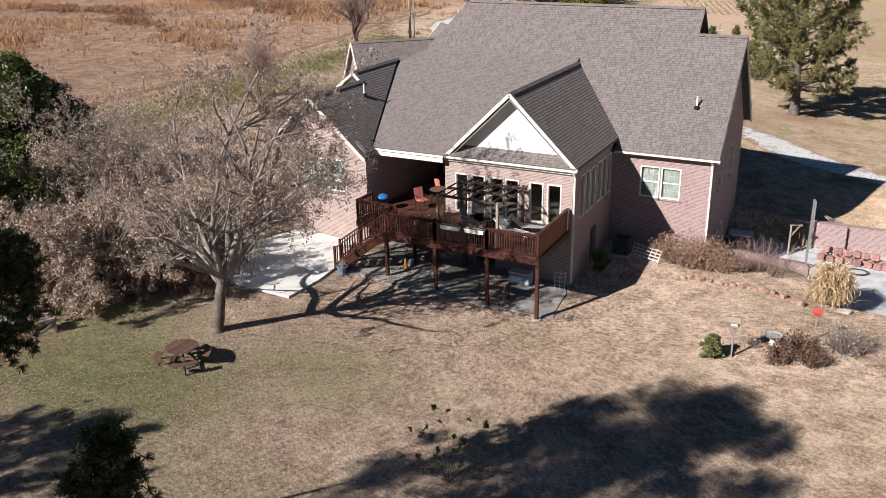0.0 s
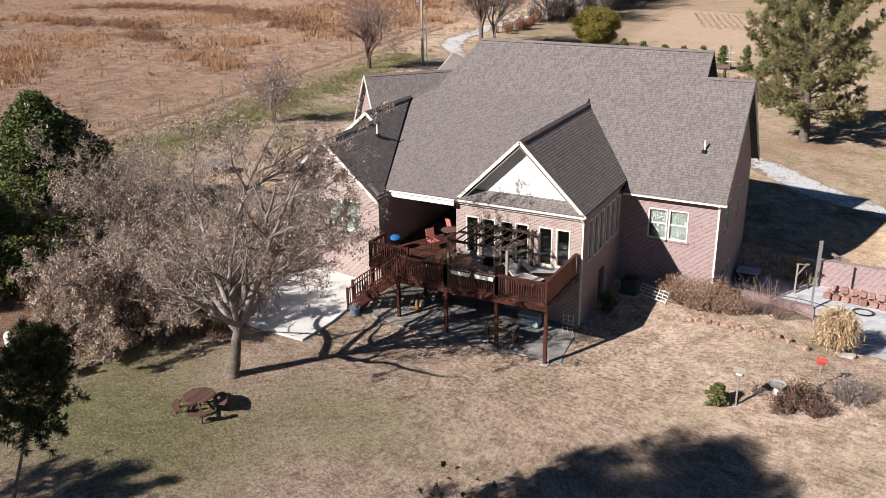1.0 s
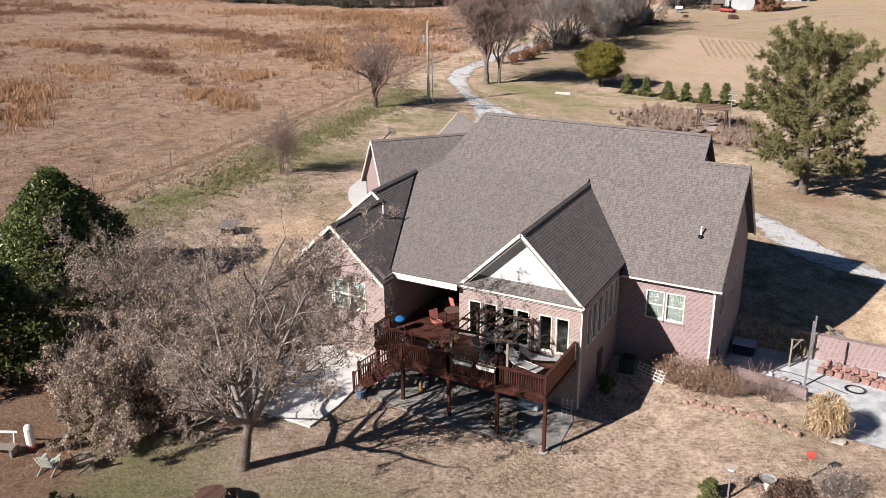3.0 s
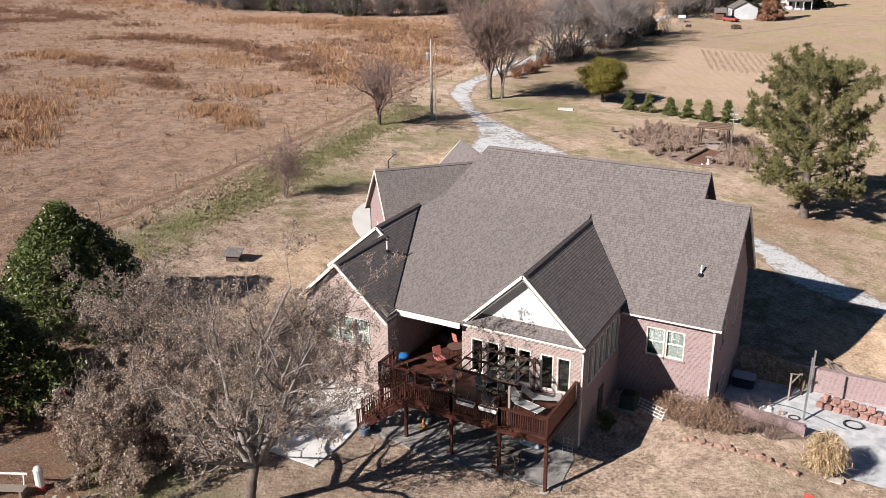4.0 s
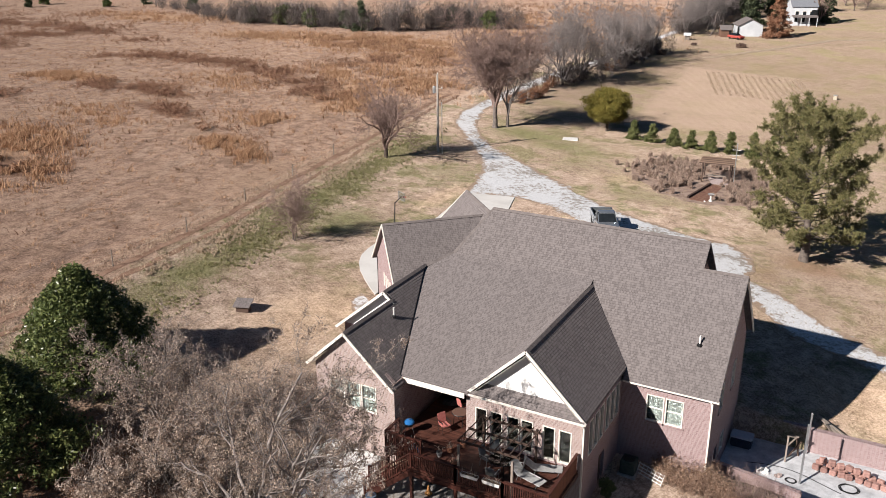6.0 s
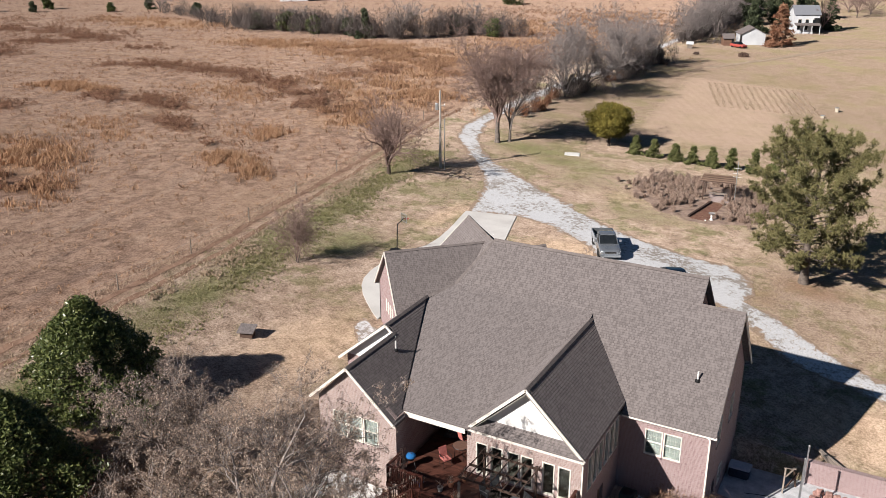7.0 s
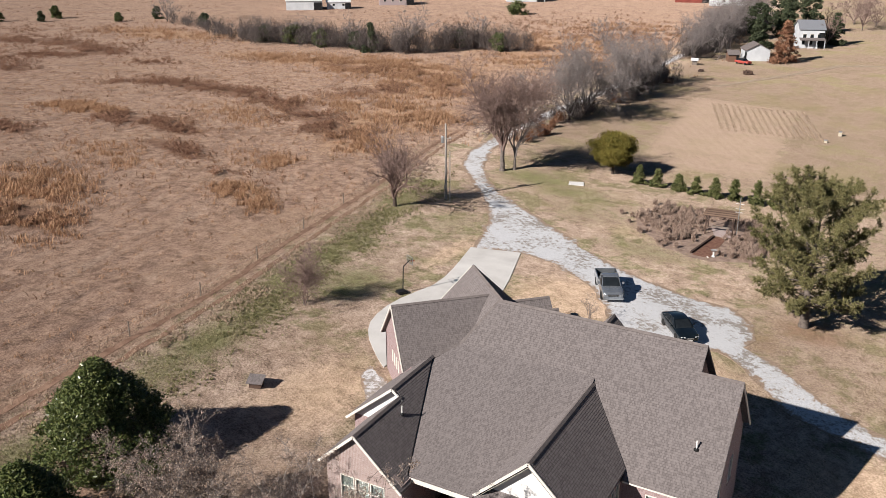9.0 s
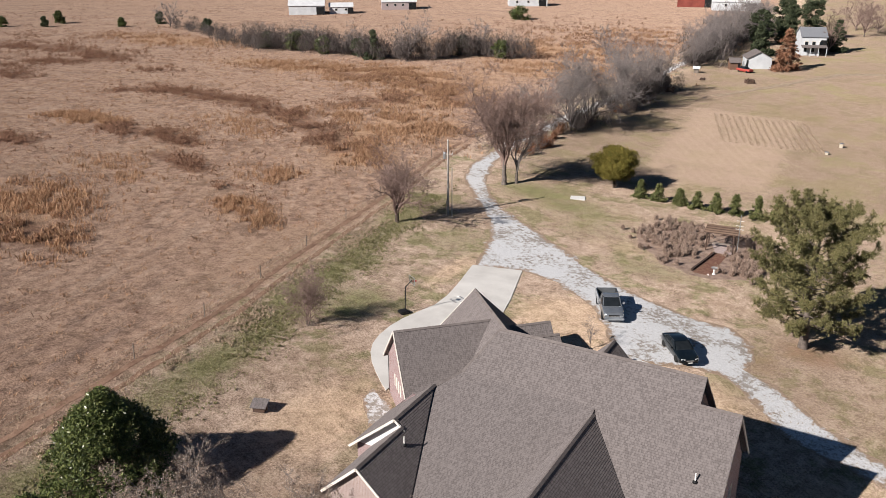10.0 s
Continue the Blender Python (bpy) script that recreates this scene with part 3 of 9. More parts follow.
BANDS = (([(-143, 99), (-140, 104), (-126, 103), (-114, 101), (-100, 97), (-87, 92), (-77, 84), (-67, 76)], 3.0), ([(-113, 71), (-104, 70), (-95, 69), (-89, 67)], 2.6), ([(-90, 60), (-77, 56)], 1.8), ([(-122, 57), (-113, 55)], 2.2), ([(-234, 136), (-214, 140), (-186, 137)], 5.0), ([(-199, 121), (-180, 134)], 4.0), ([(-189, 104), (-178, 103)], 3.5), ([(-78, 27), (-70, 26)], 3.0), ([(-114, 141), (-88, 135), (-67, 118)], 3.0), ([(-89, 106), (-81, 122)], 3.0))
for pts, wide in BANDS:
    for (x0, y0), (x1, y1) in zip(pts, pts[1:]):
        k = np.clip(((GX - x0) * (x1 - x0) + (GY - y0) * (y1 - y0)) / ((x1 - x0) ** 2 + (y1 - y0) ** 2), 0, 1)
        brush_zone = np.maximum(brush_zone, np.exp(-((GX - x0 - k * (x1 - x0)) ** 2 + (GY - y0 - k * (y1 - y0)) ** 2) / wide**2))
ca = me.color_attributes.new("zones", "FLOAT_COLOR", "POINT")
ca.data.foreach_set("color", np.stack([green_zone, field_zone, litter_zone, brush_zone], -1).ravel())
plot_zone = smooth_step(-28.5, -25.5, GX + (GY - 115) * 0.07) * smooth_step(-7.0, -9.5, GX + (GY - 115) * 0.06) * smooth_step(90, 94, GY - 0.25 * (GX + 20)) * smooth_step(146, 142, GY)
sedge_zone = np.zeros_like(GX)
for cx, cy, rx, ry, a in ((-125, 146, 34, 9, 0.9), (-92, 145, 22, 14, 0.9), (-75, 123, 15, 16, 0.9), (-66, 92, 12, 14, 0.8), (-196, 169, 30, 9, 0.9), (-70, 175, 26, 20, 0.8), (-86, 30, 16, 9, 0.75), (-122, 74, 12, 4, 0.7), (-95, 200, 45, 22, 0.9), (-63, 76, 7, 9, 0.6), (-58, 45, 5, 4, 0.5)):
    sedge_zone = np.maximum(sedge_zone, a * blob(None, None, cx, cy, rx, ry))
front_zone = (0.3 * smooth_step(48, 66, GY) + 0.7 * smooth_step(76, 100, GY)) * smooth_step(-47, -40, GX) * (1 - 0.8 * plot_zone)
front_zone = np.maximum(front_zone, 0.55 * smooth_step(27, 36, GY) * smooth_step(-3, 3, GX))
cb = me.color_attributes.new("plots", "FLOAT_COLOR", "POINT")
bleach_zone = np.zeros_like(GX)
for cx, cy, rx, ry, a in ((-14.5, 39, 6, 6, 1.0), (-10, 33, 7, 4, 1.0), (-24, 13, 5, 8, 0.75), (-1, 32, 5, 4, 0.9), (13, 24, 8, 5, 0.85), (-17, 62, 6, 4, 0.5), (6, 52, 9, 4, 0.35), (-29.5, 44, 2, 8, 0.7)):
    bleach_zone = np.maximum(bleach_zone, a * blob(None, None, cx, cy, rx, ry))
cb.data.foreach_set("color", np.stack([plot_zone, sedge_zone, front_zone, bleach_zone], -1).ravel())
me.materials.append(ground_mat())
ground = tagged(new("ground", me), "tan winter lawn, green patches and brown fallow field", "ground", kind="structure")


def rim(ob, outline, reach):
    """Stores how far inside the outline each point lies, from 0 at the rim to 1."""
    me3 = ob.data
    co = np.empty(len(me3.vertices) * 3)
    me3.vertices.foreach_get("co", co)
    co = co.reshape(-1, 3)[:, :2]
    best = np.full(len(co), 1e9)
    o = np.array(outline, float)
    for p, q in zip(o, np.roll(o, -1, 0)):
        d = q - p
        t = np.clip(((co - p) @ d) / (d @ d), 0, 1)
        best = np.minimum(best, np.linalg.norm(co - (p + t[:, None] * d), axis=1))
    at = me3.attributes.new("rim", "FLOAT", "POINT")
    at.data.foreach_set("value", np.clip(best / reach, 0, 1))
    return ob


def sheet(name, outline, mat, label, category, lift=0.03, step=0.7, kind="structure", ragged=0.0):
    """A thin paved area that follows the ground inside an outline, with a skirt."""
    pts = [Vector((*p, 0)) for p in outline]
    xs, ys = [p.x for p in pts], [p.y for p in pts]
    b = bmesh.new()
    dense = []
    for i, p in enumerate(pts):
        q = pts[(i + 1) % len(pts)]
        k = max(1, int((q - p).length / step))
        for j in range(k):
            c = p.lerp(q, j / k)
            if ragged:
                c += Vector((noise.noise(c * 0.55), noise.noise(c * 0.55 + Vector((9, 3, 0))), 0)) * ragged
            dense.append(c)
    f = b.faces.new([b.verts.new(p) for p in dense])
    for ax, lo, hi in ((0, min(xs), max(xs)), (1, min(ys), max(ys))):
        v = lo + step
        while v < hi:
            co = Vector((v, 0, 0)) if ax == 0 else Vector((0, v, 0))
            no = Vector((1, 0, 0)) if ax == 0 else Vector((0, 1, 0))
            bmesh.ops.bisect_plane(b, geom=b.verts[:] + b.edges[:] + b.faces[:], plane_co=co, plane_no=no)
            v += step * 1.5
    for v in b.verts:
        v.co.z = g(v.co.x, v.co.y) + lift
    edge = [e for e in b.edges if e.is_boundary]
    ret = bmesh.ops.extrude_edge_only(b, edges=edge)
    for v in ret["geom"]:
        if isinstance(v, bmesh.types.BMVert):
            v.co.z -= lift + 0.12
    bmesh.ops.recalc_face_normals(b, faces=b.faces[:])
    m2 = bpy.data.meshes.new(name)
    b.to_mesh(m2)
    b.free()
    m2.materials.append(mat)
    return tagged(new(name, m2), label, category, kind=kind)


def gravel_mat():
    m, nt, bsdf = material("white gravel with grass showing", 0.95, spec=0.1)
    co = coords(nt)
    big = noise_tex(nt, co, 2.2, 6.0, 0.78)
    fine = noise_tex(nt, co, 9.0, 5.0, 0.85)
    stones = ramp(nt, fine, [(0.3, (0.40, 0.405, 0.415)), (0.5, (0.63, 0.635, 0.645)), (0.7, (0.82, 0.82, 0.825))])
    wide = noise_tex(nt, co, 0.22, 3.0)
    both = math_node(nt, "ADD", math_node(nt, "MULTIPLY", big, 0.62), math_node(nt, "MULTIPLY", wide, 0.38))
    col = mix(nt, ramp(nt, both, [(0.512, (0, 0, 0)), (0.555, (0.85, 0.85, 0.85))]), stones, ramp(nt, fine, [(0.3, (0.15, 0.12, 0.095)), (0.7, (0.38, 0.33, 0.28))]))
    # towards its rim the gravel thins out into brown turf
    at = nt.nodes.new("ShaderNodeAttribute")
    at.attribute_name = "rim"
    thin = math_node(nt, "ADD", at.outputs["Fac"], math_node(nt, "MULTIPLY", math_node(nt, "SUBTRACT", noise_tex(nt, co, 1.7, 6.0, 0.8), 0.5), 2.2))
    turf = ramp(nt, fine, [(0.3, (0.15, 0.105, 0.075)), (0.5, (0.34, 0.25, 0.182)), (0.7, (0.52, 0.40, 0.31))])
    col = mix(nt, ramp(nt, thin, [(0.30, (0, 0, 0)), (0.55, (1, 1, 1))]), turf, col)
    nt.links.new(col, bsdf.inputs["Base Color"])
    bump(nt, bsdf, fine, 0.6, 0.03)
    return m


GRAVEL = gravel_mat()
ROAD = [(-8.2, 33.4), (-10.6, 38.2), (-13.8, 42.9), (-19.2, 47.0), (-23.1, 48.2), (-28.4, 46.4), (-30.6, 54.5), (-33.4, 59.8), (-39.2, 67.4), (-44.1, 73.4), (-47.0, 80.5), (-48.6, 96.9), (-48.5, 114.1), (-47.8, 135), (-48.9, 186), (-49.2, 210), (-48.3, 240), (-46, 300), (-43, 300), (-45.3, 240), (-46.2, 210), (-45.7, 186), (-44.7, 138), (-45.3, 111), (-45.8, 96.5), (-44.4, 83.5), (-41.8, 76.0), (-37.6, 69.3), (-33.6, 65.2), (-26.4, 60.0), (-19.6, 54.6), (-14.2, 50.5), (-10.6, 48.5), (-5.6, 46.6), (-1.1, 46.4), (0.7, 44.6), (1.7, 42.5), (1.8, 39.1), (4.2, 37.8), (6.1, 36.1), (8.5, 34.0), (11.3, 32.3), (14.2, 31.2), (13.4, 28.5), (7.5, 29.8), (5.2, 31.2), (3.2, 34.0), (-0.1, 36.5), (-2.8, 35.8), (-5.5, 34.4)]
rim(sheet("road", ROAD,
      GRAVEL, "pale grey gravel drive with grassy patches", "driveway", 0.022, 0.8, ragged=0.7), ROAD, 1.1)
sheet("pavement", [(-28.5, 46.4), (-23.4, 48.0), (-21.1, 40.3), (-20.2, 36.5), (-15.5, 31.5), (-19.5, 27.5), (-22.0, 24.0), (-21.9, 19.2), (-23.0, 20.1), (-24.1, 21.1), (-25.3, 22.3), (-26.3, 23.6), (-27.0, 25.0), (-27.4, 26.6), (-27.6, 28.6), (-27.5, 30.6), (-27.1, 32.8), (-26.6, 35.0), (-26.7, 37.5), (-27.2, 40.5)], JOINTED, "pale concrete garage apron with a curved edge", "driveway", 0.06, 1.2)
sheet("pavement", [(-13.1, -4.8), (-14.2, -3.9), (-14.4, -0.6), (-13.8, 2.3), (-10.6, 2.3), (-9.75, 0.2), (-9.5, -2.3), (-9.55, -4.5)], CONCRETE, "white concrete patio slab in front of the gable wing", "patio", 0.10, 1.0)
# part of the shade below the deck is in this slab's colour
sheet("pavement", [(-9.0, -0.9), (-9.2, 4.2), (0.0, 3.75), (0.5, 0.4), (-4.0, -0.4)], CONCRETE_D, "concrete and gravel under the deck, mottled darker for shade", "patio", 0.05, 0.8, ragged=0.3)
sheet("pavement", [(4.98, 12.3), (9.6, 11.6), (10.75, 9.3), (23.9, 9.3), (23.9, 18.1), (4.98, 18.1)], CRUSHED, "pale crushed-stone floor of the sunken court", "patio", 0.12, 1.6)
BEDSOIL = plain("dead matted garden growth", (0.20, 0.135, 0.105), (0.44, 0.33, 0.265), 1.5, 0.95, 10.0, 0.8, dist=0.05)
sheet("garden_bed", [(-16.9, 66.0), (-17.3, 70.5), (-13.0, 75.0), (-6.0, 75.5), (-1.5, 72.0), (-0.6, 66.0), (-2.0, 60.5), (-6.2, 58.3), (-11.1, 59.0)], BEDSOIL, "pinkish-brown bed of dead garden growth", "garden bed", 0.015, 0.7, ragged=0.9)
STRIP = [(-22.7, 18.9), (-20.4, 17.6), (-18.7, 15.0), (-20.4, 14.4), (-22.8, 17.2)]
rim(sheet("pavement", STRIP, GRAVEL, "grey gravel strip beside the garage", "path", 0.02, 0.4, ragged=0.2), STRIP, 0.4)


sheet("track", [(-30.0, 158.0), (-24.0, 172.0), (-10.5, 203.0), (4.0, 209.0), (60.0, 214.0), (60.0, 212.0), (5.0, 207.0), (-9.0, 201.0), (-22.8, 171.0), (-28.8, 157.5)], plain("pale worn track", (0.30, 0.22, 0.155), (0.48, 0.38, 0.28), 0.8, 0.95, 6.0, 0.4), "pale worn path across the far pasture", "track", 0.03, 3.0, ragged=0.8)
sheet("pavement", [(-7.2, 33.5), (-6.9, 34.5), (-5.2, 34.4), (-5.4, 33.4)], CONCRETE, "pale concrete front step slab", "slab", 0.10, 0.6)
SOIL = plain("bare brown soil", (0.17, 0.095, 0.062), (0.34, 0.22, 0.155), 1.2, 0.95, 14.0, 0.6, dist=0.04)
for off, wide in ((-0.75, 0.32), (0.85, 0.30)):
    ty = np.arange(-20, 92, 3.0)
    left = [(float(track_x(y)) + off - wide, float(y)) for y in ty]
    right = [(float(track_x(y)) + off + wide, float(y)) for y in ty[::-1]]
    sheet("track", left + right, SOIL, "worn wheel rut of the farm track", "track", 0.02, 1.5, ragged=0.35)


# ---- house ----
house = thing("house", "brown-pink brick house with steep grey shingle roofs and cream trim", "house", (0, 0, 0))
RIDGE_Y, RIDGE_Z, F_Y, F_Z, F_S = 15.6, 11.19, 9.55, 4.90, 1.04
ROOF_T = 0.16


def roof(pts):
    return part("roof", Soup().slab(pts, ROOF_T), SHINGLE, house, "grey-brown asphalt shingle roof slope", uv=True)


def trim_bar(a, b, w=0.06, h=0.15, mat=TRIM, name="rake_board"):
    return part(name, Soup().beam(a, b, w, h), mat, house)


def ridge_cap(a, b):
    a, b = Vector(a), Vector(b)
    d = (b - a).normalized()
    s = d.cross(Vector((0, 0, 1))).normalized()
    up = s.cross(d)
    n = max(2, int((b - a).length / 0.3))
    vs = []
    for i in range(n):
        for e, lift in ((0.0, 0.030), (0.97, 0.038)):
            p = a + (b - a) * ((i + e) / n)
            vs += [p - s * 0.15 - up * (0.12 - lift), p + up * lift, p + s * 0.15 - up * (0.12 - lift)]
    so = Soup().add(vs, [f for k in range(2 * n - 1) for f in ((3 * k, 3 * k + 1, 3 * k + 4, 3 * k + 3), (3 * k + 1, 3 * k + 2, 3 * k + 5, 3 * k + 4))])
    return part("ridge_cap", so, RIDGECAP, house, "row of bent ridge shingles")


def wall_grid(p0, p1, z0, z1, openings=(), thick=0.25):
    """One wall from p0 to p1 with openings (along0, along1, low, high); outer face to the right of p0 > p1."""
    p0, p1 = Vector((*p0, 0)), Vector((*p1, 0))
    run = (p1 - p0).length
    d = (p1 - p0).normalized()
    nrm = Vector((d.y, -d.x, 0))
    us = sorted({0.0, run, *[o[i] for o in openings for i in (0, 1)]})
    zs = sorted({z0, z1, *[o[i] for o in openings for i in (2, 3)]})
    nu, nz = len(us) - 1, len(zs) - 1

    def full(i, j):
        if not (0 <= i < nu and 0 <= j < nz):
            return False
        u, z = (us[i] + us[i + 1]) / 2, (zs[j] + zs[j + 1]) / 2
        return not any(o[0] < u < o[1] and o[2] < z < o[3] for o in openings)

    verts, index, faces = [], {}, []

    def at(i, j, back):
        key = (i, j, back)
        if key not in index:
            index[key] = len(verts)
            verts.append(p0 + d * us[i] - nrm * (thick * back) + Vector((0, 0, zs[j])))
        return index[key]

    for i in range(nu):
        for j in range(nz):
            if not full(i, j):
                continue
            faces.append((at(i, j, 0), at(i + 1, j, 0), at(i + 1, j + 1, 0), at(i, j + 1, 0)))
            faces.append((at(i, j, 1), at(i, j + 1, 1), at(i + 1, j + 1, 1), at(i + 1, j, 1)))
            for (di, dj), (a, b) in (((-1, 0), ((0, 0), (0, 1))), ((1, 0), ((1, 1), (1, 0))), ((0, -1), ((1, 0), (0, 0))), ((0, 1), ((0, 1), (1, 1)))):
                if not full(i + di, j + dj):
                    a, b = (i + a[0], j + a[1]), (i + b[0], j + b[1])
                    faces.append((at(*a, 0), at(*b, 0), at(*b, 1), at(*a, 1)))
    return Soup().add(verts, faces)


def wall(p0, p1, z0, z1, openings=(), mat=BRICK, label=""):
    so = wall_grid(p0, p1, z0, z1, openings)
    return part("wall", so, mat, house, label, uv=True)


def window(p0, p1, u0, u1, z0, z1, rail=True, bars=0, blind=0.0, curtain=None, sill=True, frame_mat=TRIM, shade=False):
    """A sash window set into the wall p0 > p1 at u0..u1."""
    a, b = Vector((*p0, 0)), Vector((*p1, 0))
    d = (b - a).normalized()
    n = Vector((d.y, -d.x, 0))

    def at(u, z, out):
        return a + d * u + n * out + Vector((0, 0, z))

    def bar(so, ua, ub, za, zb, o0, o1):
        so.add([at(u, z, o) for o in (o0, o1) for z in (za, zb) for u in (ua, ub)], [(0, 2, 3, 1), (4, 5, 7, 6), (0, 1, 5, 4), (2, 6, 7, 3), (0, 4, 6, 2), (1, 3, 7, 5)])

    so = Soup()
    w = 0.06
    bar(so, u0, u0 + w, z0, z1, -0.12, 0.03)
    bar(so, u1 - w, u1, z0, z1, -0.12, 0.03)
    bar(so, u0 + w, u1 - w, z1 - w, z1, -0.12, 0.03)
    bar(so, u0 + w, u1 - w, z0, z0 + w, -0.12, 0.03)
    zm = (z0 + z1) / 2
    if rail:
        bar(so, u0 + w, u1 - w, zm - 0.025, zm + 0.025, -0.10, -0.02)
    win = part("window", so, frame_mat, house, "cream framed window")
    pane = Soup()
    bar(pane, u0 + w, u1 - w, z0 + w, z1 - w, -0.07, -0.062)
    pn = part("pane", pane, GLASS, win)
    pn.visible_shadow = False
    if bars:
        mu = Soup()
        for k in range(1, bars):
            u = u0 + w + (u1 - u0 - 2 * w) * k / bars
            bar(mu, u - 0.007, u + 0.007, z0 + w, z1 - w, -0.061, -0.05)
        for k in (0.25, 0.75):
            z = z0 + w + (z1 - z0 - 2 * w) * k
            bar(mu, u0 + w, u1 - w, z - 0.007, z + 0.007, -0.061, -0.052)
        part("muntin", mu, MUNTIN, win)
    if blind:
        bl = Soup()
        zb = z1 - w - blind * (z1 - z0 - 2 * w)
        nb = max(3, int((z1 - w - zb) / 0.06))
        for k in range(nb):
            z = zb + (z1 - w - zb) * (k + 0.5) / nb
            bar(bl, u0 + w, u1 - w, z - 0.034, z + 0.034, -0.096 - 0.012 * (k % 2), -0.092 - 0.012 * (k % 2))
        part("blind", bl, BLIND, win, "white slatted blind behind the glass")
    if shade:
        sh = Soup()
        bar(sh, u0 + 0.01, u1 - 0.01, z0 + 0.01, z1 - 0.01, -0.19, -0.17)
        part("shade", sh, SHADECLOTH, win, "drawn dark roller shade")
    if sill:
        si = Soup()
        bar(si, u0 - 0.08, u1 + 0.08, z0 - 0.09, z0, -0.02, 0.06)
        part("sill", si, BRICK, win, uv=True)
    return win


SHADECLOTH = plain("grey shade cloth", (0.10, 0.10, 0.11), (0.16, 0.16, 0.17), 2.0, 0.9)
MUNTIN = plain("dull grey-green glazing bars", (0.30, 0.31, 0.28), (0.38, 0.39, 0.35), 2.0, 0.6)
BLIND = plain("grey blind slats", (0.15, 0.16, 0.155), (0.21, 0.22, 0.212), 2.0, 0.6)

# right wing, walk-out side
RW0, RW1 = (0.14, 9.93), (4.95, 9.93)
wall(RW0, RW1, -0.6, 4.85, [(1.42, 2.39, 2.55, 4.13), (2.46, 3.43, 2.55, 4.13)], label="brown-pink brick wall")
window(RW0, RW1, 1.42, 2.39, 2.55, 4.13, bars=3, blind=1.0)
window(RW0, RW1, 2.46, 3.43, 2.55, 4.13, bars=3, blind=1.0)


RS0, RS1 = (4.95, 10.18), (4.95, 18.75)
wall(RS0, RS1, -1.95, 4.85, [(2.1, 3.0, 2.6, 4.2), (5.2, 6.1, 2.6, 4.2), (2.0, 2.9, -1.8, 0.25), (3.6, 4.5, -0.9, 0.3)], label="shaded brown-pink brick wall")
part("wall", Soup().slab([(4.95, 9.93, 4.85), (4.95, 18.75, 4.85), (4.95, 14.45, 9.72)], 0.25, Vector((-1, 0, 0))), BRICK, house, "shaded brick gable end", uv=True)
for u in (2.1, 5.2):
    window(RS0, RS1, u, u + 0.9, 2.6, 4.2, blind=0.6)
window(RS0, RS1, 3.6, 4.5, -0.9, 0.3)
door = part("door", Soup().box(4.80, 4.87, 11.95, 12.81, -1.8, 0.23), TRIM, house, "pale basement door")
part("door_handle", Soup().lathe([(0.015, 0), (0.03, 0.02), (0.03, 0.05), (0.0, 0.06)], 8, pose(4.87, 12.7, -0.85, 0, 90, 0)), STEEL, door)
wall((4.70, 18.75), (2.6, 18.75), -0.8, 4.95)
wall((2.6, 19.0), (2.6, 21.3), 0.0, 4.95)
wall((2.35, 21.3), (-11.5, 21.3), 0.0, 4.95, label="brown-pink brick wall")
part("wall", Soup().slab([(2.6, 9.9, 5.0), (2.6, 21.3, 5.0), (2.6, RIDGE_Y, RIDGE_Z - 0.25)], 0.2, Vector((-1, 0, 0))), BRICK, house, uv=True)

# sun room wing
SF0, SF1 = (-6.20, 3.80), (0.14, 3.80)
sun_x = (-5.66, -4.80, -3.86, -3.10, -1.92, -1.06)
wall(SF0, SF1, -0.5, 5.25, [(x + 6.20, x + 6.20 + 0.68, 2.62, 4.52) for x in sun_x] + [(1.6, 2.6, 0.05, 2.05)], BRICK_TAN, "weathered tan brick wall of the sun room")
for x in sun_x:
    window(SF0, SF1, x + 6.20, x + 6.88, 2.62, 4.52, rail=False)
part("door", Soup().box(-4.6, -3.6, 3.92, 3.98, 0.05, 2.05), DARKWOOD, house, "dark door below the deck")
SS0, SS1 = (0.14, 4.05), (0.14, 9.93)
side_y = (0.75, 1.55, 2.35, 3.30, 4.10, 4.90)
wall(SS0, SS1, -0.6, 5.25, [(u, u + 0.62, 2.72, 4.75) for u in side_y] + [(2.6, 3.5, -0.4, 1.65)], BRICK, "shaded brick side wall of the sun room")
for u in side_y:
    window(SS0, SS1, u, u + 0.62, 2.72, 4.75, rail=False, sill=False, shade=True)
part("door", Soup().box(-0.02, 0.03, 6.4, 7.3, -0.4, 1.65), DARKWOOD, house, "dark basement side door")
wall((-6.20, 9.90), (-6.20, 4.05), -0.5, 5.6, mat=BRICK_TAN)
# porch recess
PB0, PB1 = (-9.50, 9.90), (-6.45, 9.90)
wall(PB0, PB1, 2.3, 6.6, [(0.35, 1.15, 2.5, 4.6), (1.55, 2.75, 2.5, 4.55)], BRICK_TAN)
window(PB0, PB1, 0.35, 1.15, 2.5, 4.6, rail=False, sill=False)
window(PB0, PB1, 1.55, 2.75, 2.5, 4.55, rail=False, sill=False)
wall((-9.5, 4.3), (-6.45, 4.3), -0.4, 2.3, mat=BRICK)
# left wing
LF0, LF1 = (-14.75, 2.45), (-9.75, 2.45)
lg_wins = (0.92, 1.93, 2.94)
wall(LF0, LF1, -0.2, 5.35, [(u, u + 0.95, 3.25, 4.86) for u in lg_wins], BRICK_TAN, "weathered tan brick gable wall")
part("wall", Soup().slab([(-14.75, 2.45, 5.35), (-9.75, 2.45, 5.35), (-12.60, 2.45, 7.70), (-14.75, 2.45, 5.55)], 0.25, Vector((0, 1, 0))), BRICK_TAN, house, "weathered tan brick gable", uv=True)
for u in lg_wins:
    window(LF0, LF1, u, u + 0.95, 3.25, 4.86, bars=3, blind=1.0)
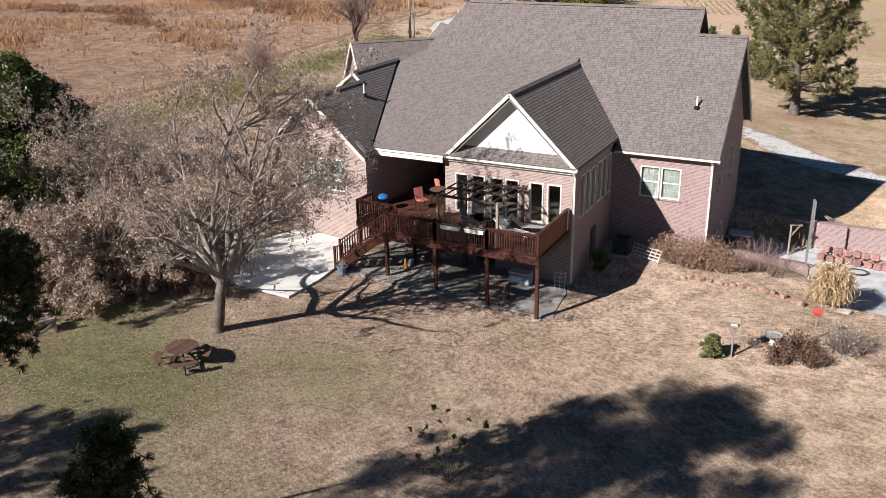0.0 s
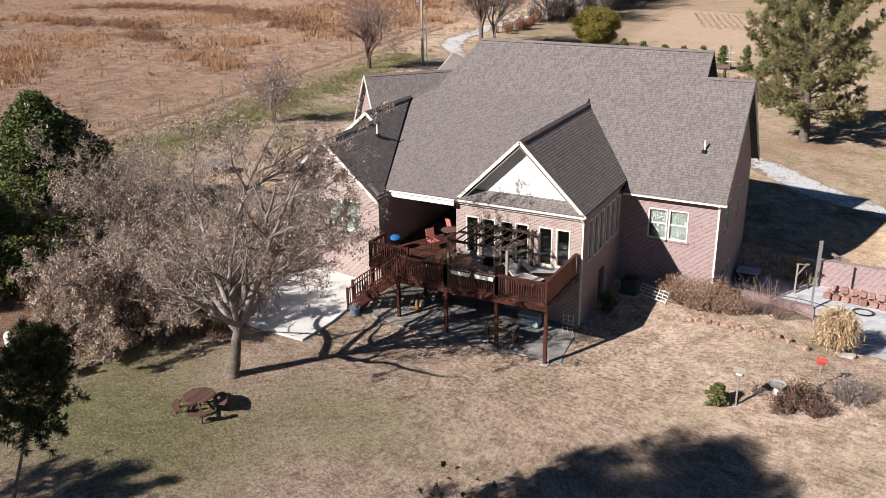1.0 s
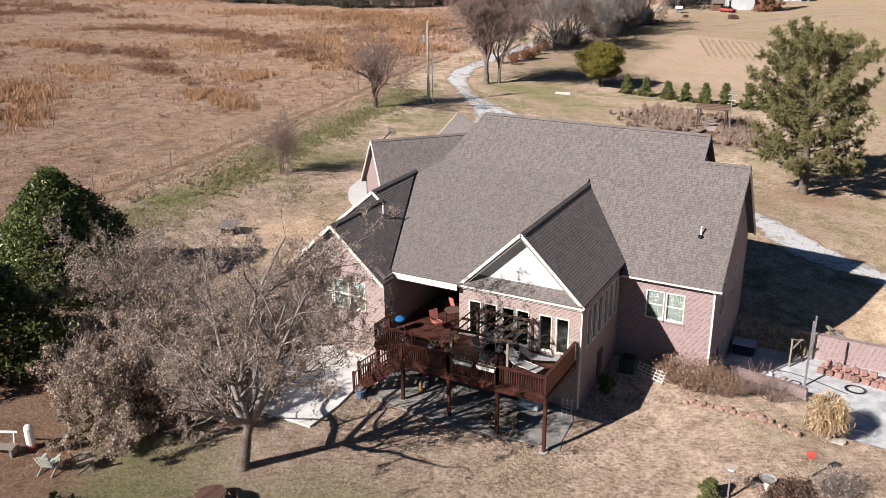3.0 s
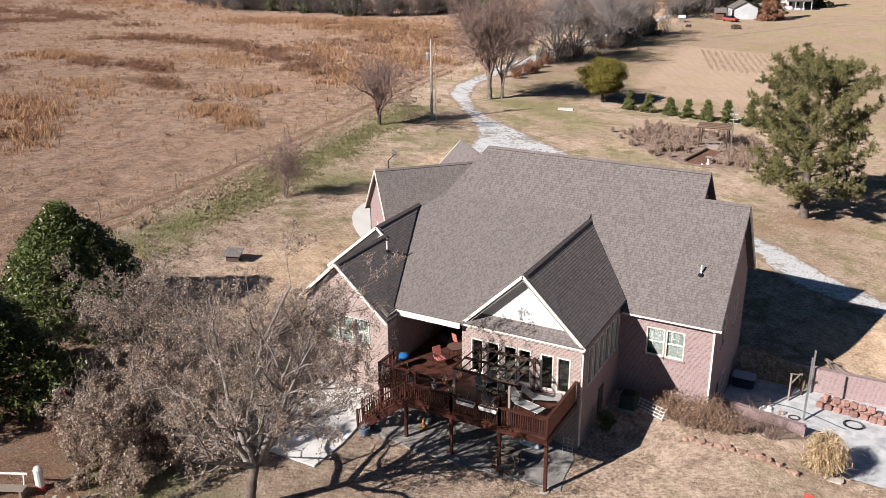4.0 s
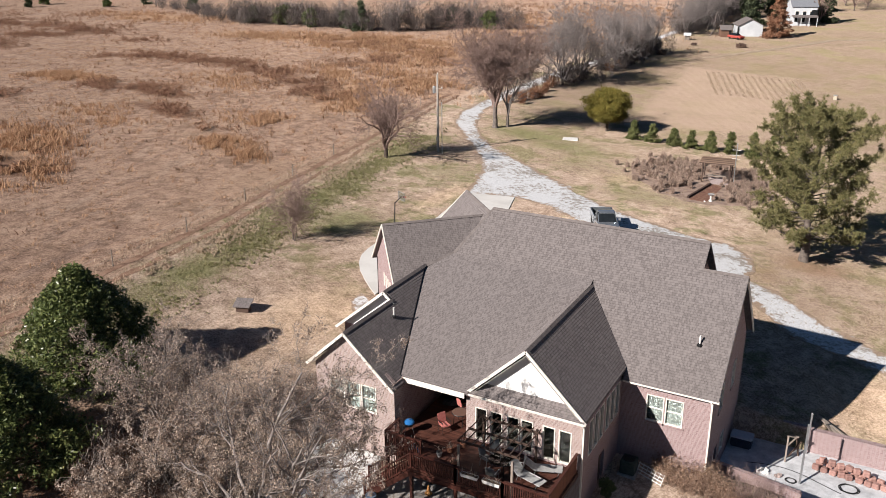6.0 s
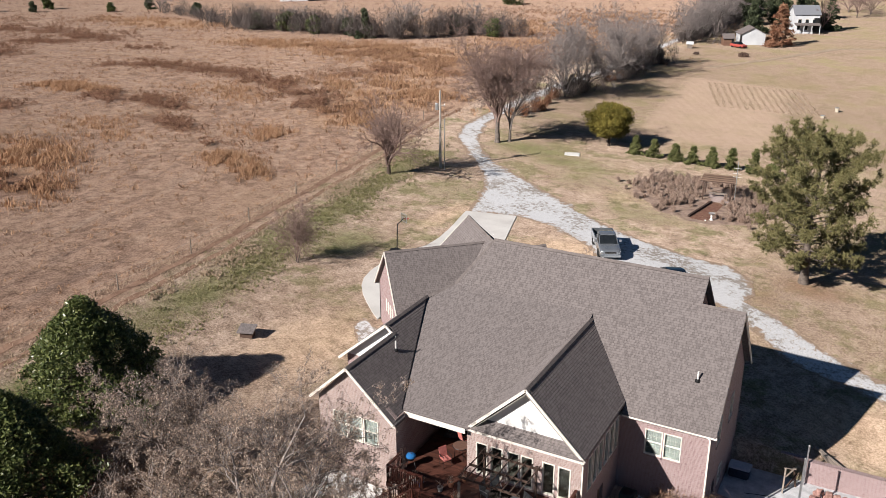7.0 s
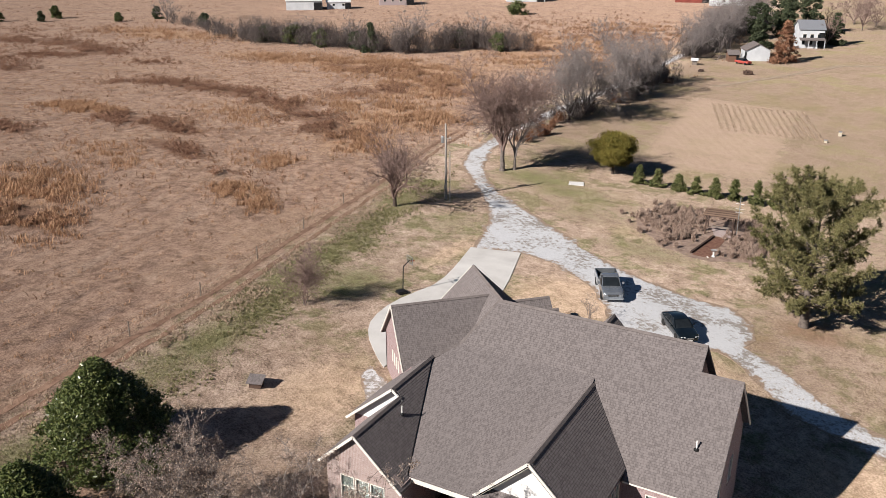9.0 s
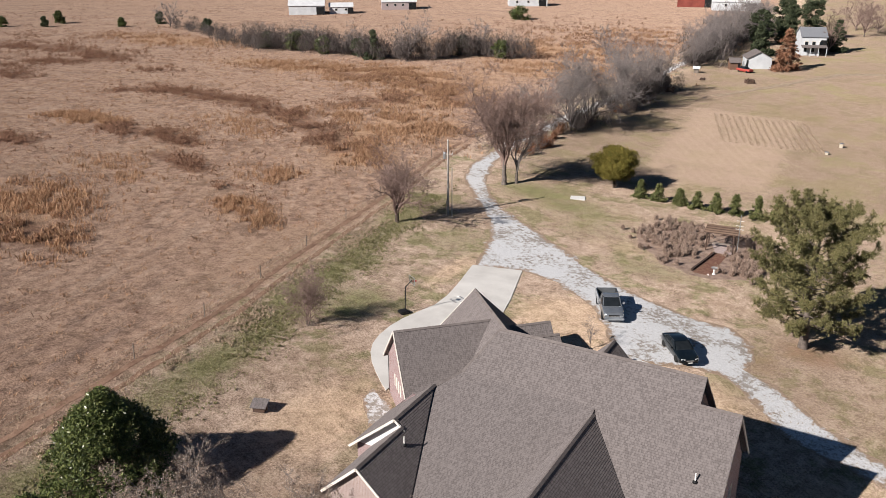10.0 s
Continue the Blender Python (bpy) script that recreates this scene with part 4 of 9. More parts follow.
wall((-9.75, 2.70), (-9.75, 9.90), -0.2, 5.35, mat=BRICK_TAN)
wall((-14.75, 7.30), (-14.75, 2.70), -0.2, 5.5)
wall((-16.20, 7.30), (-14.75, 7.30), 0.0, 5.5)
wall((-16.20, 14.0), (-16.20, 7.55), 0.0, 5.5)
part("gable_board", Soup().slab([(-16.1, 7.22, 5.55), (-10.3, 7.22, 5.55), (-13.08, 7.22, 8.12)], 0.12, Vector((0, 1, 0))), STUCCO, house, "white boarded gable")

# roof slopes
roof([(0.30, F_Y, F_Z), (5.35, F_Y, F_Z), (5.35, 14.45, 10.0), (2.95, 14.45, 10.0), (2.95, RIDGE_Y, RIDGE_Z), (-10.4, RIDGE_Y, RIDGE_Z), (-12.0, 13.2, 8.70), (-2.88, 13.2, 8.70), (-2.88, 13.01, 8.50), (0.30, 9.93, 5.30)])
roof([(-12.0, 13.2, 8.698), (-13.08, 11.6, 8.16), (-9.95, 3.45, 5.42), (-5.95, 3.45, 5.42), (-5.80, 3.88, 5.565), (-2.88, 12.60, 8.496), (-2.88, 13.2, 8.698)])
roof([(5.35, 14.45, 10.0), (5.35, 19.05, 5.0), (2.95, 19.05, 5.0), (2.95, 14.45, 10.0)])
roof([(2.95, RIDGE_Y, RIDGE_Z), (2.95, 21.65, 5.0), (-10.4, 21.65, 5.0), (-10.4, RIDGE_Y, RIDGE_Z)])
roof([(-10.4, RIDGE_Y, RIDGE_Z), (-10.4, 21.65, 5.0), (-16.4, 21.65, 5.0), (-16.4, 11.0, 5.45), (-13.08, 11.6, 8.2), (-12.0, 13.2, 8.70)])
# sun room gable
roof([(-2.88, 3.62, 8.5), (0.32, 3.62, 5.40), (0.32, 9.95, 5.40), (-2.88, 13.05, 8.5)])
roof([(-2.88, 3.62, 8.5), (-2.88, 13.05, 8.5), (-5.85, 4.5, 5.62), (-6.08, 3.62, 5.40)])
part("pent_roof", Soup().slab([(-6.08, 3.52, 5.42), (0.30, 3.52, 5.42), (-0.15, 4.18, 5.80), (-5.62, 4.18, 5.80)], 0.08), SHINGLE, house, "narrow shingle apron under the gable", uv=True)
part("gable_board", Soup().slab([(-5.75, 4.16, 5.62), (-0.02, 4.16, 5.62), (-2.88, 4.16, 8.36)], 0.1, Vector((0, 1, 0))), STUCCO, house, "smooth white gable board")
# left gables
roof([(-12.60, 2.12, 7.87), (-9.62, 2.12, 5.19), (-9.62, 3.2, 5.19), (-9.98, 3.45, 5.5), (-13.08, 11.6, 8.30), (-13.08, 7.0, 8.30), (-12.60, 7.0, 7.87)])
roof([(-12.60, 7.2, 7.87), (-15.05, 7.2, 5.60), (-15.05, 2.12, 5.60), (-12.60, 2.12, 7.87)])
roof([(-13.08, 11.6, 8.30), (-16.45, 11.4, 5.46), (-16.45, 6.85, 5.46), (-13.08, 6.85, 8.30)])

# garage block at 45 degrees
E1, E2, P0 = Vector((0.7071, 0.7071, 0)), Vector((-0.7071, 0.7071, 0)), Vector((-19.4, 17.1, 0))


def ga(u, v, z):
    p = P0 + E1 * u + E2 * v
    return (p.x, p.y, z)


roof([ga(-0.25, 0, 8.2), ga(7.6, 0, 8.2), ga(7.6, -3.75, 4.45), ga(-0.25, -3.75, 4.45)])
roof([ga(-0.25, 0, 8.2), ga(-0.25, 3.75, 4.45), ga(7.6, 3.75, 4.45), ga(7.6, 0, 8.2)])
roof([ga(7.5, 5.0, 8.55), ga(3.4, 5.0, 4.45), ga(3.4, -5.5, 4.45), ga(7.5, -5.5, 8.55)])
roof([ga(7.5, 5.0, 8.55), ga(7.5, -5.5, 8.55), ga(11.6, -5.5, 4.45), ga(11.6, 5.0, 4.45)])
for v, top, half in ((-0.1, 7.5, 1.5), (-1.9, 7.3, 1.3)):
    roof([ga(8.5, v, top), ga(11.9, v, top), ga(11.9, v - half, top - half), ga(8.5, v - half, top - half)])
    roof([ga(8.5, v, top), ga(8.5, v + half, top - half), ga(11.9, v + half, top - half), ga(11.9, v, top)])
    part("wall", Soup().slab([ga(11.7, v - half + 0.1, 3.0), ga(11.7, v + half - 0.1, 3.0), ga(11.7, v + half - 0.1, top - half - 0.1), ga(11.7, v, top - 0.2), ga(11.7, v - half + 0.1, top - half - 0.1)], 0.2, -E1), BRICK, house, uv=True)
    ridge_cap(ga(8.5, v, top), ga(11.9, v, top))
gs = [ga(0, -3.4, 0), ga(0, 3.4, 0)]
so = Soup()
so.slab([ga(0, -3.4, 0.3), ga(0, 3.4, 0.3), ga(0, 3.4, 4.7), ga(0, 0, 8.02), ga(0, -3.4, 4.7)], 0.25, E1)
part("wall", so, BRICK, house, "pink brick garage gable", uv=True)
so = Soup()
for k in range(4):
    so.box(-0.13, 0.13, -0.02, 0.02, 0.0, 0.95, Matrix.Translation(ga(-0.02, 0.9 - 0.62 * k, 3.2)) @ pose(0, 0, 0, 0, 0, -45))
part("window", so, TRIM, house, "row of slim cream garage windows")
for (u0, v0), (u1, v1) in (((0, -3.4), (7, -3.4)), ((7, 3.4), (0, 3.4)), ((4.0, 4.6), (4.0, 3.4)), ((11.2, 4.6), (4.0, 4.6)), ((11.2, -5.2), (11.2, 4.6))):
    a, b = ga(u0, v0, 0), ga(u1, v1, 0)
    wall(a[:2], b[:2], 0.2, 4.6)
part("wall", Soup().slab([ga(4.0, 4.6, 4.6), ga(11.2, 4.6, 4.6), ga(7.5, 4.6, 8.3)], 0.2, -E2), BRICK, house, uv=True)
trim_bar(ga(-0.3, 0, 8.12), ga(-0.3, 3.8, 4.34))
trim_bar(ga(-0.3, 0, 8.12), ga(-0.3, -3.8, 4.34))
trim_bar(ga(7.5, 5.04, 8.47), ga(3.4, 5.04, 4.37))
# entry gable on the drive side
roof([(-5.85, 19.6, 7.1), (-3.7, 19.6, 4.95), (-3.7, 25.6, 4.95), (-5.85, 25.6, 7.1)])
roof([(-5.85, 19.6, 7.1), (-5.85, 25.6, 7.1), (-8.0, 25.6, 4.95), (-8.0, 19.6, 4.95)])
part("wall", Soup().slab([(-7.8, 25.4, 0.6), (-3.9, 25.4, 0.6), (-3.9, 25.4, 5.0), (-5.85, 25.4, 6.95), (-7.8, 25.4, 5.0)], 0.25, Vector((0, -1, 0))), BRICK, house, uv=True)
for x in (-7.8, -3.9):
    wall((x, 21.4), (x, 25.3), 0.6, 4.95)

for a, b in (((-10.4, RIDGE_Y, RIDGE_Z), (2.95, RIDGE_Y, RIDGE_Z)), ((2.95, 14.45, 10.0), (5.35, 14.45, 10.0)), ((-2.88, 3.62, 8.5), (-2.88, 13.0, 8.5)), ((-12.6, 2.12, 7.87), (-12.6, 6.95, 7.87)), ((-13.08, 6.85, 8.3), (-13.08, 11.6, 8.3)), (ga(-0.25, 0, 8.2), ga(7.3, 0, 8.2)), (ga(7.5, 5, 8.55), ga(7.5, -4.6, 8.55)), ((-10.4, RIDGE_Y, RIDGE_Z), (-12.0, 13.2, 8.72)), ((-12.0, 13.2, 8.72), (-13.08, 11.6, 8.25)), ((-5.85, 20.5, 7.1), (-5.85, 25.6, 7.1))):
    ridge_cap(a, b)

# fascia, rakes, gutters and soffits
for a, b in (((-2.88, 3.58, 8.42), (0.36, 3.58, 5.28)), ((-2.88, 3.58, 8.42), (-6.12, 3.58, 5.28)), ((-12.6, 2.08, 7.79), (-9.58, 2.08, 5.07)), ((-12.6, 2.08, 7.79), (-15.1, 2.08, 5.47)), ((-13.08, 6.8, 8.22), (-16.5, 6.8, 5.34)), ((-13.08, 6.8, 8.22), (-12.4, 6.8, 7.62)), ((5.32, F_Y, F_Z - 0.2), (5.32, 14.45, 9.80)), ((5.32, 19.05, 4.80), (5.32, 14.45, 9.80))):
    trim_bar(a, b)
part("soffit", Soup().slab([(-5.95, 3.62, 5.22), (-2.88, 3.62, 8.20), (-2.88, 4.15, 8.20), (-5.95, 4.15, 5.22)], 0.03), SOFFIT, house)
part("soffit", Soup().slab([(0.2, 3.62, 5.22), (0.2, 4.15, 5.22), (-2.88, 4.15, 8.20), (-2.88, 3.62, 8.20)], 0.03), SOFFIT, house)
for x0, x1, y, z in ((0.33, 5.40, F_Y - 0.08, F_Z - 0.05), (-9.9, -6.1, 3.37, 5.37), (-6.1, 0.38, 3.46, 5.36)):
    so = Soup().add([(x, y + dy, z + dz) for x in (x0, x1) for dy, dz in ((0.0, 0.0), (0.0, -0.10), (0.08, -0.13), (0.1, -0.13), (0.1, 0.0), (0.085, 0.0), (0.085, -0.1), (0.015, -0.085), (0.015, 0.0))],
                    [tuple(range(8, -1, -1)), tuple(range(9, 18))] + [(i, (i + 1) % 9, (i + 1) % 9 + 9, i + 9) for i in range(9)])
    part("gutter", so, TRIM, house, "cream gutter along the eave")
part("fascia", Soup().box(-9.75, -6.15, 3.44, 3.50, 5.02, 5.26), TRIM, house, "cream porch beam")
part("fascia", Soup().box(-6.2, 0.2, 3.66, 3.795, 5.10, 5.30), TRIM, house)
part("soffit", Soup().box(0.15, 5.3, 9.6, 9.93, 4.70, 4.74), SOFFIT, house)
part("ceiling", Soup().box(-9.5, -6.45, 3.6, 9.9, 5.02, 5.06), SOFFIT, house, "porch ceiling")
so = Soup()
for a, b in (((5.02, 9.42, 4.78), (5.02, 9.80, 4.55)), ((5.02, 9.80, 4.55), (5.02, 9.84, 0.0))):
    so.beam(a, b, 0.09, 0.07)
part("downspout", so, TRIM, house, "cream downspout")
so = Soup()
for a, b in (((0.24, 3.5, 5.25), (0.24, 3.70, 5.0)), ((0.24, 3.70, 5.0), (0.24, 3.72, 0.0))):
    so.beam(a, b, 0.08, 0.07)
part("downspout", so, TRIM, house, "cream downspout")


def vent_pipe(x, y, z, h):
    so = Soup().lathe([(0.16, -0.05), (0.15, 0.03), (0.07, 0.10)], 10, pose(x, y, z))
    flash = part("pipe_flashing", so, DARKMETAL, house)
    part("vent_pipe", Soup().tube((x, y, z - 0.05), (x, y, z + h), 0.05, sides=10), WHITEPLASTIC, flash, "white vent pipe")


vent_pipe(3.73, 11.45, F_Z + F_S * (11.45 - F_Y), 0.55)
vent_pipe(-11.95, 6.1, 8.3 - 0.9 * (-11.95 + 13.08), 0.55)
# floors close the rooms
part("floor", Soup().box(-16.0, 4.7, 10.2, 18.5, 2.2, 2.4), INTERIOR, house)
part("floor", Soup().box(-5.95, -0.11, 4.05, 10.2, 2.2, 2.4), INTERIOR, house)
part("floor", Soup().box(-14.5, -10.0, 2.7, 10.2, 2.2, 2.4), INTERIOR, house)
part("wall", Soup().box(-5.95, -0.11, 9.3, 9.5, 2.4, 5.0), INTERIOR, house)


# ---- deck ----
DECK_Z = 2.50
deck = thing("deck", "red-brown stained timber deck with baluster rails on tall posts", "deck", (0, 0, 0))
b_me = mesh_of("baluster", Soup().box(-0.02, 0.02, -0.02, 0.02, 0, 0.86), DECKWOOD)


def baluster(x, y, z, parent):
    o = new("baluster", b_me)
    o.parent = parent
    o.matrix_world = pose(x, y, z)
    return o


# boards run along the house
n = 0
for y in np.arange(-0.10, 3.70, 0.145):
    x0, x1 = (-9.45, 0.05) if y > 0.95 else (-7.35, 0.05)
    part("board", Soup().box(x0, x1, y, y + 0.138, DECK_Z - 0.04, DECK_Z + 0.002 * (n % 3)), DECKFLOOR, deck)
    n += 1
for y in np.arange(3.85, 9.85, 0.145):
    part("board", Soup().box(-9.48, -6.47, y, y + 0.138, DECK_Z - 0.04, DECK_Z + 0.002 * (n % 3)), DECKFLOOR, deck)
    n += 1
for a, b in (((-7.4, -0.12), (0.08, -0.12)), ((0.06, -0.10), (0.06, 3.66)), ((-7.42, -0.10), (-7.42, 1.0)), ((-9.5, 1.0), (-7.44, 1.0)), ((-9.5, 1.03), (-9.5, 2.4)), ((-7.4, 1.8), (0.0, 1.8))):
    part("rim_joist", Soup().beam((*a, DECK_Z - 0.17), (*b, DECK_Z - 0.17), 0.05, 0.26), DECKWOOD, deck)
for x in np.arange(-9.2, 0.0, 0.6):
    part("joist", Soup().box(x, x + 0.04, (0.0 if x > -7.3 else 1.05), 3.6, DECK_Z - 0.26, DECK_Z - 0.045), DECKWOOD, deck)
for x, y in ((0.0, 0.0), (-2.32, 0.0), (-4.81, 0.0), (-7.30, 0.0), (-7.3, 2.6), (-9.4, 1.1), (-4.8, 3.0)):
    z = g(x, y)
    p = part("post", Soup().box(x - 0.075, x + 0.075, y - 0.075, y + 0.075, z - 0.1, DECK_Z - 0.05, bevel=0.008), DECKWOOD, deck)
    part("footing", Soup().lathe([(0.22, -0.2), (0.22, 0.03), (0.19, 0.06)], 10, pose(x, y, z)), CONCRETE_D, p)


def rail_run(a, b, z=DECK_Z, posts=True, gap=0.115, slope=0.0):
    a, b = Vector((*a, z)), Vector((*b, z + slope))
    d = b - a
    L = Vector((d.x, d.y, 0)).length
    for k in range(1, int(L / gap)):
        t = k * gap / L
        p = a.lerp(b, t)
        baluster(p.x, p.y, p.z + 0.08, deck)
    part("bottom_rail", Soup().beam(a + Vector((0, 0, 0.10)), b + Vector((0, 0, 0.10)), 0.04, 0.085), DECKWOOD, deck)
    part("top_rail", Soup().beam(a + Vector((0, 0, 0.90)), b + Vector((0, 0, 0.90)), 0.04, 0.085), DECKWOOD, deck)
    part("handrail", Soup().beam(a + Vector((0, 0, 0.965)), b + Vector((0, 0, 0.965)), 0.14, 0.036), DECKWOOD, deck)
    if posts:
        for p in (a, b):
            part("rail_post", Soup().box(p.x - 0.05, p.x + 0.05, p.y - 0.05, p.y + 0.05, p.z - 0.25, p.z + 1.02, bevel=0.006), DECKWOOD, deck)


rail_run((0.0, -0.03), (-2.32, -0.03))
rail_run((-2.32, -0.03), (-4.81, -0.03))
rail_run((-4.81, -0.03), (-7.30, -0.03))
rail_run((-7.36, 1.06), (-9.42, 1.06))
rail_run((-9.44, 1.06), (-9.44, 2.38))
# boarded privacy screen at the end
CEDARBOARD = wood_mat("red cedar boards", (0.11, 0.031, 0.016), (0.22, 0.072, 0.037))
for k in range(25):
    y = 0.06 + k * 0.143
    part("screen_board", Soup().box(-0.012, 0.012, y, y + 0.136, DECK_Z - 0.02, DECK_Z + 1.0 + 0.012 * (k % 2)), CEDARBOARD, deck)
part("handrail", Soup().beam((0.0, -0.03, DECK_Z + 1.04), (0.0, 3.66, DECK_Z + 1.04), 0.14, 0.036), DECKWOOD, deck)
for y in (1.2, 2.45, 3.6):
    part("rail_post", Soup().box(-0.11, -0.015, y - 0.05, y + 0.05, DECK_Z - 0.2, DECK_Z + 1.02, bevel=0.006), DECKWOOD, deck)

# stairs go down to the patio beside the deck
stair = thing("staircase", "red-brown timber stairs from the deck to the patio", "stairs", (0, 0, 0))
S0, S1 = Vector((-7.45, 0.45, DECK_Z)), Vector((-9.75, -0.35, 0.72))
steps = 10
run = (S1 - S0)
hd = Vector((run.x, run.y, 0)).normalized()
sd = Vector((-hd.y, hd.x, 0))
for k in range(1, steps):
    c = S0 + run * (k / steps)
    c.z = S0.z - (S0.z - S1.z) * k / steps
    part("tread", Soup().add([c + hd * a + sd * b + Vector((0, 0, z)) for z in (-0.04, 0.0) for a, b in ((-0.14, -0.5), (0.14, -0.5), (0.14, 0.5), (-0.14, 0.5))], [(0, 3, 2, 1), (4, 5, 6, 7), (0, 1, 5, 4), (1, 2, 6, 5), (2, 3, 7, 6), (3, 0, 4, 7)]), DECKFLOOR, stair)
for s in (-0.5, 0.5):
    a, b = S0 + sd * s, S1 + sd * s
    part("stringer", Soup().beam(a + Vector((0, 0, -0.14)), b + Vector((0, 0, -0.10)), 0.05, 0.28), DECKWOOD, stair)
    part("handrail", Soup().beam(a + Vector((0, 0, 0.96)), b + Vector((0, 0, 0.96)), 0.12, 0.04), DECKWOOD, stair)
    part("bottom_rail", Soup().beam(a + Vector((0, 0, 0.16)), b + Vector((0, 0, 0.16)), 0.04, 0.08), DECKWOOD, stair)
    for k in range(1, 20):
        p = a.lerp(b, k / 20)
        baluster(p.x, p.y, p.z + 0.10, stair)
    part("newel", Soup().box(b.x - 0.05, b.x + 0.05, b.y - 0.05, b.y + 0.05, g(b.x, b.y), b.z + 1.05, bevel=0.006), DECKWOOD, stair)


# ---- trees ----
HEDGETWIG = plain("grey hedgerow twigs", (0.15, 0.128, 0.12), (0.36, 0.315, 0.30), 2.0, 0.95, 25.0, 0.2)
def limb(so, rng, p, d, length, r0, level, tips, up=0.03, minr=0.007, wob=0.16, dense=(1.5, 1.4, 1.1, 0.9), reach=0.62, coarse=1.0):
    """A branch that wanders and tapers along its own length and throws side shoots on the way."""
    n = int(min(12, max(2, length / coarse / (0.42 if level > 1 else 0.22)))) if level else 2
    px, py, pz = p
    dx, dy, dz = d
    sides = 8 if r0 > 0.1 else (5 if r0 > 0.03 else 3)
    r, step = r0, length / n
    for s in range(n):
        t = (s + 1) / n
        e = rng.standard_normal(3) * wob
        dx, dy, dz = dx + e[0], dy + e[1], dz + e[2] + up
        q = 1 / math.sqrt(dx * dx + dy * dy + dz * dz)
        dx, dy, dz = dx * q, dy * q, dz * q
        qx, qy, qz = px + dx * step, py + dy * step, pz + dz * step
        r2 = max(minr, r0 * (1 - 0.76 * t))
        so.tube((px, py, pz), (qx, qy, qz), r, r2, sides)
        if level and t > 0.18:
            for _ in range(int(rng.poisson(dense[min(level - 1, 3)]))):
                k = rng.random(4)
                ln = length * (0.35 + (reach - 0.35) * k[0]) * (1.15 - 0.55 * t)
                if ln < 0.1:
                    continue
                e = rng.standard_normal(3)
                dot = e[0] * dx + e[1] * dy + e[2] * dz
                ex, ey, ez = e[0] - dot * dx, e[1] - dot * dy, e[2] - dot * dz
                a = 0.55 + 0.55 * k[1]
                ca, sa = math.cos(a), math.sin(a) / math.sqrt(ex * ex + ey * ey + ez * ez + 1e-9)
                limb(so, rng, (qx, qy, qz), (dx * ca + ex * sa, dy * ca + ey * sa, dz * ca + ez * sa), ln, max(minr, r2 * (0.5 + 0.25 * k[2])), level - 1, tips, up, minr, wob, dense, reach, coarse)
        px, py, pz, r = qx, qy, qz, r2
        if level < 2:
            tips.append((px, py, pz))


def branching_tree(x, y, label, seed, trunk_r, trunk_h, limbs, levels=3, lean=(0, 0), leaves=0, leaf_size=0.024, leaf_mat=None, bark=None, twig=None, minr=0.007, up=0.03, wob=0.16, dense=(1.5, 1.4, 1.1, 0.9), low=0.0, hang=0.10, stems=1, group="", coarse=1.0):
    """A bare tree: limbs is a list of (direction, length, height on the trunk from 0 to 1)."""
    rng = np.random.default_rng(seed)
    t = thing("tree", label, "tree", (x, y, g(x, y)), group=group)
    wood, crown, tips = Rods(), Rods(), []
    for st in range(stems):
        ln = Vector((lean[0] + (rng.normal() * 0.22 if stems > 1 else 0), lean[1] + (rng.normal() * 0.22 if stems > 1 else 0), 1)).normalized()
        p, r, path = Vector((rng.normal() * 0.12, rng.normal() * 0.12, -0.15)) if stems > 1 else Vector((0, 0, -0.15)), trunk_r, []
        n = 7
        for k in range(n):
            q = p + (ln + Vector(rng.normal(size=3)) * 0.05).normalized() * (trunk_h / n)
            wood.tube(p, q, r * (1.4 if k == 0 else 1.0), r * 0.94, 12, caps=False)
            p, r = q, r * 0.94
            path.append((p.copy(), r))
        for k, (d, length, at) in enumerate(limbs):
            if k % stems != st:
                continue
            q, rr = path[min(n - 1, int(at * n))]
            limb(crown, rng, q, Vector(d).normalized(), length, rr * (0.85 if k < 2 else 0.68), levels, tips, up, minr, wob, dense, 0.62, coarse)
    part("trunk", wood, bark or BARK, t, smooth=True)
    part("crown", crown, twig or TWIG, t, "bare branching limbs and twigs")
    if leaves:
        tp = np.array(tips)
        w = np.exp(-low * tp[:, 2])
        idx = np.repeat(rng.choice(len(tp), leaves // 5, p=w / w.sum()), 5)
        n = len(idx)
        c = tp[idx] + rng.normal(size=(n, 3)) * (0.07, 0.07, 0.11) - (0, 0, hang)
        c[:, 2] = np.maximum(c[:, 2], 0.05)
        a, b = random_frames(rng, n)
        a[:, 2] -= 0.6
        a /= np.linalg.norm(a, axis=1)[:, None]
        sz = leaf_size * rng.uniform(0.6, 1.4, (n, 1))
        ob = new("foliage", quads_mesh("foliage", c, a * sz, b * sz * 0.6, leaf_mat or DRYLEAF))
        ob.parent = t
        tagged(ob, "dry tan leaves still hanging")
    return t


def round_limbs(n, seed, length, spread, low=0.35):
    """Limb directions all round a trunk."""
    rng = np.random.default_rng(seed)
    out = []
    for k in range(n):
        a = 2.4 * k + rng.uniform(-0.3, 0.3)
        tilt = spread * rng.uniform(0.5, 1.15)
        out.append(((math.cos(a) * math.sin(tilt), math.sin(a) * math.sin(tilt), math.cos(tilt)), length * rng.uniform(0.75, 1.1), rng.uniform(low, 1.0)))
    return out


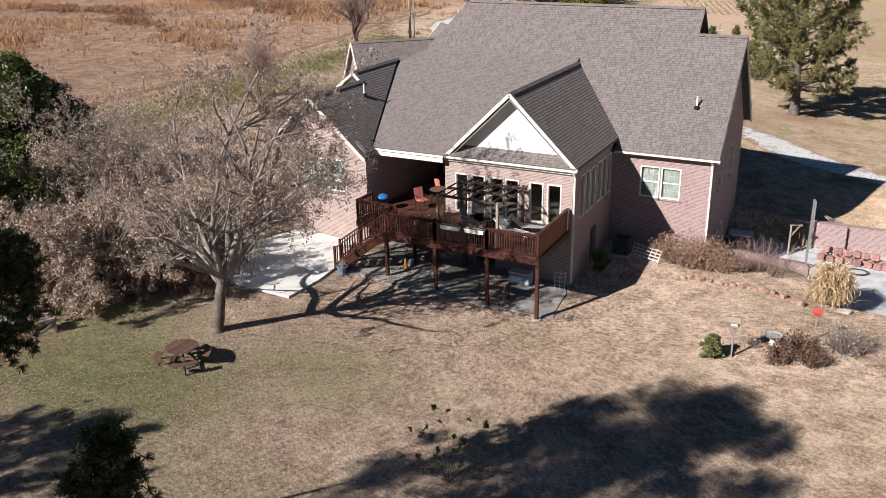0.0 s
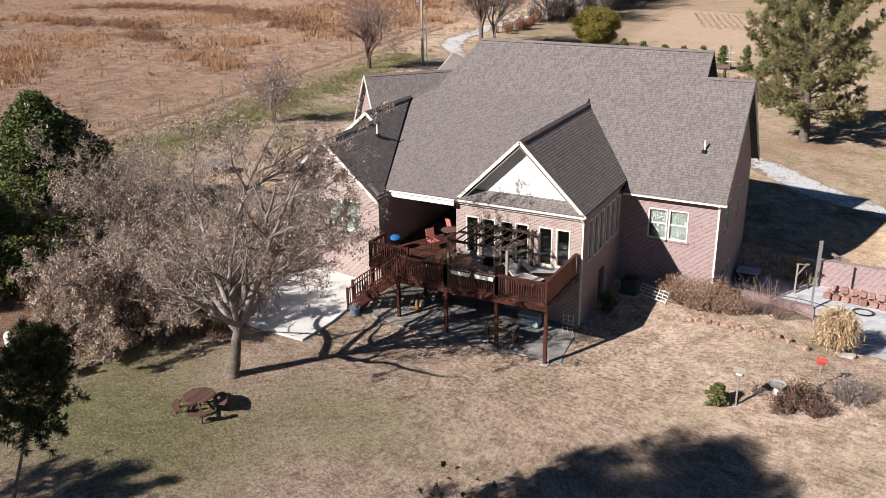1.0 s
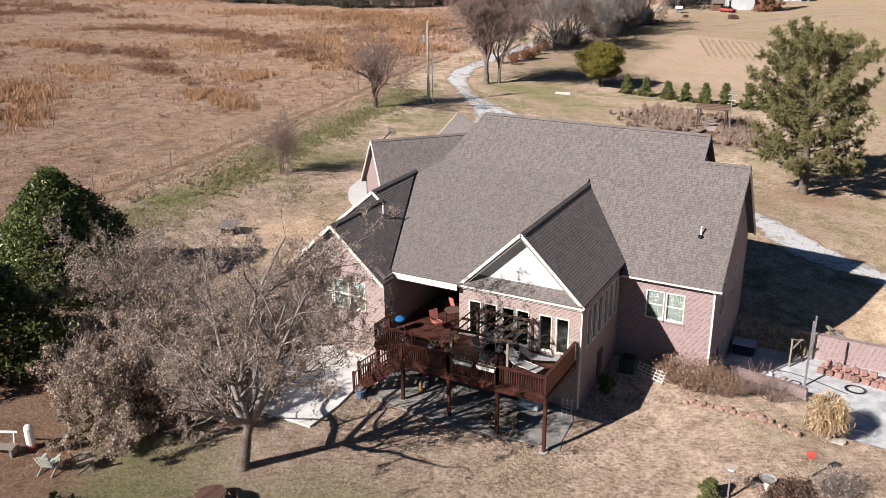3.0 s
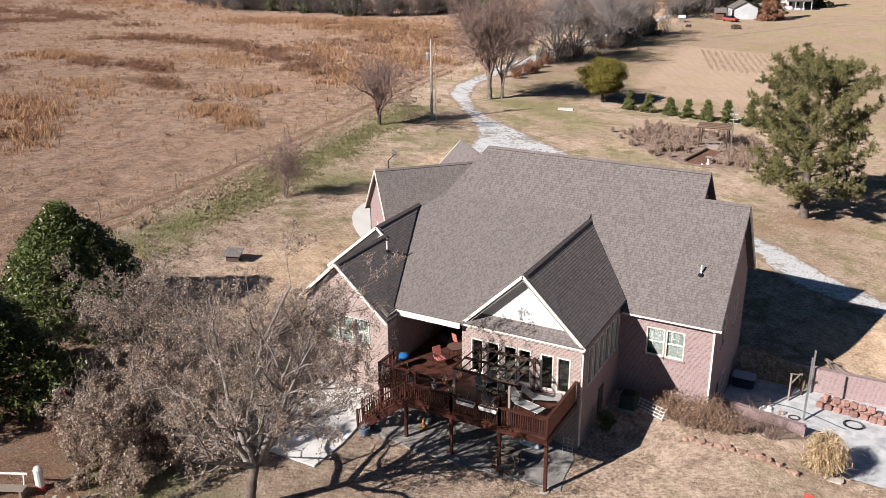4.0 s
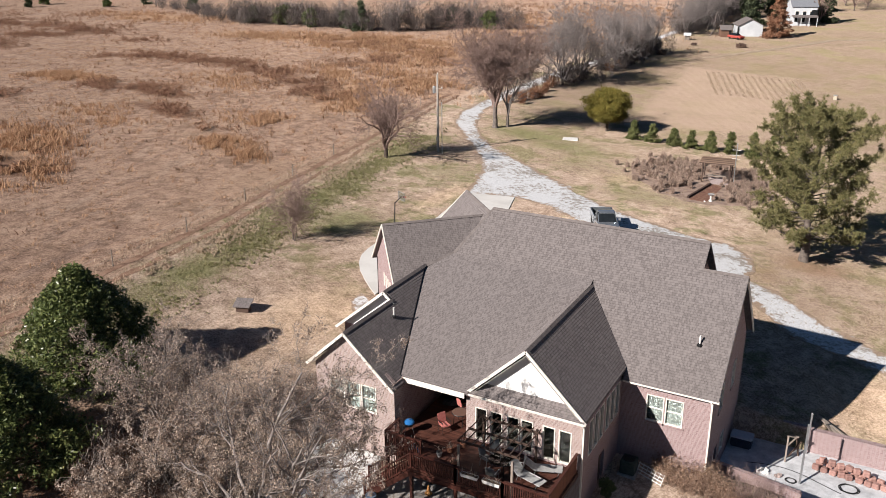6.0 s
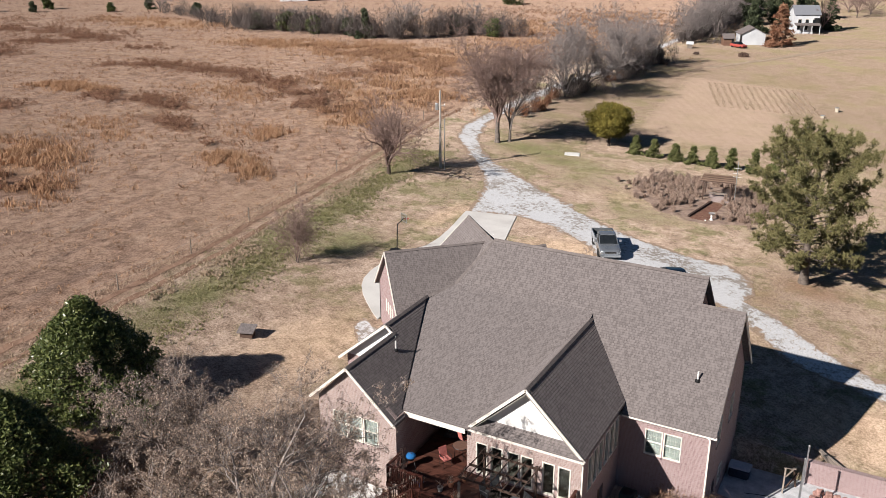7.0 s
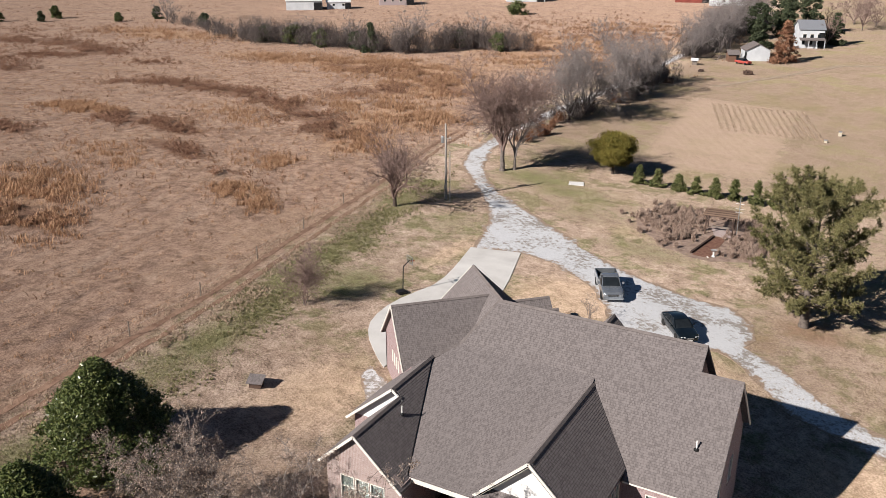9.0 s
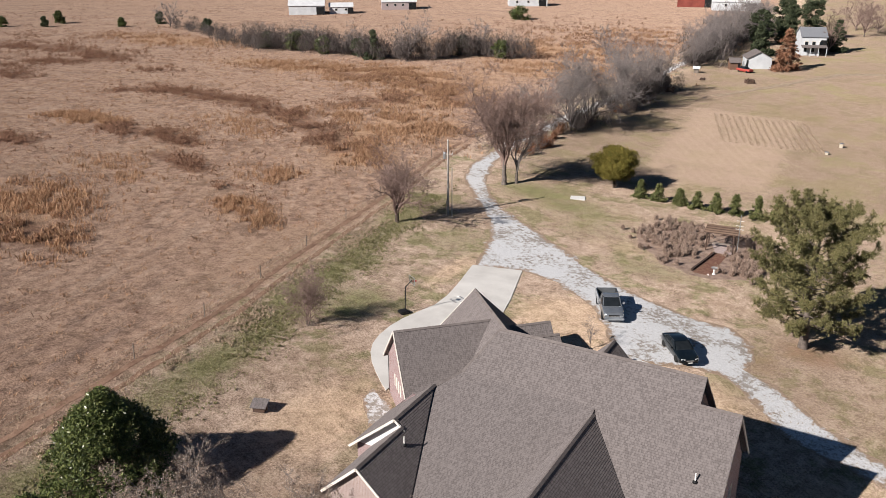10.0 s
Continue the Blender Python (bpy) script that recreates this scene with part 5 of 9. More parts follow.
def needle_pine(x, y, height, width, seed, label, mat, base=0.12, whorls=26, trunk=0.3, lean=(0, 0), needle=0.10, per=26, name="pine_tree", shoots=1.0, peak=3.0):
    """A pine: limbs in uneven whorls, shoots along each limb, a tuft of needles on each shoot."""
    rng = np.random.default_rng(seed)
    t = thing(name, label, "tree", (x, y, g(x, y)))
    wood, tufts = Rods(), []

    def axis_at(h):
        return Vector((lean[0] * h + 0.12 * math.sin(0.7 * h + seed), lean[1] * h + 0.12 * math.cos(0.6 * h + seed), h))

    n = 12
    for k in range(n):
        h0, h1 = height * 0.97 * k / n, height * 0.97 * (k + 1) / n
        wood.tube(axis_at(h0) if k else axis_at(0) - Vector((0, 0, 0.2)), axis_at(h1), trunk * (1 - 0.93 * k / n) * (1.25 if k == 0 else 1), trunk * (1 - 0.93 * (k + 1) / n), 9, caps=False)
    for wv in range(whorls):
        u = (wv + rng.uniform(-0.3, 0.3)) / whorls
        u = min(0.985, max(0.0, u))
        h = height * (base + (0.985 - base) * u)
        rad = ((1 - u**peak) ** 0.6 * (0.66 + 0.34 * min(1.0, u * 4)) + 0.03) * width / 2
        count = int(rng.integers(3, 6))
        a0 = rng.uniform(0, 6.28)
        for k in range(count):
            a = a0 + 6.28 * k / count + rng.uniform(-0.35, 0.35)
            ln = rad * rng.uniform(0.62, 1.14)
            d = Vector((math.cos(a), math.sin(a), -0.12 + 0.75 * u + rng.uniform(-0.1, 0.15))).normalized()
            p = axis_at(h)
            m = max(3, int(ln / 0.45))
            for s in range(m):
                d = (d + Vector(rng.normal(size=3)) * 0.10 + Vector((0, 0, 0.07))).normalized()
                q = p + d * (ln / m)
                f = (s + 1) / m
                r1 = max(0.012, trunk * 0.22 * (1 - u) * (1 - f))
                wood.tube(p, q, max(0.014, trunk * 0.22 * (1 - u) * (1 - s / m)), r1, 4, caps=False)
                if f > 0.28:
                    for _ in range(int(rng.poisson((2.2 + 2.0 * f) * shoots))):
                        sd = (Vector(rng.normal(size=3)) * (0.75, 0.75, 0.4)[0] + d * 0.7 + Vector((0, 0, 0.35))).normalized()
                        e = q + sd * rng.uniform(0.2, 0.75) * (0.4 + 0.6 * rad / (width / 2))
                        wood.tube(q, e, 0.012, 0.006, 3, caps=False)
                        tufts.append((e, sd))
                        if rng.uniform() < 0.6:
                            tufts.append((q.lerp(e, 0.55), sd))
                p = q
            tufts.append((p, d))
    c = np.repeat(np.array([e for e, _ in tufts]), per, 0)
    d = np.repeat(np.array([v for _, v in tufts]), per, 0)
    dirs = d * 0.55 + rng.normal(size=c.shape) * 0.62
    dirs /= np.linalg.norm(dirs, axis=1)[:, None]
    ln = needle * rng.uniform(0.6, 1.25, (len(c), 1))
    side = np.cross(dirs, rng.normal(size=c.shape))
    side /= np.linalg.norm(side, axis=1)[:, None]
    part("trunk", wood, BARK, t, "flaky grey-brown trunk and limbs", smooth=True)
    ob = new("crown", quads_mesh("crown", c + dirs * ln, dirs * ln, side * needle * 0.115, mat))
    ob.parent = t
    return t


def leaf_ball(rng, n, centre, radii, power=0.5):
    v = rng.normal(size=(n, 3))
    v /= np.linalg.norm(v, axis=1)[:, None]
    return np.asarray(centre) + v * np.asarray(radii) * rng.uniform(0.05, 1, (n, 1)) ** power


def clump_tree(name, x, y, height, width, seed, label, mat, clumps, per, size, trunk=0.25, shape="round", base=0.15, bark=None, aspect=0.45, z=None, clump_r=0.16, group="", needles=False, lean=(0, 0)):
    """An evergreen: trunk, limbs, and a crown of leaf clumps with gaps between."""
    rng = np.random.default_rng(seed)
    z = g(x, y) if z is None else z
    t = thing(name, label, "tree" if height > 2.2 else "shrub", (x, y, z), group=group)
    wood = Soup()
    p = Vector((0, 0, -0.15))
    for k in range(6):
        zz = height * 0.9 * (k + 1) / 6
        q = Vector((rng.normal() * 0.06 * k * width / 6 + lean[0] * zz, rng.normal() * 0.06 * k * width / 6 + lean[1] * zz, zz))
        wood.tube(p, q, trunk * (1 - k / 6.5), trunk * (1 - (k + 1) / 6.5), 8, caps=False)
        p = q
    cs, us, vs = [], [], []
    for k in range(clumps):
        h = base + (1 - base) * rng.uniform(0.0, 1.0) ** (0.85 if shape != "cone" else 1.5)
        u = (h - base) / (1 - base)
        if shape == "cone":
            rad = (1 - u) ** 0.9
        elif shape == "round":
            rad = math.sqrt(max(0.02, 1 - (2 * u - 1) ** 2))
        elif shape == "spire":
            rad = (1 - u**1.5) ** 0.9 * (0.86 + 0.14 * min(1, u * 6))
        elif shape == "dome":
            rad = math.sqrt(max(0.02, 1 - u**2.2)) * (0.75 + 0.25 * min(1, u * 4))
        else:
            rad = max(0.12, math.sin(math.pi * min(1, 0.16 + 0.84 * u)) ** 0.7)
        a = rng.uniform(0, 2 * math.pi)
        rr = width / 2 * rad * rng.uniform(0.9, 1.12) * rng.uniform(0.40 if shape == "spire" else 0.08, 1.0) ** 0.5 * (0.86 + 0.22 * math.sin(3 * a + seed) * math.sin(5 * u + seed))
        c = np.array((math.cos(a) * rr + lean[0] * h * height, math.sin(a) * rr + lean[1] * h * height, h * height))
        if rr > 0.3 * width / 2 and k % 3 == 0:
            zb = max(0.1, c[2] - rr * 0.35)
            wood.tube((lean[0] * zb, lean[1] * zb, zb), c, trunk * 0.18, 0.012, 4, caps=False)
        cr = clump_r * width * rng.uniform(0.6, 1.15)
        pts = leaf_ball(rng, per, c, (cr, cr, cr * 0.62))
        fa, fb = random_frames(rng, per, 0.25)
        if needles:
            out = pts - c
            out /= np.linalg.norm(out, axis=1)[:, None] + 1e-6
            fa = out + rng.normal(size=(per, 3)) * 0.5 + (0, 0, 0.35)
            fa /= np.linalg.norm(fa, axis=1)[:, None]
            fb = np.cross(fa, rng.normal(size=(per, 3)))
            fb /= np.linalg.norm(fb, axis=1)[:, None]
        s = size * rng.uniform(0.6, 1.3, (per, 1))
        cs.append(pts)
        us.append(fa * s)
        vs.append(fb * s * aspect)
    part("trunk", wood, bark or BARK_D, t, smooth=True)
    ob = new("crown", quads_mesh("crown", np.concatenate(cs), np.concatenate(us), np.concatenate(vs), mat))
    ob.parent = t
    return t


BIGTWIG = plain("weathered grey limbs", (0.10, 0.085, 0.077), (0.34, 0.297, 0.277), 2.0, 0.95, 25.0, 0.3)
YARDTWIG = plain("grey brown yard twigs", (0.11, 0.09, 0.08), (0.33, 0.283, 0.258), 2.0, 0.95, 25.0, 0.2)
# big forked yard tree, and its neighbours with hanging dry leaves
branching_tree(-10.1, -8.5, "large forked bare tree with grey bark and a few dry leaves", 12, 0.27, 2.6,
               [((0.58, 0.12, 0.82), 7.2, 0.99), ((0.06, 0.20, 1.0), 8.0, 0.99), ((-0.42, 0.10, 0.90), 7.2, 0.9), ((0.68, 0.45, 0.88), 7.2, 0.99), ((-0.85, 0.22, 0.50), 5.8, 0.85), ((0.25, 0.80, 0.65), 5.0, 0.95), ((0.56, -0.48, 0.82), 6.4, 0.9), ((-0.25, -0.65, 0.70), 4.8, 0.95), ((0.28, -0.72, 0.72), 6.4, 0.95), ((0.74, 0.34, 0.90), 7.8, 0.99), ((0.10, -0.80, 0.50), 4.2, 0.9)],
               4, (0.24, 0.0), 34000, 0.030, bark=BARK, twig=BIGTWIG, dense=(1.3, 1.2, 1.0, 0.75), minr=0.008, up=0.045)
branching_tree(-17.0, -7.9, "low spreading tree thick with drooping dry tan leaves", 11, 0.18, 1.3, round_limbs(11, 4, 3.9, 1.15, 0.5), 3, (0.05, 0.0), 52000, 0.040, twig=YARDTWIG, dense=(1.2, 1.35, 1.3), low=0.2, minr=0.009, hang=0.25, up=-0.015)
branching_tree(-20.9, -3.2, "taller bare tree with pale twigs and scattered dry leaves", 17, 0.16, 1.6, round_limbs(10, 6, 5.2, 0.72, 0.5), 3, leaves=20000, leaf_size=0.034, twig=YARDTWIG, dense=(1.3, 1.35, 1.25), low=0.05, minr=0.009)
branching_tree(-15.6, -0.6, "slender several-stemmed bare tree beside the patio", 23, 0.07, 2.4, round_limbs(6, 8, 4.2, 0.42, 0.4), 3, leaves=1500, leaf_size=0.03, twig=YARDTWIG, dense=(1.3, 1.2, 1.0), stems=2, minr=0.008)
# magnolia
clump_tree("magnolia_tree", -29.6, -0.7, 7.0, 10.4, 5, "dense dark green magnolia tree with glossy leaves", MAGNOLIA, 620, 80, 0.085, 0.3, "spire", 0.02, aspect=0.42, clump_r=0.062)
clump_tree("magnolia_tree", -25.7, -8.9, 6.1, 9.2, 6, "dense dark green magnolia tree beside the leaf-strewn path", MAGNOLIA, 500, 80, 0.085, 0.26, "spire", 0.02, aspect=0.42, clump_r=0.07)
# pine on the drive side
needle_pine(4.9, 47.0, 13.0, 12.4, 7, "large rounded pine tree with yellow-green needles", PINE, 0.17, 28, 0.40, needle=0.13, per=17, shoots=1.75)
clump_tree("cedar_tree", -25.7, 83.8, 5.6, 6.6, 8, "round olive cedar on a short trunk", CEDAR, 190, 230, 0.10, 0.22, "round", 0.27, aspect=0.3)
for k, (x, y) in enumerate(((-21.3, 81.9), (-18.8, 81.9), (-16.0, 82.1), (-13.6, 82.1), (-11.2, 82.3), (-8.7, 82.4), (-5.9, 82.5), (-3.6, 82.7))):
    clump_tree("conifer", x, y, (2.4, 2.3, 2.4, 2.2, 2.5, 2.9, 3.2, 3.0)[k], 2.3, 40 + k, "small young conifer in a row", YEW, 60, 42, 0.15, 0.07, "cone", 0.05, aspect=0.22, group="row of conifers", needles=True)
branching_tree(-33.5, 24.3, "small bare crape myrtle with pale twigs", 31, 0.07, 1.0, round_limbs(13, 31, 3.9, 0.42, 0.1), 3, twig=TWIG_RED, minr=0.012, dense=(1.5, 1.5, 1.2), stems=3, bark=BARK, up=0.06)
branching_tree(-10.6, 34.0, "small bare ornamental tree in the front bed", 35, 0.04, 1.1, round_limbs(8, 35, 1.6, 0.5, 0.4), 2, twig=TWIG, minr=0.009, dense=(1.6, 1.5))
branching_tree(-42.2, 53.0, "bare tree by the farm track", 33, 0.27, 2.2, round_limbs(11, 33, 6.6, 0.36, 0.3), 3, twig=TWIG_RED, minr=0.016, dense=(1.5, 1.5, 1.2), bark=BARK_D, coarse=1.5, up=0.06)
branching_tree(-38.7, 75.2, "tall bare tree with a reddish haze of twigs beside the drive", 37, 0.36, 4.0, round_limbs(12, 37, 10.8, 0.44, 0.5), 3, twig=TWIG_RED, minr=0.018, dense=(1.5, 1.6, 1.4), bark=BARK_L, coarse=1.7)
branching_tree(-37.6, 76.8, "bare grey tree beside the drive", 38, 0.22, 3.0, round_limbs(7, 38, 7.6, 0.40, 0.5), 3, twig=HEDGETWIG, minr=0.018, dense=(1.3, 1.4, 1.2), bark=BARK_L, coarse=1.9)
for k, (x, y, h) in enumerate(((-42.6, 110, 14.0), (-41.6, 115.5, 13.0), (-40.6, 132, 11.0), (-40.8, 139, 12.6), (-40.4, 147, 12.0), (-40.4, 155, 10.5), (-43.4, 195, 10.5), (-43.8, 205, 11.5), (-43.6, 216, 11.5), (-44.0, 227, 12), (-43.8, 238, 12.5), (-43.6, 250, 12), (-43.6, 263, 12), (-43.4, 276, 11.5))):
    branching_tree(x, y, "grey bare tree in the hedgerow along the drive", 50 + k, 0.22, h * 0.16, round_limbs(10, 50 + k, h * 0.78, 0.46, 0.2), 3, twig=HEDGETWIG, minr=0.024, dense=(1.5, 1.5, 1.2), group="hedgerow trees", coarse=2.2, up=0.05)


# ---- sunken court on the wing's side ----
def brick_wall(a, b, z0, z1, label, t=0.25, cap=True):
    so = wall_grid(a, b, z0, z1, (), t)
    w = solid("garden_wall", so, BRICK, label, "wall", kind="structure", uv=True)
    if cap:
        d = (Vector(b) - Vector(a)).normalized()
        n = int((Vector(b) - Vector(a)).length / 0.1)
        so = Soup()
        nr = Vector((d.y, -d.x))
        for k in range(n):
            p = Vector(a) + d * (k * 0.1)
            q = p + d * 0.09
            o0, o1 = nr * 0.015, nr * -(t + 0.015)
            so.add([(*(c + o), z) for z in (z1, z1 + 0.055 + 0.004 * (k % 3)) for c, o in ((p, o0), (q, o0), (q, o1), (p, o1))], [(0, 3, 2, 1), (4, 5, 6, 7), (0, 1, 5, 4), (1, 2, 6, 5), (2, 3, 7, 6), (3, 0, 4, 7)])
        tagged(part("coping", so, BRICK, w, "upright brick coping", uv=True), kind="stuff")
    return w


brick_wall((4.96, 12.12), (9.75, 11.30), -2.0, -0.40, "low brown-pink brick wall in front of the court")
brick_wall((4.96, 18.32), (9.35, 18.32), -2.0, -0.42, "shaded brick retaining wall beside the house")
brick_wall((9.35, 18.02), (23.9, 18.10), -2.0, -0.36, "sunlit brown-pink brick retaining wall", 0.35)

rng = np.random.default_rng(77)
PAVER = plain("rough red stone block", (0.25, 0.135, 0.115), (0.42, 0.26, 0.225), 5.0, 0.95, 30.0, 0.7, random_tone=0.5)
ROCK = plain("reddish field stone", (0.25, 0.145, 0.105), (0.47, 0.33, 0.265), 4.0, 0.95, 20.0, 0.7, random_tone=0.5)


def stone_mesh(name, sx, sy, sz, seed, mat, rough=0.12):
    r = np.random.default_rng(seed)
    b = bmesh.new()
    bmesh.ops.create_cube(b, size=1.0)
    bmesh.ops.bevel(b, geom=b.edges[:], offset=0.16, segments=1, affect="EDGES")
    for v in b.verts:
        v.co += Vector(r.normal(size=3)) * rough * 0.35
        v.co = Vector((v.co.x * sx, v.co.y * sy, (v.co.z + 0.5) * sz))
    m = bpy.data.meshes.new(name)
    b.to_mesh(m)
    b.free()
    m.materials.append(mat)
    return m


pavers = [stone_mesh("paving_block", 0.40, 0.30, 0.33, 100 + k, PAVER, 0.08) for k in range(4)]
for row, (y, z) in enumerate(((16.35, 0.0), (16.85, 0.0), (16.65, 0.34))):
    for k in range(11 if row < 2 else 6):
        o = new("paving_block", pavers[(k + row) % 4])
        x = 10.0 + k * 0.46 + (0.2 if row == 1 else (0.35 if row == 2 else 0.0)) + rng.uniform(-0.05, 0.05)
        o.matrix_world = pose(x, y - 0.13 * k * 0.4 + rng.uniform(-0.06, 0.06), COURT_Z + z, 0, 0, rng.uniform(-25, 25))
        tagged(o, "rough red stone block in a stack by the retaining wall", "stone block", "stacked stone blocks")
rocks = [stone_mesh("edging_rock", 0.42, 0.34, 0.26, 200 + k, ROCK, 0.16) for k in range(5)]
for k in range(22):
    t = k / 21
    x = 4.6 + 5.2 * t
    y = 7.35 + 0.5 * math.sin(3 * t) - 0.4 * t * (1 - t) + rng.uniform(-0.12, 0.12)
    o = new("edging_rock", rocks[k % 5])
    o.matrix_world = pose(x, y, g(x, y) - 0.05, 0, 0, rng.uniform(0, 360)) @ Matrix.Scale(rng.uniform(0.45, 0.95), 4)
    tagged(o, "reddish tan field stone edging the shrub bed", "rock", "bed edging rocks")


def steel_pole(name, x, y, z0, z1, r, label, mat=STEEL, cap=True):
    t = thing(name, label, "pole", (x, y, z0))
    part("shaft", Soup().tube((0, 0, 0), (0, 0, z1 - z0), r, sides=10), mat, t)
    if cap:
        part("cap", Soup().lathe([(r * 1.25, 0), (r * 1.25, 0.04), (r * 0.5, 0.08)], 10, pose(0, 0, z1 - z0)), mat, t)
    return t


steel_pole("metal_post", 9.42, 14.45, COURT_Z, 2.0, 0.06, "tall grey metal post standing in the court")
steel_pole("metal_post", 9.32, 17.75, COURT_Z, 0.9, 0.055, "grey metal post against the retaining wall")
gal = thing("post_frame", "grey timber post with a braced arm", "post", (8.35, 16.3, COURT_Z))
part("post", Soup().beam((0, 0, 0), (0, 0, 1.75), 0.09, 0.09), GREYWOOD, gal)
part("arm", Soup().beam((-0.1, 0, 1.75), (0.55, 0.15, 1.75), 0.09, 0.09), GREYWOOD, gal)
part("brace", Soup().beam((0.05, 0, 1.15), (0.42, 0.12, 1.72), 0.07, 0.07), GREYWOOD, gal)
gal2 = thing("post_frame", "dark leaning timber brace beside the wall", "post", (8.95, 17.3, COURT_Z))
part("post", Soup().beam((0, 0, 0), (-0.25, 0.1, 1.3), 0.08, 0.08), DARKWOOD, gal2)
part("brace", Soup().beam((-0.55, -0.5, 0.05), (0.05, 0.15, 0.9), 0.07, 0.07), DARKWOOD, gal2)
tub = thing("hot_tub", "covered dark tub with a pale blue-grey lid", "tub", (5.75, 16.9, COURT_Z))
part("body", Soup().box(-0.6, 0.6, -0.42, 0.42, 0, 0.62, bevel=0.08), plain("dark blue plastic", (0.03, 0.04, 0.06), (0.06, 0.07, 0.10)), tub)
part("lid", Soup().box(-0.65, 0.65, -0.46, 0.46, 0.62, 0.74, bevel=0.05), plain("blue grey vinyl", (0.42, 0.46, 0.52), (0.55, 0.58, 0.63)), tub)


def lumps(name, x, y, z, n, size, mat, label, category, seed):
    r = np.random.default_rng(seed)
    b = bmesh.new()
    for k in range(n):
        m = pose(r.uniform(-1, 1) * size * 0.7, r.uniform(-1, 1) * size * 0.45, size * 0.2, *r.uniform(0, 360, 3)) @ Matrix.Diagonal((size * r.uniform(0.5, 1), size * r.uniform(0.4, 0.8), size * 0.35, 1))
        bmesh.ops.create_icosphere(b, subdivisions=2, radius=0.8, matrix=m)
    for v in b.verts:
        v.co += Vector(r.normal(size=3)) * size * 0.07
        v.co.z = max(0.0, v.co.z)
    me2 = bpy.data.meshes.new(name)
    b.to_mesh(me2)
    b.free()
    me2.materials.append(mat)
    o = new(name, me2)
    o.location = (x, y, z)
    return tagged(o, label, category)


lumps("tarp", 7.4, 14.65, COURT_Z, 5, 0.34, WHITEPLASTIC, "crumpled white tarp on the court floor", "tarp", 5)
lumps("tarp", 8.25, 14.6, COURT_Z, 4, 0.24, plain("grey cloth", (0.2, 0.16, 0.15), (0.45, 0.36, 0.33)), "crumpled grey and pink cloth on the court floor", "cloth", 6)


def coil(name, x, y, z, r0, turns, seed, label):
    r = np.random.default_rng(seed)
    so = Soup()
    pts = []
    for k in range(turns * 16 + 1):
        a = 2 * math.pi * k / 16
        rr = r0 * (1 + 0.12 * math.sin(a * 0.37 + seed)) + r.normal() * 0.01
        pts.append(Vector((math.cos(a) * rr * 1.2, math.sin(a) * rr, 0.02 + 0.006 * (k // 16))))
    for p, q in zip(pts, pts[1:]):
        so.tube(p, q, 0.018, sides=5, caps=False)
    o = solid(name, so, DARKMETAL, label, "hose")
    o.location = (x, y, z)
    return o


coil("garden_hose", 8.95, 14.5, COURT_Z, 0.24, 3, 5, "small black coil of hose beside the cloth")
coil("garden_hose", 11.9, 15.2, COURT_Z, 0.42, 4, 3, "coiled black garden hose on pale concrete")
so = Soup()
pp = [Vector((6.4 + 5.2 * t, 15.2 + 0.5 * math.sin(4 * t) - 0.3 * t, COURT_Z + 0.02)) for t in np.linspace(0, 1, 26)]
for p, q in zip(pp, pp[1:]):
    so.tube(p, q, 0.018, sides=5, caps=False)
solid("garden_hose", so, DARKMETAL, "black hose snaking across the court floor", "hose")
for k in range(5):
    a = Vector((9.6 + 0.12 * k, 20.1 - 0.20 * k, g(9.7, 20) + 0.32 - 0.05 * (k % 2)))
    b = Vector((11.9 - 0.28 * k, 18.85 + 0.03 * k, g(11, 18.9) + 0.09))
    solid("plank", Soup().beam(a, b, 0.15, 0.045), GREYWOOD, "weathered grey plank lying on the retaining wall's edge", "plank", "loose planks")


# ---- shrubs and grasses ----
def twig_shrub(x, y, h, w, seed, label, twigs=60, leaves=0, mat=None, leaf_mat=None, name="shrub", leaf=0.035):
    r = np.random.default_rng(seed)
    t = thing(name, label, "shrub", (x, y, g(x, y)))
    so, tips = Soup(), []
    for k in range(twigs):
        a = r.uniform(0, 2 * math.pi)
        p = Vector((math.cos(a), math.sin(a), 0)) * r.uniform(0, 0.25) * w
        d = Vector((math.cos(a) * r.uniform(0.1, 0.9), math.sin(a) * r.uniform(0.1, 0.9), 1)).normalized()
        ln = h * r.uniform(0.5, 1.05)
        for s in range(3):
            q = p + (d + Vector(r.normal(size=3)) * 0.25).normalized() * ln / 3
            so.tube(p, q, 0.012 - 0.003 * s, 0.009 - 0.003 * s, 3, caps=False)
            if s:
                e = q + Vector(r.normal(size=3)) * 0.2 * h * 0.6
                so.tube(q, e, 0.005, 0.003, 3, caps=False)
                tips.append(e)
            p = q
        tips.append(p)
    part("twig_mass", so, mat or TWIG, t)
    if leaves:
        tp = np.array(tips)
        c = tp[r.integers(0, len(tp), leaves)] + r.normal(size=(leaves, 3)) * 0.1 * w
        c[:, 2] = np.maximum(c[:, 2], 0.03)
        a, b = random_frames(r, leaves)
        s = leaf * r.uniform(0.6, 1.3, (leaves, 1))
        o = new("foliage", quads_mesh("foliage", c, a * s, b * s * 0.6, leaf_mat or DRYLEAF))
        o.parent = t
    return t


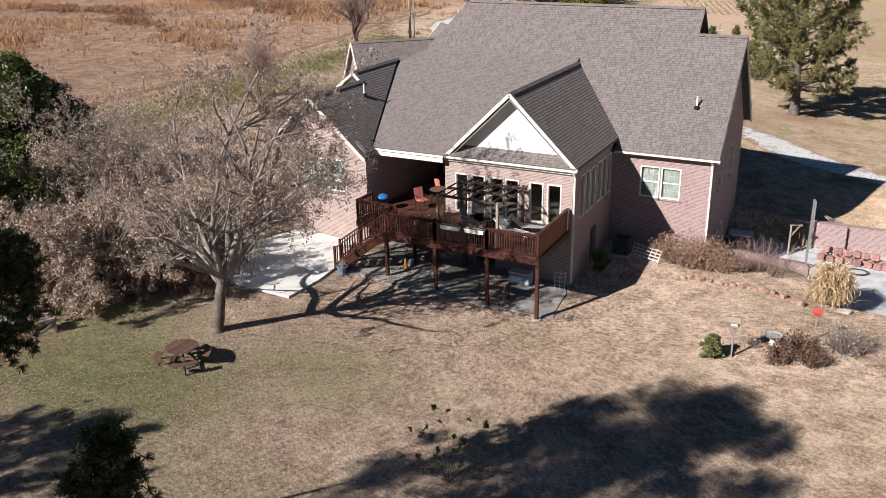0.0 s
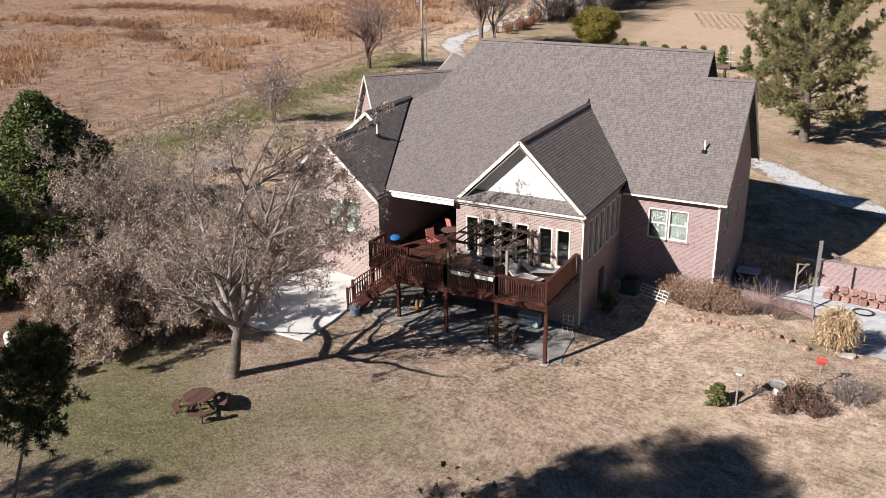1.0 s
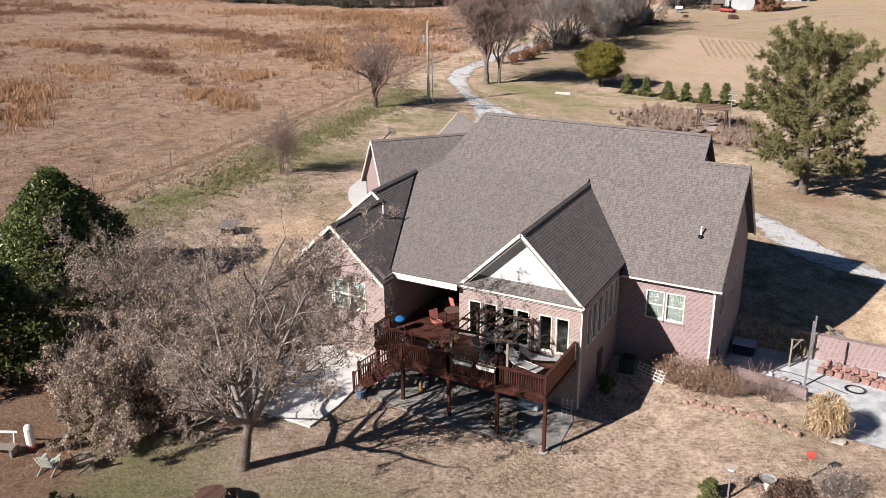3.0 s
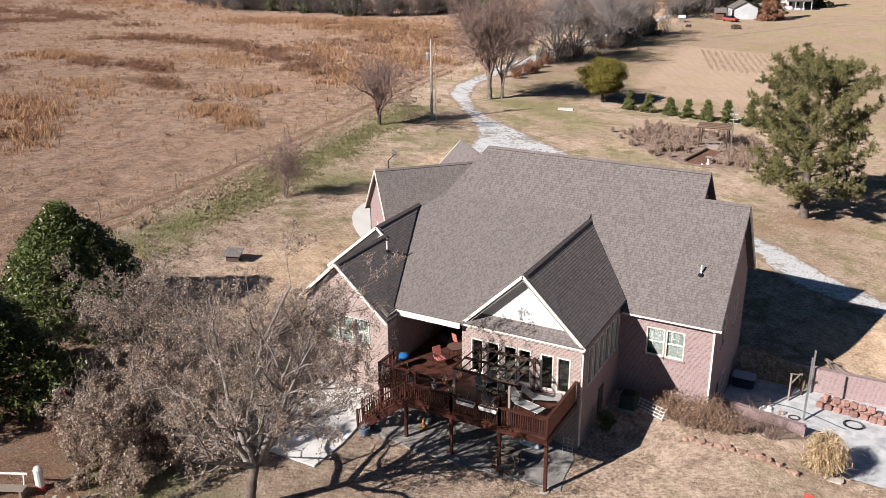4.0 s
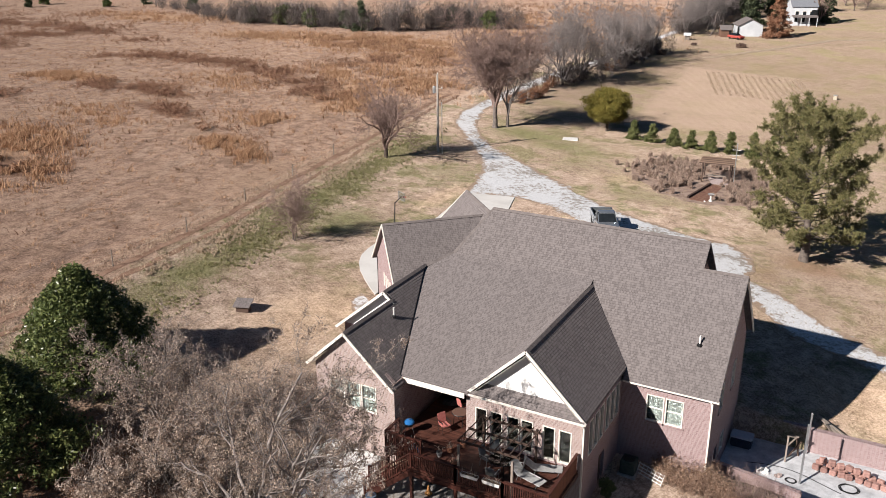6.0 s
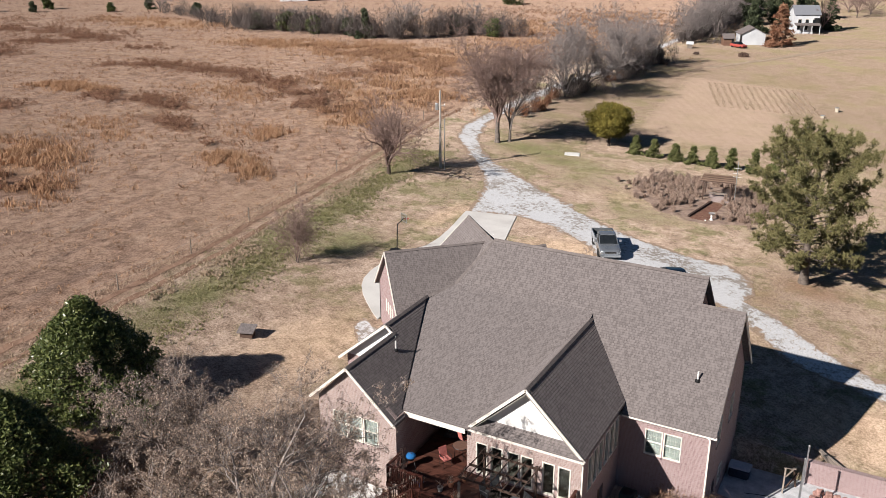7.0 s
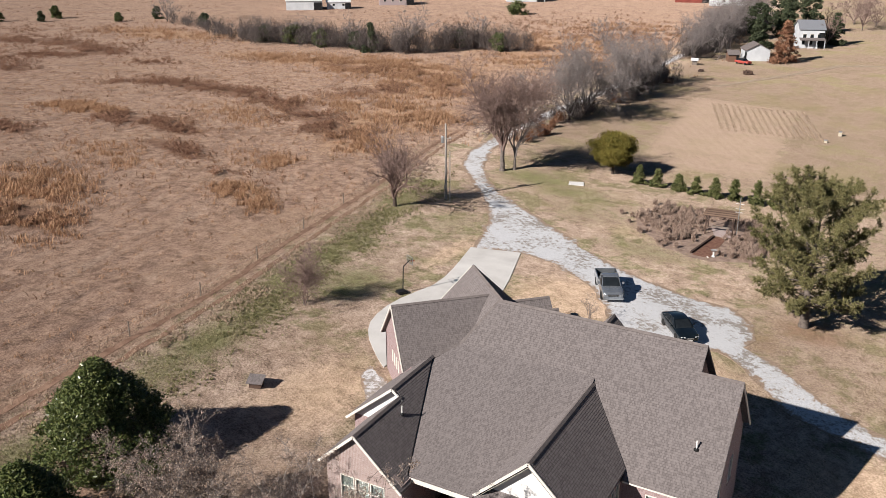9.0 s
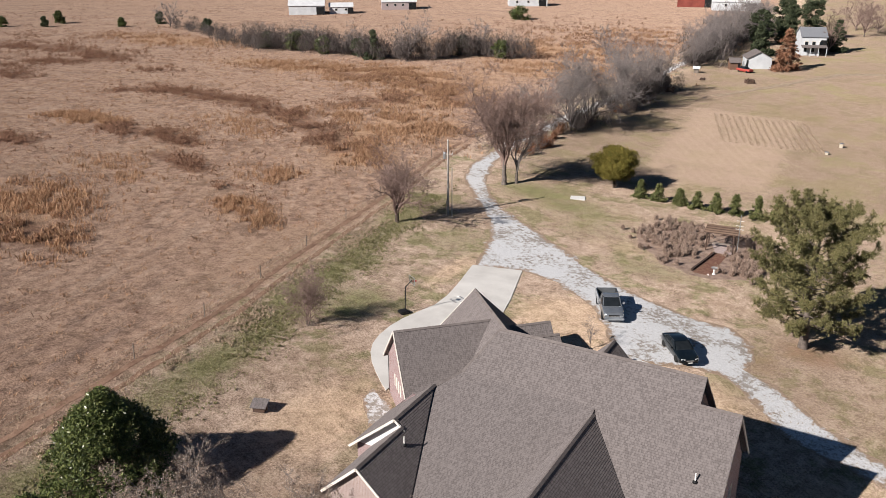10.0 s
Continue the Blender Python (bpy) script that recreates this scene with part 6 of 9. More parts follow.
TWIG_TAN = plain("tan dry stems", (0.20, 0.13, 0.095), (0.42, 0.30, 0.225), 3.0, 0.95, 25.0, 0.2)
RUSTLEAF = island_mat("rusty dry shrub leaves", [(0.1, (0.12, 0.065, 0.045)), (0.5, (0.30, 0.19, 0.13)), (0.9, (0.48, 0.34, 0.25))], 0.85, 0.3, 0.15)
BROWNLEAF = island_mat("brown shrub leaves", [(0.1, (0.06, 0.03, 0.022)), (0.5, (0.15, 0.085, 0.06)), (0.9, (0.28, 0.18, 0.13))], 0.85, 0.3, 0.15)
for k, (x, y, h, w) in enumerate(((3.6, 8.9, 1.35, 1.3), (4.5, 8.7, 1.2, 1.2), (5.3, 8.9, 1.3, 1.3), (6.2, 9.0, 1.1, 1.2), (5.0, 9.6, 1.4, 1.2), (3.0, 9.3, 1.0, 1.0))):
    twig_shrub(x, y, h, w, 300 + k, "dry brown shrub against the brick wall", 150, 850, TWIG_TAN, leaf_mat=RUSTLEAF)
for k, (x, y, h, w) in enumerate(((6.9, 9.6, 1.8, 1.3), (7.6, 9.9, 1.8, 1.3), (8.3, 9.6, 1.5, 1.2))):
    twig_shrub(x, y, h, w, 320 + k, "leafless upright shrub with reddish twigs", 55, 0, TWIG_RED)
twig_shrub(10.2, 2.1, 0.85, 1.5, 330, "low dark brown shrub by the bird bath", 90, 1700, leaf_mat=BROWNLEAF)
twig_shrub(9.6, 1.3, 0.6, 1.0, 331, "low dark brown shrub by the bird bath", 50, 700, leaf_mat=BROWNLEAF)
twig_shrub(10.9, 1.6, 0.7, 1.1, 332, "low dark brown shrub in the lawn bed", 60, 800, leaf_mat=BROWNLEAF)
twig_shrub(12.0, 3.4, 1.2, 2.4, 333, "grey leafless shrub in the lawn bed", 190, 420)
twig_shrub(8.6, 2.3, 0.5, 0.8, 334, "pale dried stalks in the lawn bed", 40, 60)
clump_tree("boxwood_shrub", 7.25, 0.6, 0.95, 0.95, 335, "small rounded olive-green shrub", OLIVE, 60, 60, 0.035, 0.03, "dome", 0.02, aspect=0.6)
clump_tree("boxwood_shrub", 0.85, 6.1, 1.1, 0.95, 336, "green shrub beside the shaded wall", OLIVE, 50, 60, 0.04, 0.03, "round", 0.05, aspect=0.5)
twig_shrub(2.0, -12.4, 2.6, 0.35, 337, "thin sapling with a few olive leaves", 9, 260, BARK_D, OLIVE, "sapling", 0.055)
STALK = island_mat("dry corn leaves", [(0.1, (0.33, 0.225, 0.13)), (0.5, (0.55, 0.41, 0.25)), (0.9, (0.74, 0.60, 0.41))], 0.8, 0.2, 0.2)


def blades(r, n, x, y, spread, h0, h1, width, droop, mat, name, sheet_z=True, zoff=0.0):
    """Upright bent blades: two quads each."""
    px, py = x + r.normal(size=n) * spread[0], y + r.normal(size=n) * spread[1]
    return blade_mesh(r, px, py, h0, h1, width, droop, mat, name)


def blade_mesh(r, px, py, h0, h1, width, droop, mat, name, local=None):
    n = len(px)
    pz = ground_z(px, py) - 0.03 if local is None else np.zeros(n)
    a = r.uniform(0, 2 * math.pi, n)
    h = r.uniform(h0, h1, n)
    lean = r.normal(size=(n, 2)) * droop
    s = np.stack([np.cos(a), np.sin(a), np.zeros(n)], 1) * (width * r.uniform(0.6, 1.4, n))[:, None]
    p0 = np.stack([px, py, pz], 1)
    p1 = p0 + np.stack([lean[:, 0] * h * 0.35, lean[:, 1] * h * 0.35, h * 0.6], 1)
    p2 = p0 + np.stack([lean[:, 0] * h, lean[:, 1] * h, h * r.uniform(0.75, 1.0, n)], 1)
    v = np.stack([p0 - s, p0 + s, p1 - s * 0.8, p1 + s * 0.8, p2 - s * 0.25, p2 + s * 0.25], 1).reshape(-1, 3)
    base = np.arange(n)[:, None] * 6
    f = np.concatenate([base + [0, 1, 3, 2], base + [2, 3, 5, 4]], 1).reshape(-1, 4)
    me2 = bpy.data.meshes.new(name)
    me2.vertices.add(len(v))
    me2.vertices.foreach_set("co", v.ravel())
    me2.loops.add(f.size)
    me2.loops.foreach_set("vertex_index", f.ravel())
    me2.polygons.add(len(f))
    me2.polygons.foreach_set("loop_start", np.arange(0, f.size, 4))
    me2.update(calc_edges=True)
    me2.materials.append(mat)
    return me2


rg = np.random.default_rng(9)
cs = thing("corn_shock", "tied bundle of dry golden corn stalks", "corn stalks", (11.0, 9.0, g(10.4, 9.0)))
ob = new("stalk_mass", blade_mesh(rg, rg.normal(size=420) * 0.30, rg.normal(size=420) * 0.28, 0.8, 1.5, 0.017, 0.30, STALK, "stalk_mass", True))
ob.parent = cs
k = 1700
ang, hh = rg.uniform(0, 2 * math.pi, k), rg.uniform(0.25, 1.6, k)
rad = (0.36 + 0.20 * np.sin(np.clip(hh / 1.9, 0, 1) * 2.6)) * rg.uniform(0.4, 1.15, k) * (1 + 0.22 * np.sin(3 * ang + 2.2 * hh))
cc = np.stack([np.cos(ang) * rad, np.sin(ang) * rad, hh], 1)
# husks that arch out from the stalks and hang down, three pieces to each
dn = np.stack([np.cos(ang), np.sin(ang), np.full(k, 0.5)], 1) + rg.normal(size=(k, 3)) * 0.6
ls = rg.uniform(0.04, 0.14, (k, 1))
hc, hu, hv = [], [], []
for bend in (1.1, 1.3, 0.9):
    dn /= np.linalg.norm(dn, axis=1)[:, None]
    sw = np.cross(dn, rg.normal(size=(k, 3)) * 0.4 + (0.3, 0.2, 0.1))
    sw /= np.linalg.norm(sw, axis=1)[:, None]
    hc.append(cc + dn * ls)
    hu.append(dn * ls)
    hv.append(sw * rg.uniform(0.008, 0.022, (k, 1)))
    cc = cc + dn * ls * 1.9
    dn = dn - np.array((0, 0, bend)) + rg.normal(size=(k, 3)) * 0.65
hc = np.concatenate(hc)
hc[:, 2] = np.maximum(hc[:, 2], 0.06)
ob = new("husk", quads_mesh("husk", hc, np.concatenate(hu), np.concatenate(hv), STALK))
ob.parent = cs
ob = new("fallen_straw", blade_mesh(rg, rg.normal(size=160) * 0.75 - 0.5, rg.normal(size=160) * 0.45, 0.15, 0.35, 0.03, 1.6, STALK, "fallen_straw", True))
ob.parent = cs
tagged(ob, kind="stuff")

slab_rock = new("flat_stone", stone_mesh("flat_stone", 0.75, 0.45, 0.16, 221, plain("pale flat stone", (0.36, 0.32, 0.28), (0.56, 0.51, 0.46), 4.0, 0.95, 20.0, 0.6), 0.10))
slab_rock.matrix_world = pose(11.55, 8.45, g(11.55, 8.45) - 0.03, 0, 0, 10)
tagged(slab_rock, "pale flat stone at the foot of the corn stalks", "rock")

# ---- lawn bed things ----
bf = thing("bird_feeder", "small wooden bird feeder on a thin post", "bird feeder", (7.93, 0.95, g(7.93, 0.95)))
part("post", Soup().box(-0.035, 0.035, -0.035, 0.035, -0.1, 1.35), GREYWOOD, bf)
part("tray", Soup().box(-0.2, 0.2, -0.16, 0.16, 1.35, 1.40), GREYWOOD, bf)
part("box", Soup().box(-0.12, 0.12, -0.09, 0.09, 1.40, 1.60), TRIM, bf)
part("roof", Soup().slab([(-0.24, -0.2, 1.58), (0.24, -0.2, 1.58), (0.24, 0, 1.72), (-0.24, 0, 1.72)], 0.02).slab([(-0.24, 0, 1.72), (0.24, 0, 1.72), (0.24, 0.2, 1.58), (-0.24, 0.2, 1.58)], 0.02), GREYWOOD, bf)
RED = plain("faded red paint", (0.30, 0.045, 0.035), (0.46, 0.09, 0.07), 6.0, 0.6)
bh = thing("birdhouse", "red birdhouse on a grey post", "birdhouse", (10.72, 3.97, g(10.72, 3.97)))
part("post", Soup().box(-0.035, 0.035, -0.035, 0.035, -0.1, 1.06), GREYWOOD, bh)
part("box", Soup().box(-0.14, 0.14, -0.11, 0.11, 1.06, 1.28), RED, bh)
part("roof", Soup().slab([(-0.2, -0.19, 1.25), (0.2, -0.19, 1.25), (0.2, 0, 1.38), (-0.2, 0, 1.38)], 0.02).slab([(-0.2, 0, 1.38), (0.2, 0, 1.38), (0.2, 0.19, 1.25), (-0.2, 0.19, 1.25)], 0.02), RED, bh)


def bird_bath(x, y, label):
    t = thing("bird_bath", label, "bird bath", (x, y, g(x, y)))
    part("pedestal", Soup().lathe([(0.20, -0.05), (0.20, 0.06), (0.12, 0.12), (0.085, 0.3), (0.11, 0.45), (0.085, 0.6), (0.14, 0.68)], 14), WHITEPLASTIC, t, smooth=False)
    part("basin", Soup().lathe([(0.12, 0.66), (0.30, 0.72), (0.36, 0.80), (0.34, 0.80), (0.26, 0.745), (0.02, 0.73)], 18), CONCRETE_D, t)
    return t


bird_bath(9.3, 2.05, "pale stone bird bath with a wide basin")

pt = thing("picnic_table", "weathered round wooden picnic table with curved benches", "table", (-9.25, -11.2, g(-9.25, -11.2)))
pt.scale = (0.76, 0.76, 0.94)
OLDWOOD = wood_mat("brown weathered table boards", (0.055, 0.03, 0.024), (0.16, 0.088, 0.066), 0.85)
n = 9
for k in range(n):
    x = -0.72 + k * 0.16
    h = math.sqrt(max(0.02, 0.76**2 - (x + 0.08) ** 2))
    part("board", Soup().box(x + 0.006, x + 0.154, -h, h, 0.72, 0.755), OLDWOOD, pt)
for k in range(4):
    a0 = math.pi / 2 * k + 0.25
    so = Soup()
    ring = [(math.cos(a0 + t * 1.07) * rr, math.sin(a0 + t * 1.07) * rr) for rr in (1.0, 1.32) for t in np.linspace(0, 1, 7)]
    so.add([(x, y, z) for z in (0.42, 0.455) for x, y in ring], [(i, i + 1, i + 8, i + 7) for i in range(6)] + [(i + 14, i + 21, i + 22, i + 15) for i in range(6)] + [(i, i + 14, i + 15, i + 1) for i in range(6)] + [(i + 7, i + 8, i + 22, i + 21) for i in range(6)] + [(0, 7, 21, 14), (6, 20, 27, 13)])
    part("bench", so, OLDWOOD, pt, "curved bench board")
    a = a0 + 0.53
    part("leg", Soup().beam((0.15 * math.cos(a), 0.15 * math.sin(a), 0.70), (0.62 * math.cos(a), 0.62 * math.sin(a), 0.0), 0.09, 0.09), OLDWOOD, pt)
    part("bench_bearer", Soup().beam((0.2 * math.cos(a), 0.2 * math.sin(a), 0.38), (1.3 * math.cos(a), 1.3 * math.sin(a), 0.38), 0.07, 0.07), OLDWOOD, pt)
    part("leg", Soup().beam((1.15 * math.cos(a), 1.15 * math.sin(a), 0.0), (1.15 * math.cos(a), 1.15 * math.sin(a), 0.36), 0.08, 0.08), OLDWOOD, pt)


def lawn_chair(x, y, rz, mat, label, group=""):
    t = thing("lawn_chair", label, "chair", (x, y, g(x, y)), rz, group)
    for k in range(5):
        part("seat_slat", Soup().box(-0.26, 0.26, -0.25 + 0.105 * k, -0.16 + 0.105 * k, 0.34 + 0.012 * (4 - k), 0.36 + 0.012 * (4 - k)), mat, t)
        part("back_slat", Soup().beam((-0.22 + 0.11 * k, 0.27, 0.32), (-0.26 + 0.13 * k, 0.52, 0.98 - 0.04 * abs(k - 2)), 0.095, 0.02), mat, t)
    for s in (-0.3, 0.3):
        part("arm", Soup().box(s - 0.06, s + 0.06, -0.32, 0.36, 0.56, 0.585), mat, t)
        part("leg", Soup().box(s - 0.02, s + 0.02, -0.28, -0.2, 0.0, 0.56), mat, t)
        part("leg", Soup().beam((s, -0.24, 0.34), (s, 0.5, 0.0), 0.03, 0.1), mat, t)
    return t


lawn_chair(-16.3, -12.8, 200, plain("pale green plastic", (0.42, 0.44, 0.39), (0.55, 0.57, 0.51)), "pale green slatted lawn chair on leaf litter")
lawn_chair(-15.2, -12.0, 150, GREYWOOD, "weathered grey lawn chair under the trees")
cyl = thing("propane_tank", "upright white tank with a red base", "tank", (-18.2, -12.2, g(-18.2, -12.2)))
part("body", Soup().lathe([(0.19, 0.2), (0.19, 1.0), (0.12, 1.12), (0.05, 1.16)], 14), WHITEPLASTIC, cyl)
part("base", Soup().lathe([(0.24, 0), (0.24, 0.14), (0.19, 0.2)], 14), RED, cyl)
bench = thing("garden_bench", "low grey bench with a white rail", "bench", (-18.9, -13.2, g(-18.9, -13.2)), 25)
part("seat", Soup().box(-0.75, 0.75, -0.22, 0.22, 0.38, 0.44), GREYWOOD, bench)
for s in (-0.6, 0.6):
    part("leg", Soup().box(s - 0.05, s + 0.05, -0.2, 0.2, 0, 0.38), GREYWOOD, bench)
    part("back_post", Soup().beam((s, 0.2, 0.4), (s, 0.3, 0.95), 0.04, 0.04), WHITEPLASTIC, bench)
part("back_rail", Soup().beam((-0.75, 0.3, 0.93), (0.75, 0.3, 0.93), 0.04, 0.09), WHITEPLASTIC, bench)

trel = thing("trellis", "white lattice panel lying by the shrubs", "trellis", (2.35, 8.55, g(2.35, 8.55) + 0.02), -22)
for k in range(4):
    part("slat", Soup().beam((-0.85, 0.1 * k, 0.08 + 0.14 * k), (0.85, 0.1 * k, 0.08 + 0.14 * k), 0.02, 0.04), WHITEPLASTIC, trel)
for k in range(7):
    part("slat", Soup().beam((-0.8 + 0.27 * k, -0.02, 0.0), (-0.8 + 0.27 * k, 0.34, 0.56), 0.035, 0.02), WHITEPLASTIC, trel)
ac = thing("air_conditioner", "dark green-grey air conditioner unit in the shade", "air conditioner", (1.25, 8.6, g(1.25, 8.6)))
part("pad", Soup().box(-0.5, 0.5, -0.5, 0.5, -0.05, 0.08), CONCRETE_D, ac)
part("cabinet", Soup().box(-0.4, 0.4, -0.4, 0.4, 0.08, 0.88, bevel=0.03), plain("dark green paint", (0.03, 0.045, 0.04), (0.06, 0.075, 0.065)), ac)
part("fan_guard", Soup().lathe([(0.34, 0.88), (0.34, 0.90), (0.30, 0.92), (0.05, 0.93)], 16), DARKMETAL, ac)


# ---- deck furniture ----
DZ = DECK_Z + 0.006
perg = thing("pergola", "dark slatted timber pergola over the deck", "pergola", (0, 0, 0))
for x, y, h in ((-4.72, 0.12, 4.62), (-1.90, 0.12, 4.58), (-4.95, 3.35, 4.45), (-2.05, 3.35, 4.45)):
    part("post", Soup().box(x - 0.055, x + 0.055, y - 0.055, y + 0.055, DZ, h, bevel=0.006), GREYWOOD if y < 1 else DARKWOOD, perg)
for y in (0.9, 2.1, 3.35):
    part("beam", Soup().beam((-5.2, y, 4.30), (-1.85, y, 4.30), 0.05, 0.12), DARKWOOD, perg)
for k in range(9):
    x = -5.1 + k * 0.39
    part("slat", Soup().beam((x, 0.75, 4.385), (x + 0.06, 3.55, 4.385), 0.045, 0.05), DARKWOOD, perg)
CORAL = plain("coral red cushion", (0.40, 0.12, 0.105), (0.55, 0.215, 0.19), 8.0, 0.85)


def patio_chair(x, y, rz, mat, frame_mat, label, group, z=DZ):
    t = thing("patio_chair", label, "chair", (x, y, z), rz, group)
    part("seat", Soup().box(-0.24, 0.24, -0.24, 0.24, 0.40, 0.45, bevel=0.015), mat, t)
    part("backrest", Soup().box(-0.24, 0.24, -0.02, 0.02, 0.0, 0.55, pose(0, 0.25, 0.45, -12), bevel=0.015), mat, t)
    for sx in (-0.25, 0.25):
        for sy in (-0.22, 0.22):
            part("leg", Soup().tube((sx, sy, 0), (sx, sy * 0.9, 0.42), 0.014, sides=6), frame_mat, t)
        part("armrest", Soup().beam((sx, -0.22, 0.64), (sx, 0.27, 0.64), 0.045, 0.025), frame_mat, t)
        part("arm_post", Soup().tube((sx, -0.22, 0.42), (sx, -0.22, 0.64), 0.012, sides=6), frame_mat, t)
    return t


patio_chair(-7.45, 5.95, 150, CORAL, DARKMETAL, "coral red cushioned metal chair on the deck", "red deck chairs")
patio_chair(-7.45, 3.75, 60, CORAL, DARKMETAL, "coral red cushioned metal chair on the deck", "red deck chairs")


def round_table(x, y, r, mat, label, parasol=False):
    t = thing("patio_table", label, "table", (x, y, DZ))
    part("tabletop", Soup().lathe([(r, 0.70), (r, 0.72), (r - 0.02, 0.725)], 24), mat, t)
    part("rim", Soup().lathe([(r + 0.02, 0.69), (r + 0.025, 0.71), (r + 0.01, 0.73), (r, 0.69)], 24), DARKMETAL, t)
    for k in range(4):
        a = math.pi / 4 + k * math.pi / 2
        part("leg", Soup().tube((math.cos(a) * r * 0.75, math.sin(a) * r * 0.75, 0.70), (math.cos(a) * r * 0.85, math.sin(a) * r * 0.85, 0), 0.017, sides=6), DARKMETAL, t)
    if parasol:
        part("pole", Soup().tube((0, 0, 0), (0, 0, 1.05), 0.02, sides=8), STEEL, t, "bare parasol pole")
    return t


round_table(-7.1, 4.85, 0.45, OLDWOOD, "round brown table on the porch")
round_table(-3.3, 1.85, 0.58, GLASS, "round glass-topped table with a bare parasol pole", True)
for k, (dx, dy) in enumerate(((0.9, 0.1), (-0.85, 0.2), (0.0, -0.9), (-0.6, 0.75))):
    patio_chair(-3.3 + dx, 1.85 + dy, math.degrees(math.atan2(dy, dx)) - 90, plain("grey mesh sling", (0.14, 0.14, 0.135), (0.24, 0.24, 0.23)), STEEL, "grey mesh patio chair round the glass table", "glass table chairs")


def lounger(x, y, rz, label):
    t = thing("sun_lounger", label, "lounger", (x, y, DZ), rz, "silver loungers")
    for s in (-0.3, 0.3):
        part("frame_rail", Soup().tube((s, -0.9, 0.32), (s, 0.45, 0.32), 0.016, sides=6), STEEL, t)
        part("back_rail", Soup().tube((s, 0.45, 0.32), (s, 1.0, 0.78), 0.016, sides=6), STEEL, t)
        for y2 in (-0.75, 0.4):
            part("leg", Soup().tube((s, y2, 0.32), (s, y2 + 0.12, 0.0), 0.014, sides=6), STEEL, t)
    cloth = plain("pale grey sling cloth", (0.26, 0.265, 0.26), (0.40, 0.40, 0.395), 4.0, 0.6)
    so = Soup()
    pr = [(-0.9, 0.325), (-0.5, 0.30), (0.0, 0.29), (0.45, 0.33), (0.75, 0.56), (1.0, 0.79)]
    so.add([(sx, yy, zz + dz) for dz in (0.0, 0.012) for yy, zz in pr for sx in (-0.29, 0.29)], [(2 * i, 2 * i + 1, 2 * i + 3, 2 * i + 2) for i in range(5)] + [(2 * i + 12, 2 * i + 14, 2 * i + 15, 2 * i + 13) for i in range(5)])
    part("sling", so, cloth, t)
    return t


lounger(-1.75, 1.75, 75, "silver framed lounger with a pale sling on the deck")
lounger(-1.35, 2.75, 110, "silver framed lounger with a pale sling on the deck")
LITTERBOX = plain("soil and dead plants", (0.05, 0.035, 0.025), (0.15, 0.10, 0.07), 20.0, 0.95)
for k, x in enumerate((-3.95, -2.8)):
    pl = thing("planter_box", "white window-box planter hung on the deck rail", "planter", (x, -0.22, DECK_Z + 0.72), group="rail planters")
    part("box", Soup().add([(sx * (0.46 if z else 0.42), sy * (0.11 if z else 0.08), z) for z in (0.0, 0.2) for sx, sy in ((-1, -1), (1, -1), (1, 1), (-1, 1))], [(0, 3, 2, 1), (0, 1, 5, 4), (1, 2, 6, 5), (2, 3, 7, 6), (3, 0, 4, 7)]), WHITEPLASTIC, pl)
    part("soil", Soup().box(-0.43, 0.43, -0.095, 0.095, 0.13, 0.17), LITTERBOX, pl)
    rr = np.random.default_rng(k)
    ob = new("dead_plant", blade_mesh(rr, rr.uniform(-0.4, 0.4, 60), rr.uniform(-0.08, 0.08, 60), 0.12, 0.35, 0.008, 0.6, DRYLEAF, "dead_plant", True))
    ob.parent = pl
    ob.location = (0, 0, 0.16)
BLUE = plain("bright blue enamel", (0.015, 0.10, 0.30), (0.03, 0.17, 0.42), 3.0, 0.3)
gr = thing("kettle_grill", "dark kettle grill with a blue enamel lid on the porch", "grill", (-9.05, 2.75, DZ))
part("bowl", Soup().lathe([(0.05, 0.40), (0.2, 0.45), (0.28, 0.58), (0.29, 0.63)], 18), DARKMETAL, gr)
part("lid", Soup().lathe([(0.295, 0.64), (0.27, 0.72), (0.17, 0.79), (0.03, 0.82)], 18), BLUE, gr)
part("handle", Soup().tube((-0.07, 0, 0.835), (0.07, 0, 0.835), 0.015, sides=6), DARKWOOD, gr)
for k in range(3):
    a = 2.1 * k
    part("leg", Soup().tube((0.16 * math.cos(a), 0.16 * math.sin(a), 0.46), (0.3 * math.cos(a), 0.3 * math.sin(a), 0), 0.012, sides=6), STEEL, gr)
cov = lumps("grill_cover", -8.5, 6.4, DZ, 6, 0.5, plain("dark grey vinyl cover", (0.03, 0.033, 0.035), (0.07, 0.075, 0.08), 3.0, 0.5), "dark covered furniture at the back of the porch", "cover", 8)
TERRA = plain("terracotta pot", (0.30, 0.12, 0.07), (0.42, 0.20, 0.12), 6.0, 0.8)


def pot(x, y, z, r, h, mat, label, seed, group="deck pots"):
    t = thing("plant_pot", label, "plant pot", (x, y, z), group=group)
    part("pot", Soup().lathe([(r * 0.7, 0), (r * 0.95, h * 0.85), (r * 1.06, h * 0.86), (r * 1.06, h), (r * 0.92, h), (r * 0.9, h * 0.9), (0.01, h * 0.88)], 14), mat, t)
    rr = np.random.default_rng(seed)
    ob = new("dead_plant", blade_mesh(rr, rr.normal(size=40) * r * 0.4, rr.normal(size=40) * r * 0.4, 0.1, 0.4, 0.01, 0.6, DRYLEAF, "dead_plant", True))
    ob.parent = t
    ob.location = (0, 0, h * 0.88)
    return t


